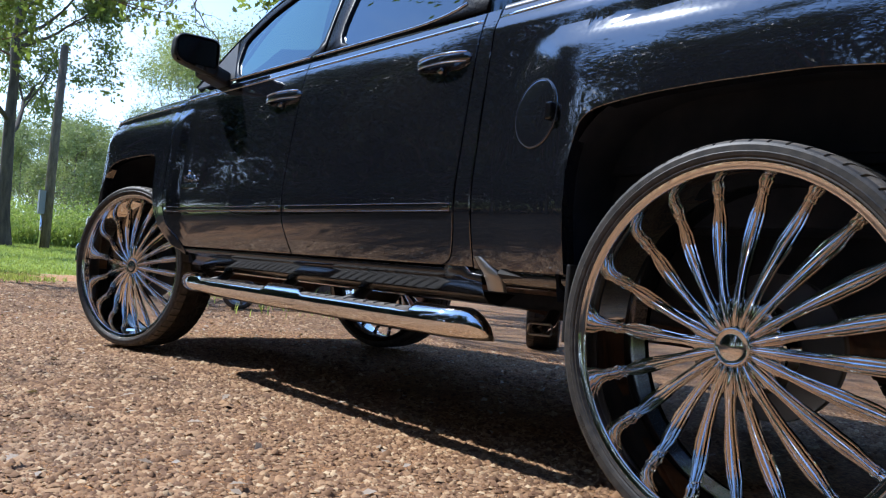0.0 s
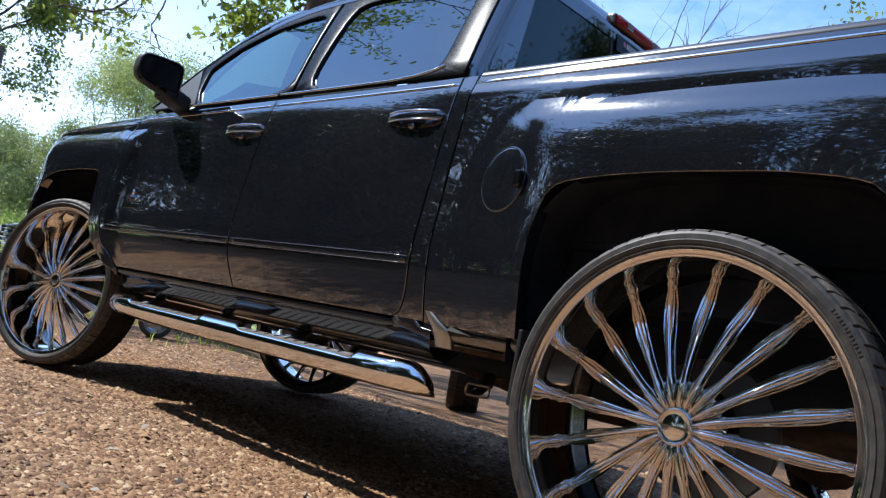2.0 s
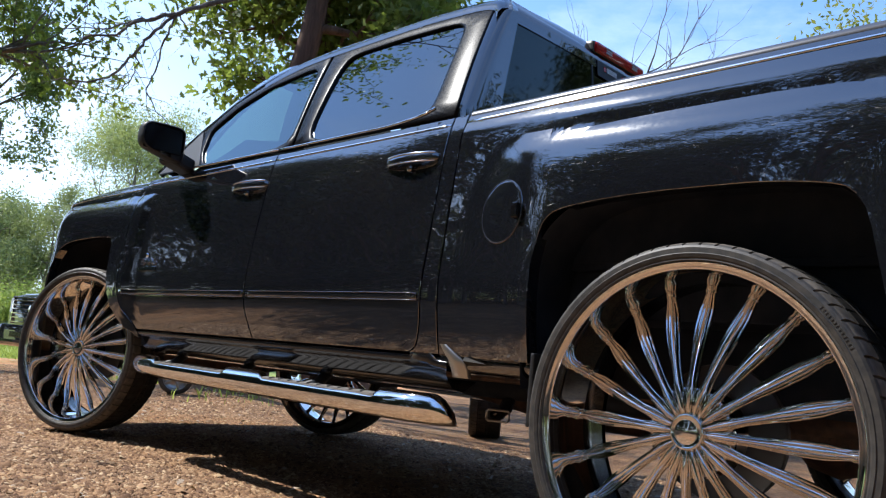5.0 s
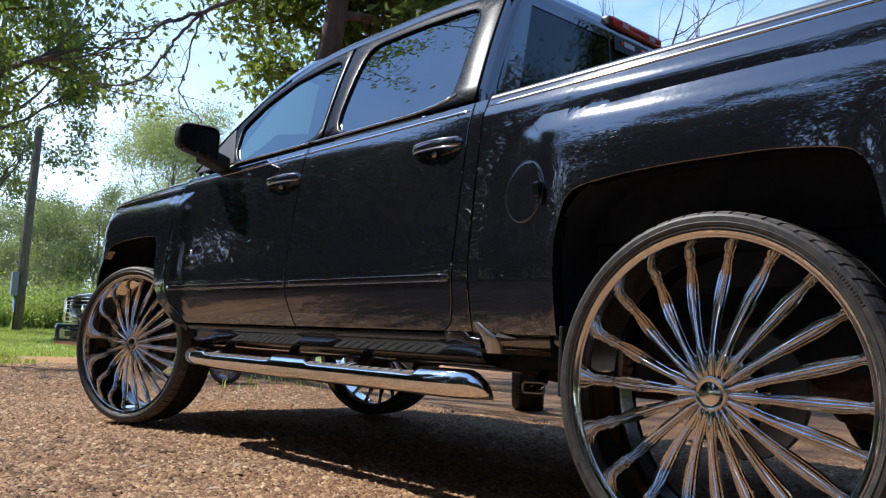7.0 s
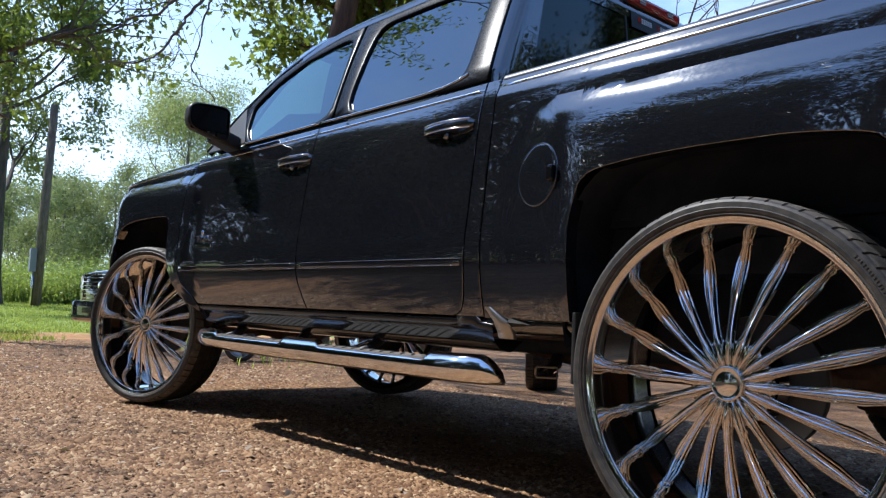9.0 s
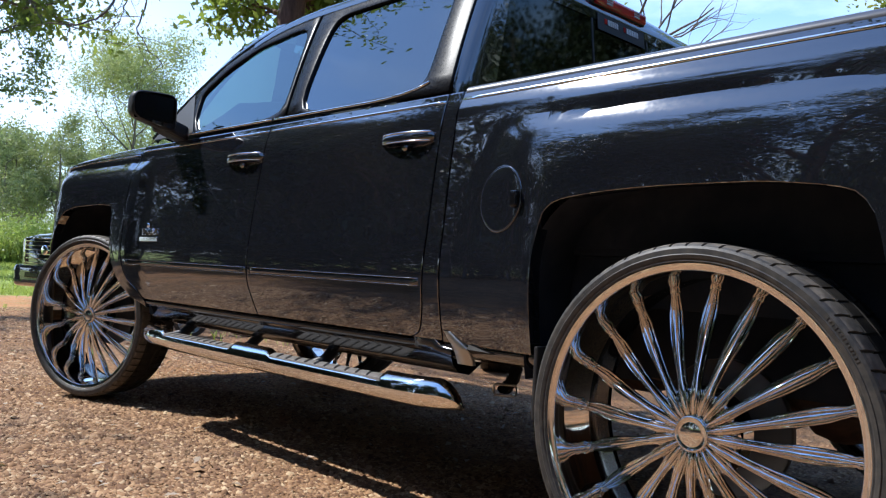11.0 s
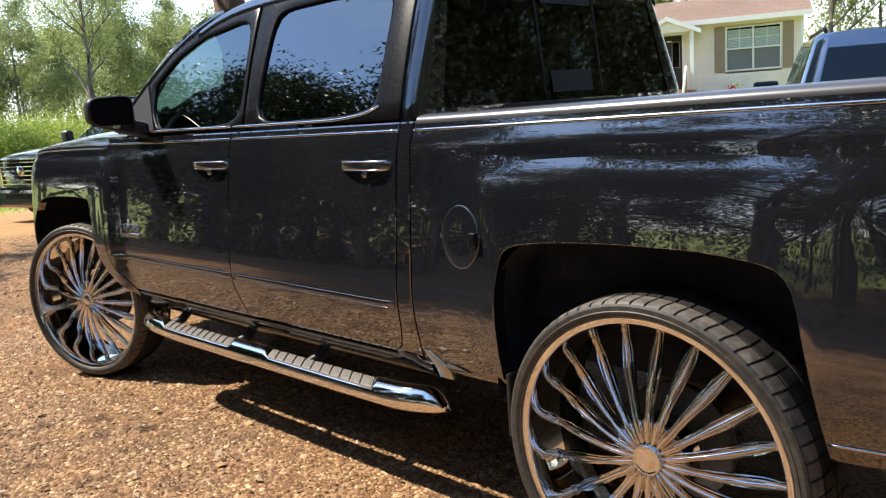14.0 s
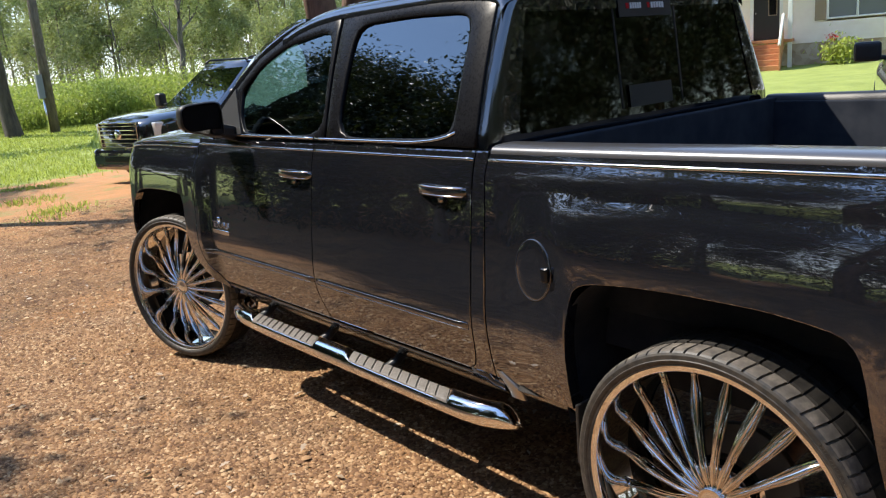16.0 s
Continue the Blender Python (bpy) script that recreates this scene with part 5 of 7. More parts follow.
def tree(name, seed, height, radius, first, limb, material, leafmat, leaf, per_tip, puff, label, depth=2, limbs=9, up=0.25, spread=0.7, outline=SIMPLE, leaders=1, droop=0.3, kids=(3, 4), lean=0.03, shape=1.0):
    rng = np.random.default_rng(seed)
    thing = empty(name)
    out, tips = [], []
    for ld in range(leaders):
        pts, rad, p = [np.array([0.0, 0.0, -0.3])], [radius * 1.35], np.array([0.0, 0.0, -0.3])
        tilt = rng.normal(size=2) * (lean if leaders == 1 else 0.16)
        n = 12
        for i in range(1, n + 1):
            p = p + np.array([tilt[0] * height / n + rng.normal() * 0.05, tilt[1] * height / n + rng.normal() * 0.05, (height + 0.3) / n])
            pts.append(p.copy())
            rad.append(radius * (1.12 if i == 1 else 1 - 0.85 * (i / n) ** 1.1))
        out.append((pts, rad))
        for c in range(limbs):
            f = first + (1 - first) * (c + rng.uniform(0, 1)) / limbs
            i = min(int(f * n), n - 1)
            a = rng.uniform(0, 2 * math.pi)
            dd = np.array([math.cos(a), math.sin(a), rng.uniform(0.0, 0.7) + up])
            dd /= np.linalg.norm(dd)
            ln = limb * (1.05 - shape * 0.7 * f) * rng.uniform(0.75, 1.2)
            grow(rng, pts[i] + (pts[i + 1] - pts[i]) * rng.uniform(), dd, ln, rad[i] * 0.5, depth - 1, out, tips, spread, up, kids=kids)
        tips += pts[-3:]
    verts, faces = [], []
    for pts, rad in out:
        if rad[0] < 0.006 and len(out) > 400:
            continue
        v, f = tube(pts, rad, 7 if rad[0] > 0.05 else 4, caps=False)
        b = len(verts)
        verts += v
        faces += [tuple(k + b for k in q) for q in f]
    raw("trunk", verts, faces, material, thing, "")
    tips = np.array(tips)
    cen = np.repeat(tips, per_tip, axis=0) + rng.normal(size=(len(tips) * per_tip, 3)) * puff
    me = leaf_mesh("crown", cen, leaf, rng, outline, droop)
    link("crown", me, leafmat, thing)
    tagged(thing, label, "tree")
    return thing


def put(ob, x, y, rz=0.0, sc=1.0, dz=0.0):
    ob.matrix_basis = pose(x, y, gz(x, y) + dz, 0, 0, rz)
    ob.scale = (sc, sc, sc)
    return ob


def again(ob, x, y, rz=0.0, sc=1.0, dz=0.0):
    c = copy_thing(ob, pose(x, y, gz(x, y) + dz, 0, 0, rz))
    c.scale = (sc, sc, sc)
    return c


EYE = (-2.8, -0.95)


def polar(az, d):
    return EYE[0] + d * math.sin(radians(az)), EYE[1] + d * math.cos(radians(az))


# big trees just beyond the cab
oak = tree("oak_tree", 3, 9.5, 0.25, 0.44, 1.6, M["bark"], M["oak_leaf"], 0.15, 12, 0.24, "tall oak with reddish-brown bark and broad green leaves", depth=3, limbs=14, outline=LOBED, up=0.06, spread=0.7, droop=0.5)
put(oak, *polar(31.7, 10.2), 40)
tagged(oak, group="oaks behind the truck")
again(oak, *polar(36.3, 11.4), 200, 1.05)
again(oak, *polar(39.2, 13.0), 300, 1.0)
# the oak whose boughs hang over the drive
oak2 = tree("oak_tree", 11, 7.2, 0.20, 0.45, 2.0, M["bark"], M["oak_leaf"], 0.14, 6, 0.24, "oak with low boughs reaching over the drive", depth=3, limbs=8, outline=LOBED, up=0.05, spread=0.75, droop=0.5)
put(oak2, -1.1, 11.6, 0)
# its low bough, in leaf, reaching over the drive
rng = np.random.default_rng(15)
low_out, low_tips = [], []
grow(rng, (0.1, -0.1, 3.5), (0.80, -0.55, 0.28), 2.1, 0.07, 2, low_out, low_tips, 0.5, 0.02, 0.2, (4, 5))
grow(rng, (0.1, -0.1, 5.6), (-0.10, -0.88, 0.45), 4.4, 0.075, 2, low_out, low_tips, 0.55, 0.05, 0.2, (4, 5))
for way in ((0.12, -0.88, 0.5), (0.0, -0.8, 0.62)):
    grow(rng, (0.0, -0.1, 6.2), way, 4.0, 0.055, 2, low_out, low_tips, 0.6, 0.05, 0.25, (4, 6))
verts, faces = [], []
for pts, rad in low_out:
    v, f = tube(pts, rad, 6, caps=False)
    b = len(verts)
    verts += v
    faces += [tuple(k + b for k in q) for q in f]
low = raw("bough", verts, faces, M["bark_grey"], oak2, "low leafy bough")
low_tips = np.array(low_tips)
cen = np.repeat(low_tips, 6, axis=0) + rng.normal(size=(len(low_tips) * 6, 3)) * 0.15
link("leaves", leaf_mesh("leaves", cen, 0.125, rng, LOBED, 0.5), M["oak_leaf"], oak2)
# crooked bare bough over the front of the truck, with its drooping side limbs
rng = np.random.default_rng(5)
SIDE_LIMBS = [(0.038, 0.010, (2.52, 5.15), (1.91, 4.78), (1.30, 4.37), (0.99, 4.15), (0.72, 3.98), (0.46, 3.80), (0.36, 3.66), (0.02, 3.52)),
         (0.020, 0.007, (0.99, 4.15), (0.70, 3.76), (0.55, 3.50), (0.37, 3.22), (0.15, 3.07), (-0.13, 3.01)),
         (0.013, 0.005, (0.97, 4.12), (0.87, 3.78), (0.82, 3.40), (0.76, 3.19), (0.87, 3.03), (1.07, 2.84)),
         (0.010, 0.004, (0.56, 3.52), (0.62, 3.41), (0.54, 3.18), (0.44, 3.08)),
         (0.014, 0.005, (0.75, 3.99), (0.50, 3.86), (0.30, 3.71), (-0.18, 3.52)),
         (0.010, 0.004, (0.99, 4.14), (1.10, 4.02), (1.18, 3.91))]
bough_out, bough_tips = [], []
for r0, r1, *way in SIDE_LIMBS:
    cx_, cz_ = (pchip(range(len(way)), [p[i] for p in way]) for i in (0, 1))
    n = 5 * (len(way) - 1)
    pts = [np.array((cx_(k * (len(way) - 1) / n), 7.42 + 0.03 * math.sin(k * 1.3) + (0.28 * max(0.0, cx_(k * (len(way) - 1) / n) - 1.9) / 0.6), cz_(k * (len(way) - 1) / n))) + rng.normal(size=3) * 0.008 * (k > 0) for k in range(n + 1)]
    bough_out.append((pts, [r0 + (r1 - r0) * k / n for k in range(n + 1)]))
    for k in range(6, n, 3):
        grow(rng, pts[k], rng.normal(size=3) * np.array([0.8, 0.5, 0.7]) + np.array([-0.3, 0, -0.25]), rng.uniform(0.25, 0.6), 0.0045, 1, bough_out, bough_tips, 0.5, -0.05, 0.4, (1, 2))
verts, faces = [], []
for pts, rad in bough_out:
    v, f = tube(pts, rad, 6, caps=False)
    b = len(verts)
    verts += v
    faces += [tuple(k + b for k in q) for q in f]
raw("bough", verts, faces, M["bark_grey"], oak, "long bare bough").matrix_parent_inverse = oak.matrix_basis.inverted()
# a dead treetop beyond the cab, and the yellow-green tree beside the bed
rng = np.random.default_rng(71)
dead = empty("dead_tree", (*polar(55.5, 15), 0))
dead.location.z = gz(dead.location.x, dead.location.y)
dead_out, dead_tips = [], []
v, f = tube([(0, 0, -0.3), (0.05, 0.02, 2.0), (-0.04, 0.05, 4.6)], [0.14, 0.12, 0.07], 8)
raw("trunk", v, f, M["bark_grey"], dead)
for k in range(4):
    grow(rng, (-0.02, 0.04, 4.0 + 0.18 * k), (rng.normal() * 0.5, rng.normal() * 0.5, 0.9), 2.4, 0.045, 2, dead_out, dead_tips, 0.55, 0.15, 0.35, (3, 4))
verts, faces = [], []
for pts, rad in dead_out:
    v, f = tube(pts, rad, 5, caps=False)
    b = len(verts)
    verts += v
    faces += [tuple(k + b for k in q) for q in f]
raw("bare_crown", verts, faces, M["bark_grey"], dead)
tagged(dead, "bare dead treetop with thin grey twigs", "tree")
# slender trees on the lawn, the utility pole
lawn_tree = tree("lawn_tree", 21, 11.5, 0.19, 0.22, 3.6, M["bark_dark"], M["lawn_leaf"], 0.15, 24, 0.20, "slender tree with several stems and small leaves on the lawn", depth=3, limbs=12, leaders=1, up=0.15, kids=(3, 4))
put(lawn_tree, *polar(12.3, 31.0), 0, 1.25)
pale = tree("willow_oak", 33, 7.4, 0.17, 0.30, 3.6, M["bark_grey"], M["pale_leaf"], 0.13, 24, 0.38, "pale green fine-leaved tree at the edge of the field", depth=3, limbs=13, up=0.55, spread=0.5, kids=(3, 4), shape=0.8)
put(pale, *polar(23.0, 38), 0, 1.0)
pole = empty("utility_pole", (*polar(14.55, 31.0), 0))
pole.location.z = gz(pole.location.x, pole.location.y)
tagged(pole, "weathered grey wooden utility pole standing in the grass", "utility pole")
v, f = tube([(0, 0, -0.3), (0.03, 0, 3.2), (0.08, 0, 7.1)], [0.175, 0.155, 0.13], 14)
raw("shaft", v, f, M["pole"], pole)
v, f = tube([(-0.19, -0.10, 0.0), (-0.19, -0.10, 1.3)], [0.035, 0.035], 8)
raw("conduit", v, f, M["steel"], pole, "grey metal conduit")
boxpart("meter_box", (-0.34, -0.14, -0.24, -0.04, 1.2, 2.0), mat("galvanised_box", (0.22, 0.24, 0.26), 0.6, 0.3), pole, "grey meter box")

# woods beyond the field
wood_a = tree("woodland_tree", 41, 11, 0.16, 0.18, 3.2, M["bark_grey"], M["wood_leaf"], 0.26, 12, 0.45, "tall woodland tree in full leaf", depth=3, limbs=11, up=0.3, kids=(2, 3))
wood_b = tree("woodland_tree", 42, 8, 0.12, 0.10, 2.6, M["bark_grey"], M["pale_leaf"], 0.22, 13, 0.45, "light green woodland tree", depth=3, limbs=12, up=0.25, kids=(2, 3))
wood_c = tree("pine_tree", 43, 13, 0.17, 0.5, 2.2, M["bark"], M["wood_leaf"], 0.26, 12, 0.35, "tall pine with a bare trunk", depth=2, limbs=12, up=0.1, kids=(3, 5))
yel = tree("maple_tree", 44, 9, 0.16, 0.22, 3.2, M["bark_grey"], M["yellow_leaf"], 0.15, 20, 0.36, "yellow-green tree in full leaf", depth=3, limbs=11, up=0.25, kids=(3, 4))
rng = np.random.default_rng(8)
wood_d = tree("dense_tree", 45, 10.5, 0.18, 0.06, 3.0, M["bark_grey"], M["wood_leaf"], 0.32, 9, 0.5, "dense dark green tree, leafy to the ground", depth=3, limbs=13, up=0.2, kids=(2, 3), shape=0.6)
kinds = [wood_a, wood_b, wood_c, yel, wood_d]
first = {id(k): True for k in kinds}


def plant(kind, x, y, rz, sc, group):
    if first[id(kind)]:
        first[id(kind)] = False
        put(kind, x, y, rz, sc)
        tagged(kind, group=group)
        return kind
    ob = again(kind, x, y, rz, sc)
    ob["group"] = group
    return ob


for i in range(60):
    az = 3 + 45 * (i + rng.uniform(0, 1)) / 60
    d = rng.uniform(60, 95)
    k = rng.choice([0, 0, 1, 1, 2])
    plant(kinds[k], *polar(az, d), rng.uniform(0, 360), rng.uniform(0.50, 0.80), "woods beyond the field")
for i in range(14):
    az = 48 + 34 * (i + rng.uniform(0, 1)) / 14
    plant(kinds[rng.choice([3, 3, 1, 0])], *polar(az, rng.uniform(39, 52)), rng.uniform(0, 360), rng.uniform(0.95, 1.2), "trees behind the house")
for i in range(26):
    plant(wood_d, *polar(2 + 48 * (i + rng.uniform(0, 1)) / 26, rng.uniform(92, 112)), rng.uniform(0, 360), rng.uniform(0.75, 0.98), "woods beyond the field")
rng_w = np.random.default_rng(77)
for i in range(22):
    plant(wood_d, *polar(2 + 31 * (i + rng_w.uniform(0, 1)) / 22, rng_w.uniform(56, 74)), rng_w.uniform(0, 360), rng_w.uniform(0.55, 0.70), "woods beyond the field")
yard = tree("yard_tree", 46, 9, 0.16, 0.24, 3.4, M["bark_grey"], M["yellow_leaf"], 0.13, 26, 0.36, "yellow-green tree in full leaf in the yard", depth=3, limbs=12, up=0.2, kids=(3, 4))
put(yard, *polar(79.8, 17.5), 20)
# woods on the drive's near side; the leaf colour holds their backlit shade
ring_a = tree("drive_oak", 51, 11, 0.17, 0.16, 3.2, M["bark"], M["shade_leaf"], 0.17, 26, 0.42, "oak in full leaf beside the drive, leaves coloured as in shade", depth=3, limbs=11, up=0.3, kids=(2, 3))
ring_d = tree("drive_oak", 52, 10.5, 0.18, 0.06, 3.0, M["bark_grey"], M["shade_leaf"], 0.18, 28, 0.48, "dense tree, leafy to the ground, leaves coloured as in shade", depth=3, limbs=13, up=0.2, kids=(2, 3), shape=0.6)
ring_kinds = [ring_a, ring_d]
first[id(ring_a)] = first[id(ring_d)] = True
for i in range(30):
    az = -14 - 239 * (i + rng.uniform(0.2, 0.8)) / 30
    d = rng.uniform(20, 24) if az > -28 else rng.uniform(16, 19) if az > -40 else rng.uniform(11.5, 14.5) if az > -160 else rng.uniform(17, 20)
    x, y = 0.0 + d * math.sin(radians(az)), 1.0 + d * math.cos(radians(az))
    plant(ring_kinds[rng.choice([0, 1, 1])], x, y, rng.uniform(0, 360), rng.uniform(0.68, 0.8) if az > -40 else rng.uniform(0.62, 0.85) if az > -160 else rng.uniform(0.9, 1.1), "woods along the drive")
for i in range(34):
    az = -14 - 248 * (i + rng.uniform(0.2, 0.8)) / 34
    if -70 < az and i % 3 == 1:
        continue
    d = rng.uniform(20, 26)
    x, y = 0.0 + d * math.sin(radians(az)), 1.0 + d * math.cos(radians(az))
    plant(ring_d, x, y, rng.uniform(0, 360), rng.uniform(0.8, 0.95) if az > -50 else rng.uniform(0.85, 1.25), "woods along the drive")

for az, d, r, k in ((-31, 15.5, 200, 0.7), (-36, 15, 290, 0.74), (-41, 14.5, 20, 0.75), (-9.5, 20, 160, 0.7), (-13, 21.5, 280, 0.75), (-17, 19, 70, 0.75), (-19, 21, 15, 0.9), (-23, 20, 130, 0.95), (-27, 21, 230, 0.9), (-31, 20, 310, 0.95), (-35, 20.5, 60, 0.9)):
    plant(ring_d, d * math.sin(radians(az)), 1 + d * math.cos(radians(az)), r, k, "woods along the drive")
for i in range(9):
    az = -120 - 120 * (i + 0.5) / 9
    plant(ring_d, 25 * math.sin(radians(az)), 1 + 25 * math.cos(radians(az)), 47 * i, 1.2, "woods along the drive")
for az, d, r, k in ((-60, 14.6, 10, 1.1), (-76, 11.2, 130, 1.1), (-92, 11.0, 250, 1.15)):
    plant(ring_a, d * math.sin(radians(az)), 1 + d * math.cos(radians(az)), r, k, "woods along the drive")


def blades(name, places, h0, h1, w, material, label, seed, bend=0.35):
    """Upright blades of grass: a tapering three-cornered leaf at each place."""
    rng = np.random.default_rng(seed)
    n = len(places)
    h = rng.uniform(h0, h1, n)
    a = rng.uniform(0, 2 * math.pi, n)
    side = np.stack([np.cos(a), np.sin(a), np.zeros(n)], 1) * (w * rng.uniform(0.6, 1.3, n))[:, None]
    tip = rng.normal(size=(n, 3)) * bend
    tip[:, 2] = 1
    P = np.empty((n, 5, 3))
    P[:, 0], P[:, 1] = places - side, places + side
    mid_ = places + tip * (h * 0.55)[:, None] * np.array([0.4, 0.4, 1])
    P[:, 2], P[:, 4] = mid_ + side * 0.8, mid_ - side * 0.8
    P[:, 3] = places + tip * h[:, None]
    me = bpy.data.meshes.new(name)
    me.vertices.add(n * 5)
    me.vertices.foreach_set("co", P.reshape(-1))
    me.loops.add(n * 5)
    me.loops.foreach_set("vertex_index", np.arange(n * 5, dtype=np.int32))
    me.polygons.add(n)
    me.polygons.foreach_set("loop_start", np.arange(0, n * 5, 5, dtype=np.int32))
    me.update(calc_edges=True)
    ob = link(name, me, material, None)
    return tagged(ob, label, name.replace("_", " "), kind="stuff")


def scatter(n, az0, az1, d0, d1, seed, keep=None):
    rng = np.random.default_rng(seed)
    out = []
    while len(out) < n:
        az, d = rng.uniform(az0, az1), math.sqrt(rng.uniform(d0 * d0, d1 * d1))
        x, y = polar(az, d)
        if keep is None or keep(x, y, rng):
            out.append((x, y, gz(x, y)))
    return np.array(out)


blades("lawn_grass", scatter(34000, 5, 32, 15, 33, 1, lambda x, y, r: r.uniform() < lawn_at(x, y) ** 2), 0.04, 0.10, 0.012, M["grass_blade"], "mown green lawn grass in the sun", 2)
blades("sparse_grass", scatter(2600, 2, 30, 10.5, 17.5, 21, lambda x, y, r: noise.noise((x * 0.5, y * 0.5, 7)) > 0.12 + 0.25 * r.uniform()), 0.03, 0.09, 0.010, M["grass_blade"], "sparse grass on the bare red soil", 22)
blades("weeds", scatter(20000, 4, 36, 33, 39, 3, lambda x, y, r: noise.noise((x * 0.35, y * 0.35, 3)) > -0.35 + 0.3 * r.uniform()), 0.3, 0.95, 0.026, M["weed"], "tall bright green weeds along the field", 4, 0.25)
bush_c = scatter(2100, 4, 36, 33, 40, 6, lambda x, y, r: noise.noise((x * 0.28, y * 0.28, 6)) > -0.25 + 0.35 * r.uniform())
rngb = np.random.default_rng(9)
cen = np.repeat(bush_c, 60, axis=0) + rngb.normal(size=(2100 * 60, 3)) * np.array([0.5, 0.5, 0.42]) + np.repeat(rngb.uniform(0.2, 0.9, 2100), 60)[:, None] * np.array([0, 0, 1])
tagged(link("undergrowth", leaf_mesh("undergrowth", cen, 0.12, rngb), M["weed"], None), "leafy green undergrowth before the woods", "undergrowth", kind="stuff")
far_c = scatter(420, 2, 50, 48, 85, 16)
cen = np.repeat(far_c, 120, axis=0) + rngb.normal(size=(420 * 120, 3)) * np.array([0.9, 0.9, 0.8]) + np.array([0, 0, 1.4])
tagged(link("undergrowth", leaf_mesh("undergrowth", cen, 0.15, rngb), M["brush_leaf"], None), "shady brush between the woodland trunks", "undergrowth", kind="stuff")
# brush at the foot of the near woods, its shade put into the leaf colour
ring_c = []
for i in range(2600):
    az, d = rngb.uniform(-258, -25), rngb.uniform(12, 23)
    if -80 < az < -45 and noise.noise((az * 0.11, d * 0.1, 4)) > 0.46:
        continue
    x, y = d * math.sin(radians(az)), 1 + d * math.cos(radians(az))
    ring_c.append((x, y, gz(x, y)))
# extra clumps out of view, added to keep the doors' reflections dark
for i in range(420):
    az, d = rngb.uniform(-62, -30), rngb.uniform(12.2, 14.0)
    x, y = d * math.sin(radians(az)), 1 + d * math.cos(radians(az))
    ring_c.append((x, y, gz(x, y) - 0.2))
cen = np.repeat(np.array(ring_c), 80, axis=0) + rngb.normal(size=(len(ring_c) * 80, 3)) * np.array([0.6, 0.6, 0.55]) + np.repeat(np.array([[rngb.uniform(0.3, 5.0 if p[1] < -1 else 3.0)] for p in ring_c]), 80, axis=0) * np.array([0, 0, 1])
tagged(link("undergrowth", leaf_mesh("undergrowth", cen, 0.115, rngb), M["brush_shaded"], None), "leafy brush along the drive's edge, coloured as in shade", "undergrowth", kind="stuff")
# grass tufts on the mound by the oak
tuft = []
rngt = np.random.default_rng(12)
for i in range(170):
    x, y = 1.9 + rngt.normal() * 0.45, 6.4 + rngt.normal() * 0.35
    tuft.append((x, y, gz(x, y)))
blades("grass_tuft", np.array(tuft), 0.04, 0.13, 0.006, M["grass_blade"], "tufts of grass at the oak's foot", 13)


# ---- parked cars ----
def outward(v, f, c):
    """Turn each face away from the point c."""
    out = []
    for q in f:
        a, b, d = Vector(v[q[0]]), Vector(v[q[1]]), Vector(v[q[2]])
        out.append(q if (b - a).cross(d - a).dot(a - Vector(c)) > 0 else tuple(q[::-1]))
    return out


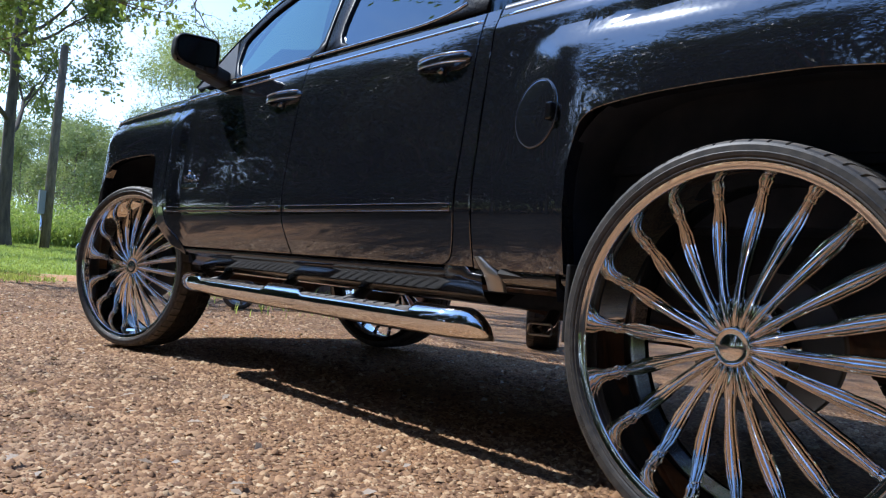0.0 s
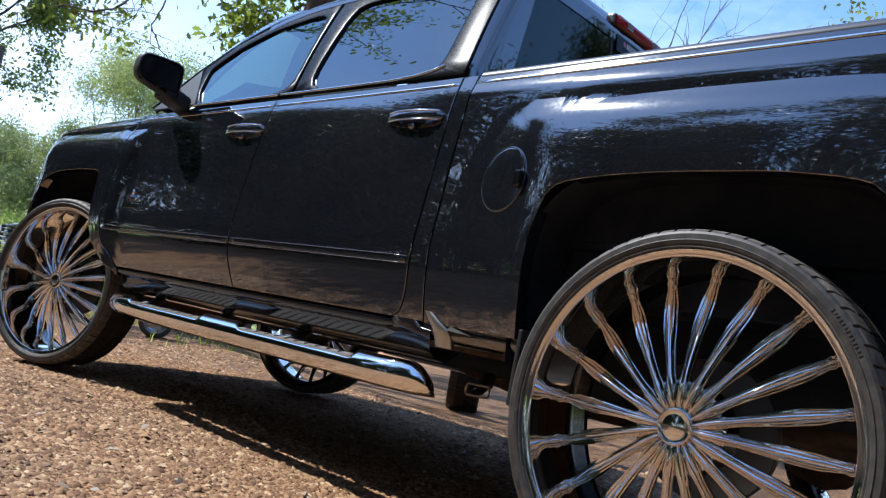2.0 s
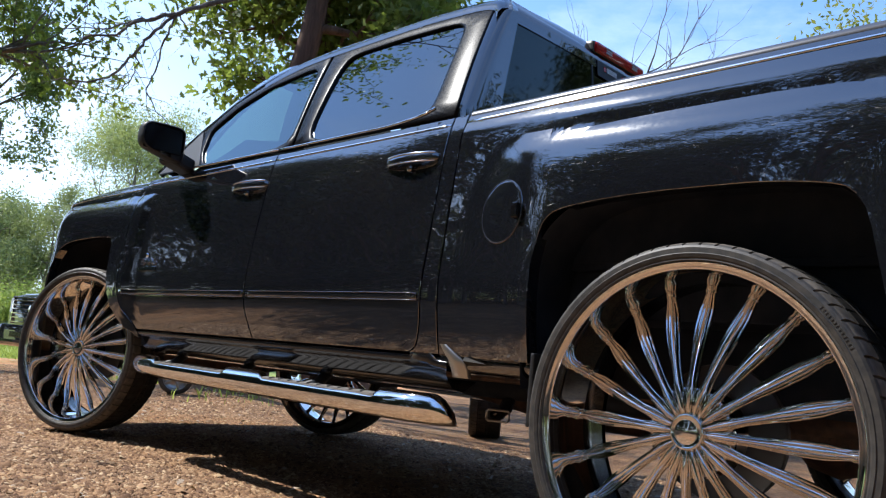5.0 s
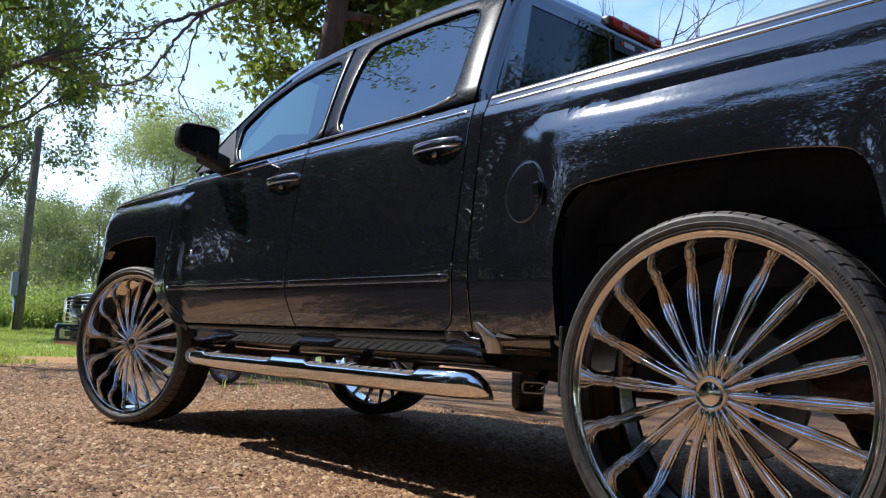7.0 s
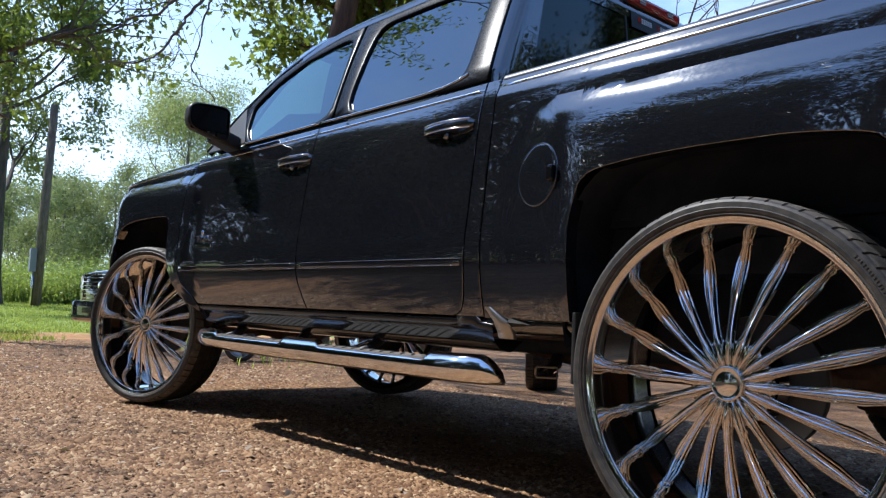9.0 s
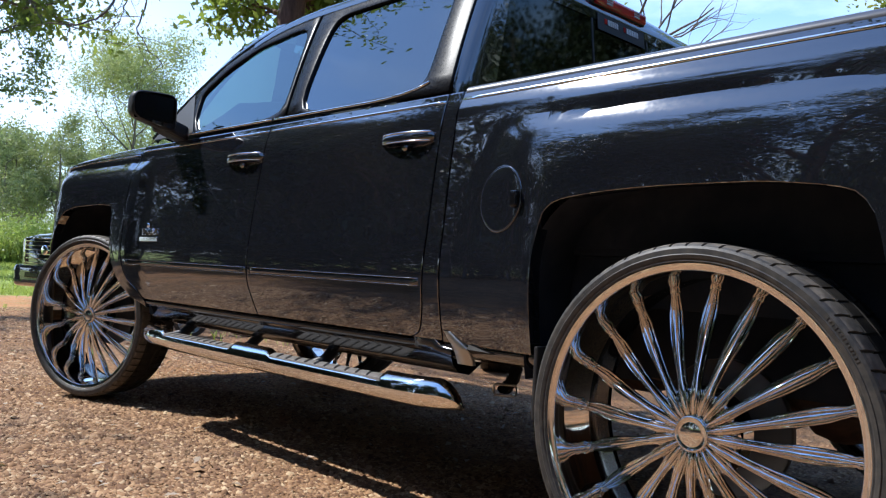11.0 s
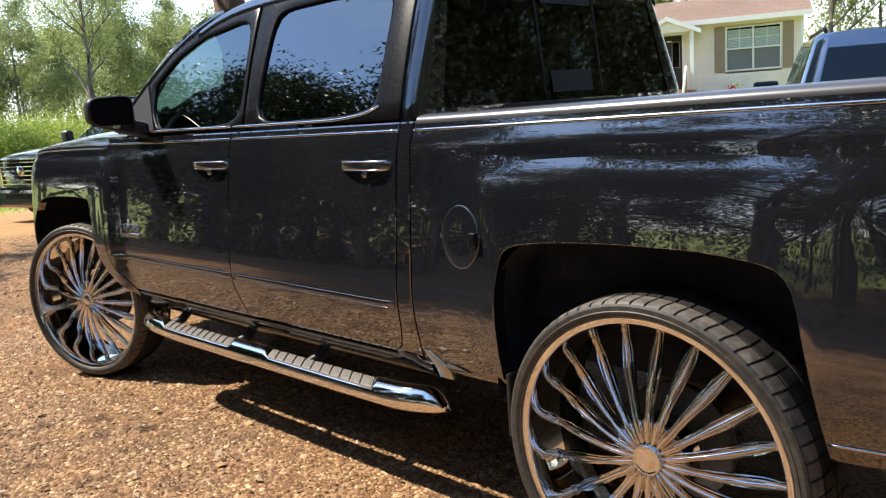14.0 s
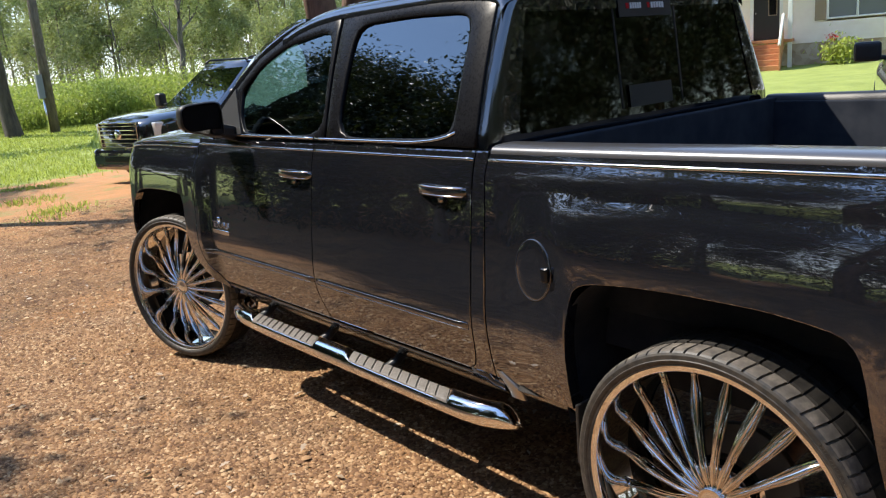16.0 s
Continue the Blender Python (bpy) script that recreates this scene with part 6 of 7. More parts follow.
def suv(name, paint_, label, length=5.14, width=2.0, height=1.88, wing=0.17):
    car = empty(name)
    L, W_ = length / 2, width / 2
    hood_l = 1.25
    st = [(-L, 0.55), (-L + 0.06, 0.9), (-L + 0.25, 0.985), (-L + 0.8, 1.0), (0, 1.0), (L - 1.3, 1.0), (L - 0.7, 0.985), (L - 0.3, 0.935), (L - 0.1, 0.82), (L, 0.64)]
    wid = pchip([p[0] for p in st], [p[1] for p in st])
    topz = pchip([-L, -L + 0.2, L - hood_l - 0.35, L - hood_l, L - 0.5, L - 0.12, L], [1.02, 1.09, 1.12, 1.16, 1.12, 1.05, 0.98])
    rows = []
    for y in [-L, -L + 0.03] + lin(-L + 0.1, L - 0.1, 40) + [L - 0.03, L]:
        w, t = W_ * wid(y), topz(y)
        half = [(w * 0.86, 0.30), (w * 0.94, 0.36), (w * 0.985, 0.55), (w, 0.78), (w * 0.985, t - 0.14), (w * 0.95, t - 0.05), (w * 0.88, t - 0.005), (w * 0.6, t + 0.03), (0, t + 0.05)]
        rows.append([(-x, y, z) for x, z in half] + [(x, y, z) for x, z in half[-2::-1]])
    v, f = grid(rows)
    m_ = len(rows[0])
    f += [tuple(range(m_)), tuple((len(rows) - 1) * m_ + k for k in range(m_))[::-1]]
    body = raw("body", v, outward(v, f, (0, 0, 0.7)), paint_, car)
    # cabin
    y0, y1, y2, y3 = -L + 0.12, -L + 0.42, L - 2.38, L - 1.32
    rows = []
    for k in lin(0, 1, 10):
        z = 1.06 + (height - 0.04 - 1.06) * k
        w = W_ * (0.95 - 0.22 * k ** 1.15)
        a, b = y0 + (y1 - y0) * k, y3 + (y2 - y3) * k
        pts = [(w * 0.82, a), (w * 0.95, a + 0.05), (w, a + 0.15)] + [(w, a + 0.15 + (b - a - 0.4) * j / 8) for j in range(1, 9)] + [(w * 0.97, b - 0.12), (w * 0.86, b)]
        rows.append([(-x, y, z) for x, y in pts] + [(x, y, z) for x, y in pts[::-1]])
    w = W_ * 0.70
    rows.append([(p[0] * 0.94, p[1] * 0.985, height) for p in rows[-1]])
    rows.append([(p[0] * 0.5, p[1] * 0.9, height + 0.03) for p in rows[-2]])
    v, f = grid([r + r[:1] for r in rows])
    raw("cabin", v, outward(v, f, (0, 0, 1.2)), paint_, car)
    def cab(k, side_, t, proud=0.006):
        z = 1.06 + (height - 0.04 - 1.06) * k
        w = W_ * (0.95 - 0.22 * k ** 1.15) + proud
        a, b = y0 + (y1 - y0) * k, y3 + (y2 - y3) * k
        return (side_ * w, a + 0.15 + (b - a - 0.4) * t, z)
    for sd in (-1, 1):
        for t0, t1 in ((0.02, 0.26), (0.29, 0.60), (0.63, 0.985)):
            rows = [[cab(k, sd, t0 + (t1 - t0) * (j / 6) + (-0.0 if t1 < 0.9 else -0.06 * (k - 0.12) * j / 6)) for j in range(7)] for k in lin(0.14, 0.86, 5)]
            v, f = grid(rows)
            raw("side_window", v, outward(v, f, (0, 0, 1.2)), M["glass_back"], car)
        mx = sd * (W_ + 0.12)
        bm = bmesh.new()
        box(bm, mx - wing, mx + wing, L - 1.73, L - 1.57, 1.17, 1.43, 0.06, 3)
        part("wing_mirror", bm, M["black_plastic"], car, smooth=False)
        bm = bmesh.new()
        box(bm, min(sd * (W_ - 0.1), mx), max(sd * (W_ - 0.1), mx), L - 1.68, L - 1.60, 1.18, 1.24, 0.02, 2)
        part("mirror_arm", bm, M["black_plastic"], car)
        v, f = tube([(sd * 0.60, -L + 0.75, height + 0.02), (sd * 0.60, -L + 0.85, height + 0.075), (sd * 0.60, L - 2.5, height + 0.075), (sd * 0.60, L - 2.4, height + 0.02)], [0.02] * 4, 8)
        raw("roof_rail", v, f, M["black_plastic"], car)
        boxpart("headlight", (min(sd * 0.60, sd * 0.90), max(sd * 0.60, sd * 0.90), L - 0.40, L - 0.13, 0.74, 1.02), M["amber"], car, "clear headlight", bev=0.04, seg=3)
        boxpart("tail_light", (min(sd * 0.80, sd * 0.95), max(sd * 0.80, sd * 0.95), -L - 0.005, -L + 0.12, 0.70, 1.02), M["red"], car, "red tail light", bev=0.02)
        boxpart("fog_light", (min(sd * 0.55, sd * 0.75), max(sd * 0.55, sd * 0.75), L - 0.12, L - 0.0, 0.40, 0.47), M["amber"], car, bev=0.015)
        for y in (-L + 1.05, L - 0.98):
            v, f = lathe([(0.27, 0.24), (0.37, 0.235), (0.40, 0.20), (0.40, 0.05), (0.375, 0.01), (0.29, 0.0), (0.285, 0.02)], 40)
            wh = raw("wheel", [(-p[0], p[1], p[2]) for p in v], f, M["rubber"], car)
            wh.matrix_basis = pose(sd * (W_ - 0.26), y, 0.40, 0, 0, 0 if sd < 0 else 180)
            wh.matrix_basis = wh.matrix_basis @ pose(0, 0, 0)
            v, f = lathe([(0.0, 0.232), (0.06, 0.236), (0.07, 0.22), (0.25, 0.215), (0.275, 0.245), (0.288, 0.242), (0.29, 0.22)], 30)
            v = [(-p[0], p[1], p[2]) for p in v]
            raw("rim", v, f, M["steel"], wh)
            v, f = lathe([(0.40, 0.02), (0.46, 0.245), (0.455, 0.255), (0.40, 0.256)], 40)
            raw("wheel_arch", [(-p[0], p[1], p[2]) for p in v], f, M["dark"], wh)
    def screen(y_at, w_at, k0, k1, yy):
        rows = []
        for k in lin(k0, k1, 5):
            z = 1.06 + (height - 0.04 - 1.06) * k
            w = W_ * (0.95 - 0.22 * k ** 1.15) * w_at
            rows.append([(w * x, yy(k) + y_at * (1 - 0.0 * x), z) for x in lin(-1, 1, 8)])
        return grid(rows)
    v, f = screen(0.012, 0.83, 0.13, 0.93, lambda k: y3 + (y2 - y3) * k)
    raw("windscreen", v, outward(v, f, (0, 0, 1.2)), M["glass_dark"], car, "windscreen reflecting the sky")
    v, f = screen(-0.012, 0.80, 0.12, 0.86, lambda k: y0 + (y1 - y0) * k)
    raw("rear_window", v, outward(v, f, (0, 0, 1.2)), M["glass_back"], car, "dark rear window")
    v, f = tube([(0.5, -L + 0.6, height + 0.02), (0.5, -L + 0.56, height + 0.16)], [0.012, 0.004], 6)
    raw("antenna", v, f, M["black_plastic"], car)
    # grille
    boxpart("grille", (-0.56, 0.56, L - 0.12, L - 0.005, 0.60, 1.04), M["gloss_black"], car, "dark grille", bev=0.03)
    for z in (0.63, 0.70, 0.77, 0.84, 0.91, 0.98, 1.03):
        boxpart("grille_bar", (-0.55, 0.55, L - 0.02, L + 0.012, z - 0.009, z + 0.009), M["chrome"], car, bev=0.004)
    for x in (-0.56, 0.56):
        boxpart("grille_edge", (x - 0.015, x + 0.015, L - 0.03, L + 0.015, 0.60, 1.04), M["chrome"], car, bev=0.005)
    v, f = lathe([(0.0, 0.0), (0.07, 0.0), (0.085, 0.012), (0.085, 0.03)], 20)
    em = raw("emblem", [(p[1], L + 0.03 - p[0], 0.84 + p[2]) for p in v], f, M["chrome"], car)
    boxpart("front_bumper", (-0.90, 0.90, L - 0.20, L + 0.03, 0.23, 0.60), paint_, car, bev=0.11, seg=4)
    boxpart("bumper_intake", (-0.5, 0.5, L - 0.1, L + 0.036, 0.38, 0.47), M["gloss_black"], car, bev=0.01)
    boxpart("rear_bumper", (-0.92, 0.92, -L - 0.05, -L + 0.16, 0.40, 0.68), paint_, car, bev=0.05, seg=3)
    tagged(car, label, "car")
    return car


esc = suv("suv", M["escpaint"], "glossy dark SUV with a chrome barred grille parked by the lawn", wing=0.10)
esc.matrix_basis = pose(4.70, 14.20, gz(3.6, 14.0) + 0.03, 0, 0, 102.5)
esc.scale = (1.06, 1.06, 1.06)
suv2 = suv("suv", M["silver"], "silver-blue SUV with dark windows parked beside the truck")
suv2.matrix_basis = pose(8.46, 2.33, gz(8.46, 2.33), 0, 0, -66)

# loose wheels seen beneath the truck
tw = empty("spare_tyre", (2.40, 3.60, gz(2.40, 3.60)))
spare_me = tyre_me.copy()
spare_me.materials[1] = M["rubber"]
o = new("tyre", spare_me)
o.parent = tw
o.matrix_basis = pose(-0.12, 0, 0.38, 0, 0, 0) @ Matrix.Diagonal((1.05, 0.85, 0.85, 1))
tw.rotation_euler = (0, 0, radians(-50))
tagged(tw, "black rubber tyre standing on the dirt", "tyre")

# a small wheel leaning by the mound
sw = empty("road_wheel", (1.15, 6.61, gz(1.15, 6.61)))
sw.scale = (0.52, 0.52, 0.52)
v, f = lathe([(0.24, 0.10), (0.30, 0.105), (0.325, 0.08), (0.325, -0.08), (0.30, -0.105), (0.24, -0.10)], 40)
sw_t = raw("tyre", [(p[0], p[1], p[2] + 0.325) for p in v], f, M["rubber"], sw)
v, f = lathe([(0.0, 0.075), (0.045, 0.08), (0.05, 0.06), (0.06, 0.02), (0.225, 0.02), (0.235, 0.09), (0.25, 0.095), (0.25, 0.0)], 40)
raw("rim", [(p[0], p[1], p[2] + 0.325) for p in v], f, M["dull_metal"], sw, "bright steel rim")
for k in range(5):
    a = 2 * math.pi * k / 5
    v, f = tube([(0.055, 0.04 * math.cos(a), 0.325 + 0.04 * math.sin(a)), (0.075, 0.235 * math.cos(a), 0.325 + 0.235 * math.sin(a))], [0.028, 0.022], 8)
    raw("spoke", v, f, M["dull_metal"], sw)
sw.rotation_euler = (0, 0, radians(-118))
tagged(sw, "small wheel with a bright five-spoke rim on the dirt", "wheel")


# ---- house ----
M["siding"] = mat("cream_vinyl_siding", (0.78, 0.70, 0.56), 0.55)
t = tex(M["siding"], "Noise", 2.0, 5)
setin(M["siding"], "Base Color", ramp(M["siding"], t.outputs[0], [(0.3, (0.80, 0.70, 0.60)), (0.7, (0.87, 0.78, 0.68))]))
M["white"] = mat("white_trim", (0.78, 0.77, 0.74), 0.45)
M["shutter"] = mat("tan_shutter", (0.30, 0.22, 0.15), 0.6)
M["black_door"] = mat("black_door", (0.02, 0.02, 0.022), 0.35)
M["deck"] = mat("orange_stained_wood", (0.48, 0.22, 0.09), 0.65)
t = tex(M["deck"], "Noise", 6, 6, stretch=(1, 1, 6))
setin(M["deck"], "Base Color", ramp(M["deck"], t.outputs[0], [(0.3, (0.36, 0.15, 0.06)), (0.7, (0.55, 0.27, 0.12))]))
M["shingle"] = mat("brown_shingles", (0.30, 0.21, 0.16), 0.85)
t = tex(M["shingle"], "Noise", 12, 5)
setin(M["shingle"], "Base Color", ramp(M["shingle"], t.outputs[0], [(0.3, (0.33, 0.22, 0.165)), (0.7, (0.50, 0.36, 0.28))]))
M["skirt"] = mat("stone_skirting", (0.36, 0.27, 0.2), 0.8)
t = tex(M["skirt"], "Voronoi", 5)
setin(M["skirt"], "Base Color", ramp(M["skirt"], t.outputs["Color"], [(0.2, (0.36, 0.26, 0.19)), (0.8, (0.52, 0.43, 0.34))]))
M["blind"] = mat("window_blind", (0.40, 0.47, 0.44), 0.6)
M["screen"] = mat("grey_insect_screen", (0.16, 0.165, 0.165), 0.7)
hx, hy = polar(61.9, 32.5)
house = empty("house", (hx, hy, 0.37), -67)
tagged(house, "cream-sided single-storey house with white trim and wooden steps", "house")
FL = 0.93         # floor over the ground
TOPW = FL + 2.42
X0, X1 = -9.0, 4.55
verts, faces = [], []
ncourse = int((TOPW - FL + 0.22) / 0.115)
holes = [(-0.49, 0.49, FL - 0.02, FL + 2.08), (1.99, 3.91, FL + 0.56, FL + 2.14)]


def clapboard(x0, x1, z0, z1):
    b = len(verts)
    verts.extend([(x0, 0.0, z1), (x1, 0.0, z1), (x1, -0.022, z0), (x0, -0.022, z0), (x0, 0.0, z0), (x1, 0.0, z0)])
    faces.extend([(b, b + 3, b + 2, b + 1), (b + 3, b + 4, b + 5, b + 2)])


for c in range(ncourse + 1):
    z0 = FL - 0.22 + c * 0.115
    z1 = min(z0 + 0.115, TOPW)
    xs_ = [(X0, X1)]
    for a, b, c0, c1 in holes:
        if z1 > c0 and z0 < c1:
            xs_ = [q for p in xs_ for q in ((p[0], min(p[1], a)), (max(p[0], b), p[1])) if q[1] - q[0] > 0.02]
    for a, b in xs_:
        clapboard(a, b, z0, z1)
raw("siding", verts, faces, M["siding"], house, "cream lapped siding", smooth=False)
bm = bmesh.new()
box(bm, X0, X1 - 0.01, 0.25, 6.5, FL - 0.21, TOPW)
part("house_core", bm, M["siding"], house)
boxpart("foundation", (X0, X1, 0.02, 6.4, -0.5, FL - 0.215), M["skirt"], house, "brown stone skirting", bev=0.0)
boxpart("corner_trim", (X1 - 0.02, X1 + 0.09, -0.035, 0.1, FL - 0.12, TOPW), M["white"], house, bev=0.004)
# roof
bm = bmesh.new()
for q in ((X0 - 0.3, X1 + 0.35),):
    vs_ = [bm.verts.new(p) for p in ((q[0], -0.42, TOPW - 0.0), (q[1], -0.42, TOPW - 0.0), (q[1], 3.2, TOPW + 1.15), (q[0], 3.2, TOPW + 1.15), (q[0], 6.9, TOPW), (q[1], 6.9, TOPW))]
    bm.faces.new(vs_[:4])
    bm.faces.new((vs_[3], vs_[2], vs_[5], vs_[4]))
r_ = bmesh.ops.solidify(bm, geom=bm.faces[:], thickness=-0.09)
roof_ = part("roof", bm, M["shingle"], house, "brown shingled roof")
boxpart("fascia", (X0 - 0.3, X1 + 0.35, -0.46, -0.43, TOPW - 0.12, TOPW + 0.06), M["white"], house, bev=0.004)
boxpart("soffit", (X0 - 0.3, X1 + 0.3, -0.43, 0.02, TOPW - 0.03, TOPW - 0.01), M["white"], house, bev=0.0)
# front door
fdr = boxpart("front_door", (-0.44, 0.44, 0.03, 0.08, FL, FL + 2.03), M["black_door"], house, "black front door with an oval light", bev=0.006)
boxpart("door_light", (0.08, 0.34, 0.01, 0.035, FL + 0.85, FL + 1.78), M["gloss_black"], fdr, bev=0.01)
for a, b, c0, c1 in ((0.06, 0.085, 0.83, 1.80), (0.335, 0.36, 0.83, 1.80), (0.06, 0.36, 0.83, 0.855), (0.06, 0.36, 1.775, 1.80)):
    boxpart("light_frame", (a, b, 0.0, 0.03, FL + c0, FL + c1), M["shutter"], fdr, bev=0.003)
boxpart("knocker", (-0.12, 0.06, 0.01, 0.03, FL + 1.80, FL + 1.85), M["white"], fdr, bev=0.004)
v, f = lathe([(0, -0.07), (0.03, -0.06), (0.03, -0.03), (0.015, 0.0)], 12)
raw("door_knob", [(p[1] + 0.36 - 0.72, p[0] + 0.03, p[2] + FL + 0.95) for p in v], f, M["steel"], fdr)
for a, b, c0, c1 in ((-0.55, -0.44, 0.0, 2.13), (0.44, 0.55, 0.0, 2.13), (-0.44, 0.44, 2.035, 2.13)):
    boxpart("door_frame", (a, b, -0.03, 0.1, FL + c0, FL + c1), M["white"], house, bev=0.004)
# double window with blinds and shutters
for wx in (2.05, 2.99):
    w0, w1, z0, z1 = wx, wx + 0.86, FL + 0.60, FL + 2.10
    wf = bmesh.new()
    for a, b, c0, c1 in ((w0 - 0.06, w0, z0 - 0.06, z1 + 0.06), (w1, w1 + 0.06, z0 - 0.06, z1 + 0.06), (w0, w1, z0 - 0.06, z0), (w0, w1, z1, z1 + 0.06), (w0, w1, (z0 + z1) / 2 - 0.025, (z0 + z1) / 2 + 0.025)):
        box(wf, a, b, -0.05, 0.06, c0, c1, 0.006, 1)
    wo = part("window", wf, M["white"], house, "white double-hung window")
    pn = boxpart("pane", (w0, w1, 0.035, 0.04, z0, z1), M["glass_dark"], wo, bev=0.0)
    for i in range(13):
        zz_ = (z0 + z1) / 2 + 0.01 + i * 0.052
        boxpart("blind_slat", (w0 + 0.01, w1 - 0.01, 0.022, 0.032, zz_, zz_ + 0.046), M["blind"], wo, bev=0.0)
    boxpart("window_screen", (w0 + 0.01, w1 - 0.01, 0.020, 0.024, z0, (z0 + z1) / 2 - 0.02), M["screen"], wo, "grey insect screen", bev=0.0)
    for zg in (0.75,):
        boxpart("muntin", ((w0 + w1) / 2 - 0.008, (w0 + w1) / 2 + 0.008, 0.005, 0.03, (z0 + z1) / 2, z1), M["white"], wo, bev=0.0)
        boxpart("muntin", (w0, w1, 0.005, 0.03, z0 + (z1 - z0) * 0.75 - 0.008, z0 + (z1 - z0) * 0.75 + 0.008), M["white"], wo, bev=0.0)
for x in (1.60, 3.95):
    sh_ = bmesh.new()
    box(sh_, x, x + 0.36, -0.05, -0.02, FL + 0.52, FL + 2.18, 0.005, 1)
    so = part("shutter", sh_, M["shutter"], house, "tan panelled shutter")
    for c0, c1 in ((0.60, 1.30), (1.40, 2.10)):
        boxpart("shutter_panel", (x + 0.06, x + 0.30, -0.062, -0.045, FL + c0, FL + c1), M["shutter"], so, bev=0.01)
# porch roof, posts, steps
bm = bmesh.new()
pz, pk = FL + 2.10, FL + 2.58
vs_ = [bm.verts.new(p) for p in ((-1.15, -1.0, pz), (0.0, -1.0, pk), (1.15, -1.0, pz), (-1.15, 0.2, pz), (0.0, 0.8, pk), (1.15, 0.2, pz))]
bm.faces.new((vs_[0], vs_[1], vs_[4], vs_[3]))
bm.faces.new((vs_[1], vs_[2], vs_[5], vs_[4]))
bmesh.ops.solidify(bm, geom=bm.faces[:], thickness=0.1)
part("porch_roof", bm, M["shingle"], house, "gabled porch roof")
for sx in (-1, 1):
    bm = bmesh.new()
    vs_ = [bm.verts.new(p) for y in (-1.06, -1.00) for p in ((sx * 1.2, y, pz - 0.12), (0, y, pk - 0.08), (0, y, pk + 0.08), (sx * 1.2, y, pz + 0.04))]
    for q in ((0, 1, 2, 3), (4, 5, 6, 7), (0, 1, 5, 4), (2, 3, 7, 6), (3, 0, 4, 7)):
        bm.faces.new([vs_[k] for k in q])
    part("barge_board", bm, M["white"], house)
    boxpart("porch_post", (sx * 0.86 - 0.07, sx * 0.86 + 0.07, -0.95, -0.81, -0.1, pz), M["white"], house, "white square porch post", bev=0.01)
bm = bmesh.new()
vs_ = [bm.verts.new(p) for p in ((-1.05, -0.95, pz - 0.02), (1.05, -0.95, pz - 0.02), (0, -0.95, pk - 0.06))]
bm.faces.new(vs_)
part("gable_panel", bm, M["siding"], house)
boxpart("porch_floor", (-0.95, 0.95, -1.0, 0.0, FL - 0.12, FL - 0.02), M["deck"], house, "orange wooden porch floor", bev=0.006)
for i in range(5):
    z = FL - 0.12 - 0.185 * (i + 1)
    boxpart("step", (-0.62, 0.62, -1.0 - 0.28 * (i + 1), -0.98 - 0.28 * i, z - 0.04, z), M["deck"], house, "orange wooden step", bev=0.006)
    boxpart("riser", (-0.60, 0.60, -1.0 - 0.28 * i, -0.98 - 0.28 * i, z - 0.02, z + 0.15), M["deck"], house, bev=0.0)
for sx in (-0.64, 0.64):
    for i in range(8):
        k = i / 7
        y, z = -0.97 - 1.36 * k, FL - 0.10 - 0.90 * k
        boxpart("rail_board", (sx - 0.02, sx + 0.02, y - 0.092, y + 0.092, z - 0.1, z + 0.86), M["deck"], house, bev=0.004)
sx = 0.64
bm = bmesh.new()
vs_ = [bm.verts.new(p) for x in (sx - 0.03, sx + 0.03) for p in ((x, -0.93, FL + 0.0), (x, -0.93, FL - 0.22), (x, -2.4, FL - 1.18), (x, -2.4, FL - 0.96))]
for q in ((0, 1, 2, 3), (4, 5, 6, 7), (0, 3, 7, 4), (0, 1, 5, 4), (2, 3, 7, 6)):
    bm.faces.new([vs_[k] for k in q])
part("stringer", bm, M["deck"], house, "orange wooden stair stringer")
v, f = tube([(sx, -0.88, FL + 0.84), (sx, -2.42, FL - 0.18)], [0.05, 0.05], 4)
raw("hand_rail", v, f, M["white"], house)
# flowering shrub by the wall
shrub = empty("shrub")
rs = np.random.default_rng(77)
c = rs.normal(size=(900, 3)) * np.array([0.32, 0.22, 0.22]) + np.array([0, 0, 0.42])
link("leaves", leaf_mesh("leaves", c, 0.16, rs), M["grass_blade"], shrub)
v, f = tube([(-0.25, 0, 0), (-0.3, 0, 0.9)], [0.012, 0.008], 6)
raw("flower_stalk", v, f, M["bark_grey"], shrub)
c = rs.normal(size=(40, 3)) * 0.07 + np.array([-0.3, 0, 0.95])
link("blossom", leaf_mesh("blossom", c, 0.10, rs), mat("red_petal", (0.5, 0.03, 0.03), 0.5), shrub, "red blossom")
hm = house.matrix_basis
p = hm @ Vector((2.5, -0.9, 0))
shrub.matrix_basis = pose(p.x, p.y, gz(p.x, p.y), 0, 0, -67)
tagged(shrub, "leafy green shrub with a red flower by the house wall", "shrub")

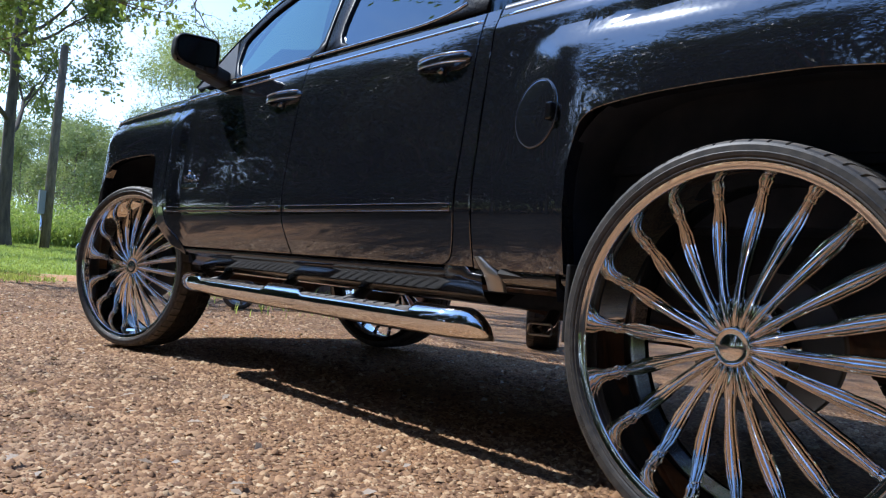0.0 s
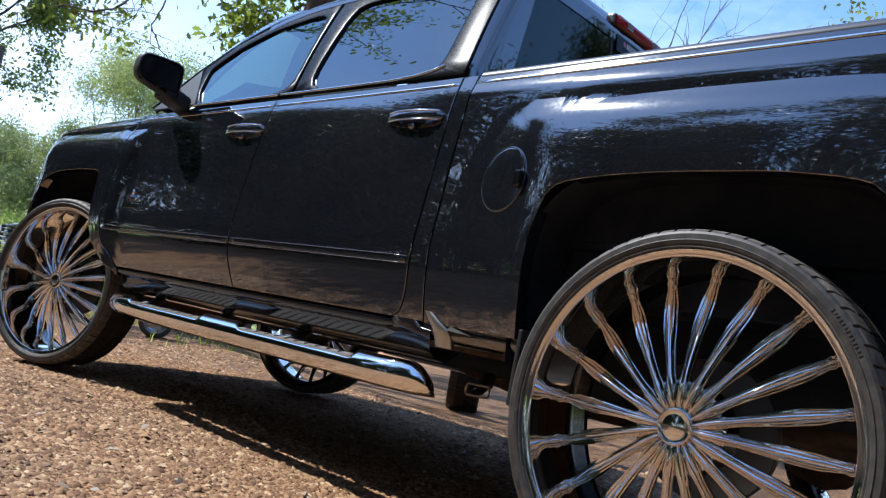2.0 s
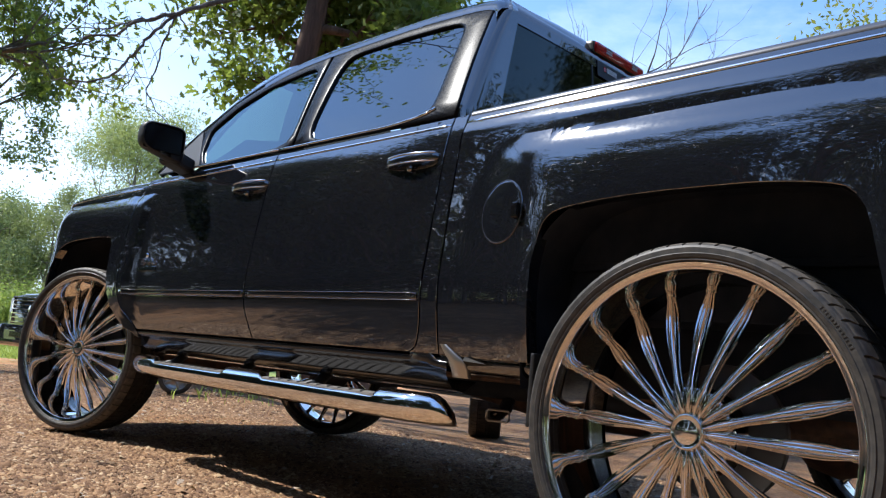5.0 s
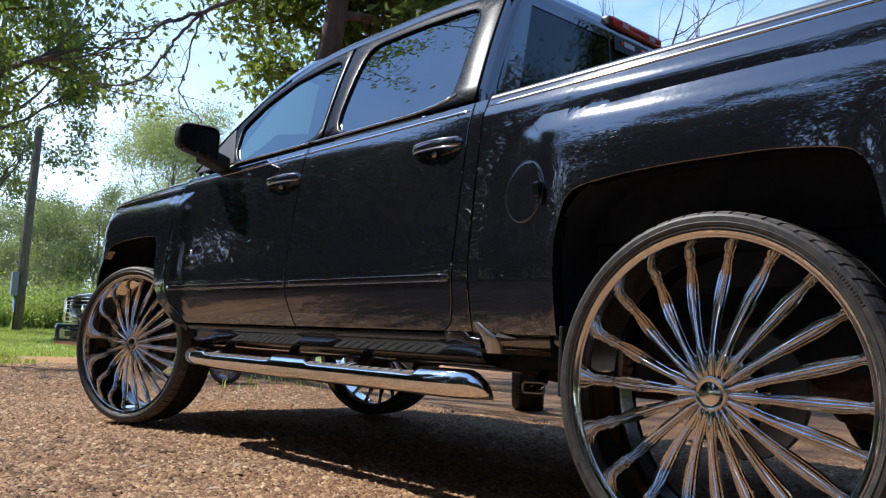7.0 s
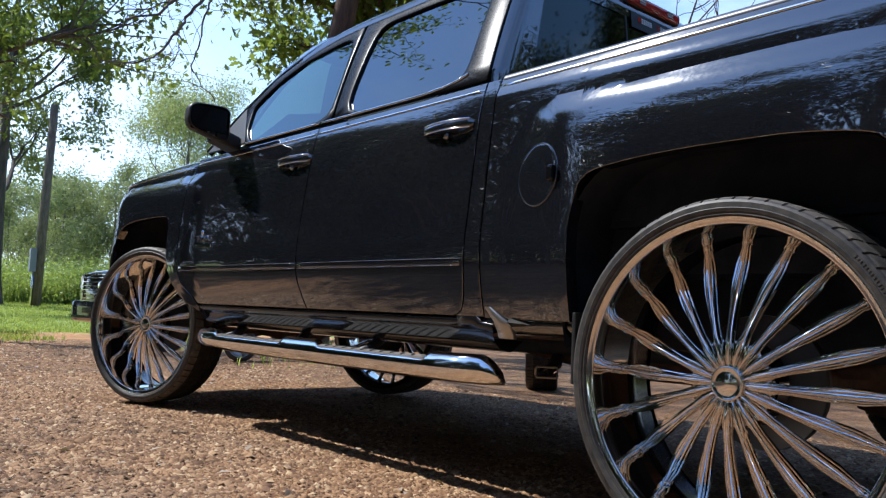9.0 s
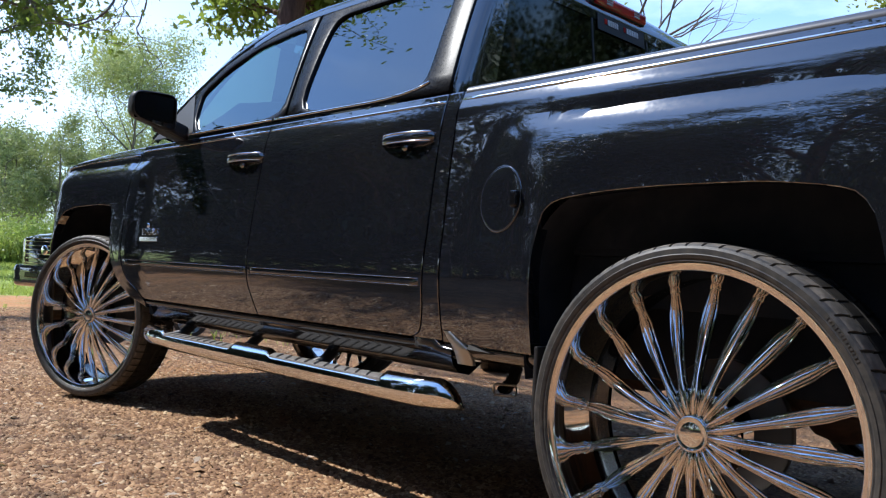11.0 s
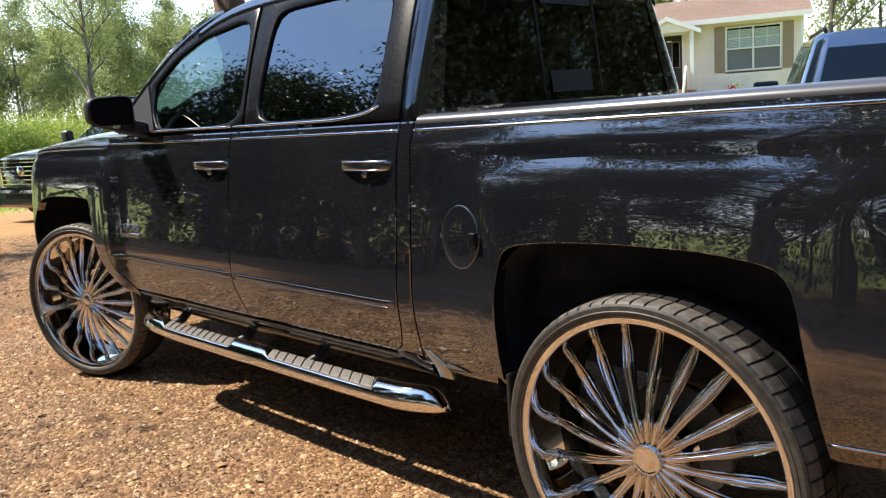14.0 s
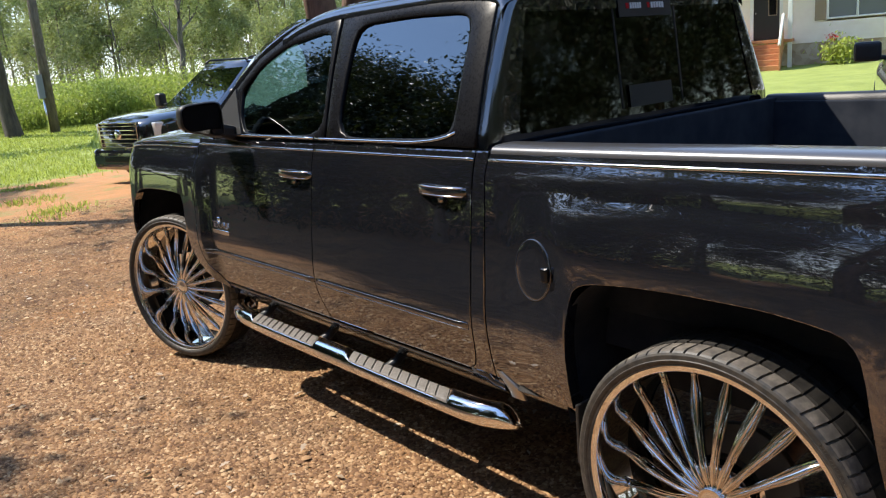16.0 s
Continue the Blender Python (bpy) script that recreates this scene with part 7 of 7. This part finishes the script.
# ---- gravel and litter ----
def pebbles(name, n, x0, x1, y0, y1, s0, s1, seed, label):
    """Flat broken stones lying on the clay, in one mesh."""
    rng = np.random.default_rng(seed)
    tmpl = np.array([(1, 0, 0), (0.3, 0.9, 0.25), (-0.8, 0.55, 0.1), (-0.75, -0.6, 0.35), (0.35, -0.95, 0.05), (0.35, 0.2, 0.75)])
    tri = np.array([(0, 1, 5), (1, 2, 5), (2, 3, 5), (3, 4, 5), (4, 0, 5)])
    x, y = rng.uniform(x0, x1, n), rng.uniform(y0, y1, n)
    # bare patches of clay between drifts of stones
    kept = np.array([noise.noise((a * 1.3, b * 1.3, 2.0)) + 0.5 * noise.noise((a * 4, b * 4, 7.0)) > rng.uniform(-0.95, 0.05) for a, b in zip(x, y)])
    x, y = x[kept], y[kept]
    n = len(x)
    z = np.array([gz(a, b) for a, b in zip(x, y)])
    s = s0 + (s1 - s0) * rng.uniform(0, 1, n) ** 2.4
    a = rng.uniform(0, 2 * math.pi, n)
    T = np.repeat(tmpl[None], n, 0) * rng.uniform(0.55, 1.25, (n, 6, 3))
    T[:, :, 2] *= rng.uniform(0.5, 1.25, n)[:, None]
    ca, sa = np.cos(a)[:, None], np.sin(a)[:, None]
    P = np.empty_like(T)
    P[:, :, 0] = (T[:, :, 0] * ca - T[:, :, 1] * sa) * s[:, None] + x[:, None]
    P[:, :, 1] = (T[:, :, 0] * sa + T[:, :, 1] * ca) * s[:, None] + y[:, None]
    P[:, :, 2] = T[:, :, 2] * s[:, None] + z[:, None] - 0.1 * s[:, None] + rng.normal(size=n)[:, None] * 0.1 * s[:, None]
    F = (tri[None] + (np.arange(n) * 6)[:, None, None]).reshape(-1)
    me = bpy.data.meshes.new(name)
    me.vertices.add(n * 6)
    me.vertices.foreach_set("co", P.reshape(-1))
    me.loops.add(len(F))
    me.loops.foreach_set("vertex_index", F.astype(np.int32))
    me.polygons.add(len(F) // 3)
    me.polygons.foreach_set("loop_start", np.arange(0, len(F), 3, dtype=np.int32))
    me.update(calc_edges=True)
    return tagged(link(name, me, M["stone"], None), label, "gravel", kind="stuff")


pebbles("gravel", 150000, -2.6, -0.2, 0.3, 5.2, 0.004, 0.016, 1, "loose brown gravel on the clay drive")
pebbles("gravel", 24000, -0.2, 1.8, 0.3, 5.2, 0.004, 0.014, 4, "loose brown gravel under the truck")
pebbles("gravel", 42000, -2.2, 4.5, 5.2, 11.5, 0.006, 0.022, 2, "loose brown gravel further along the drive")
pebbles("gravel", 9000, -2.6, 1.8, 0.3, 6.0, 0.012, 0.026, 3, "larger broken stones on the clay drive")
rng = np.random.default_rng(31)
leaf_bm = leaf_mesh("dead_leaf", np.zeros((1, 3)), 0.09, rng, LOBED, 0.0, 0.9)
for i, (x, y) in enumerate(((-1.09, 2.77), (-1.22, 1.95), (-0.86, 2.55), (-1.9, 2.4), (-1.6, 4.2), (-1.2, 5.6), (-1.75, 3.1), (-0.9, 6.1), (-1.45, 1.6), (-2.1, 1.3), (-1.55, 2.1), (-1.3, 3.5), (-2.0, 3.7), (-1.15, 1.1), (-1.7, 0.9), (-0.5, 6.9))):
    o = new("fallen_leaf", leaf_bm)
    if i == 0:
        leaf_bm.materials.append(M["deadleaf"])
    o.matrix_basis = pose(x, y, gz(x, y) + 0.022, rng.uniform(-15, 15), rng.uniform(-15, 15), rng.uniform(0, 360))
    tagged(o, "dry curled oak leaf lying on the gravel", "leaf", "fallen leaves")
# scraps of dry leaf trodden into the drive
rngl = np.random.default_rng(55)
scraps = np.array([(x, y, gz(x, y) + 0.012) for x, y in zip(rngl.uniform(-2.4, 1.2, 330), rngl.uniform(0.4, 8.0, 330))])
tagged(link("leaf_litter", leaf_mesh("leaf_litter", scraps, 0.045, rngl, SIMPLE, 0.0, 0.85), M["deadleaf"], None), "scraps of dry leaf trodden into the drive", "leaf litter", kind="stuff")
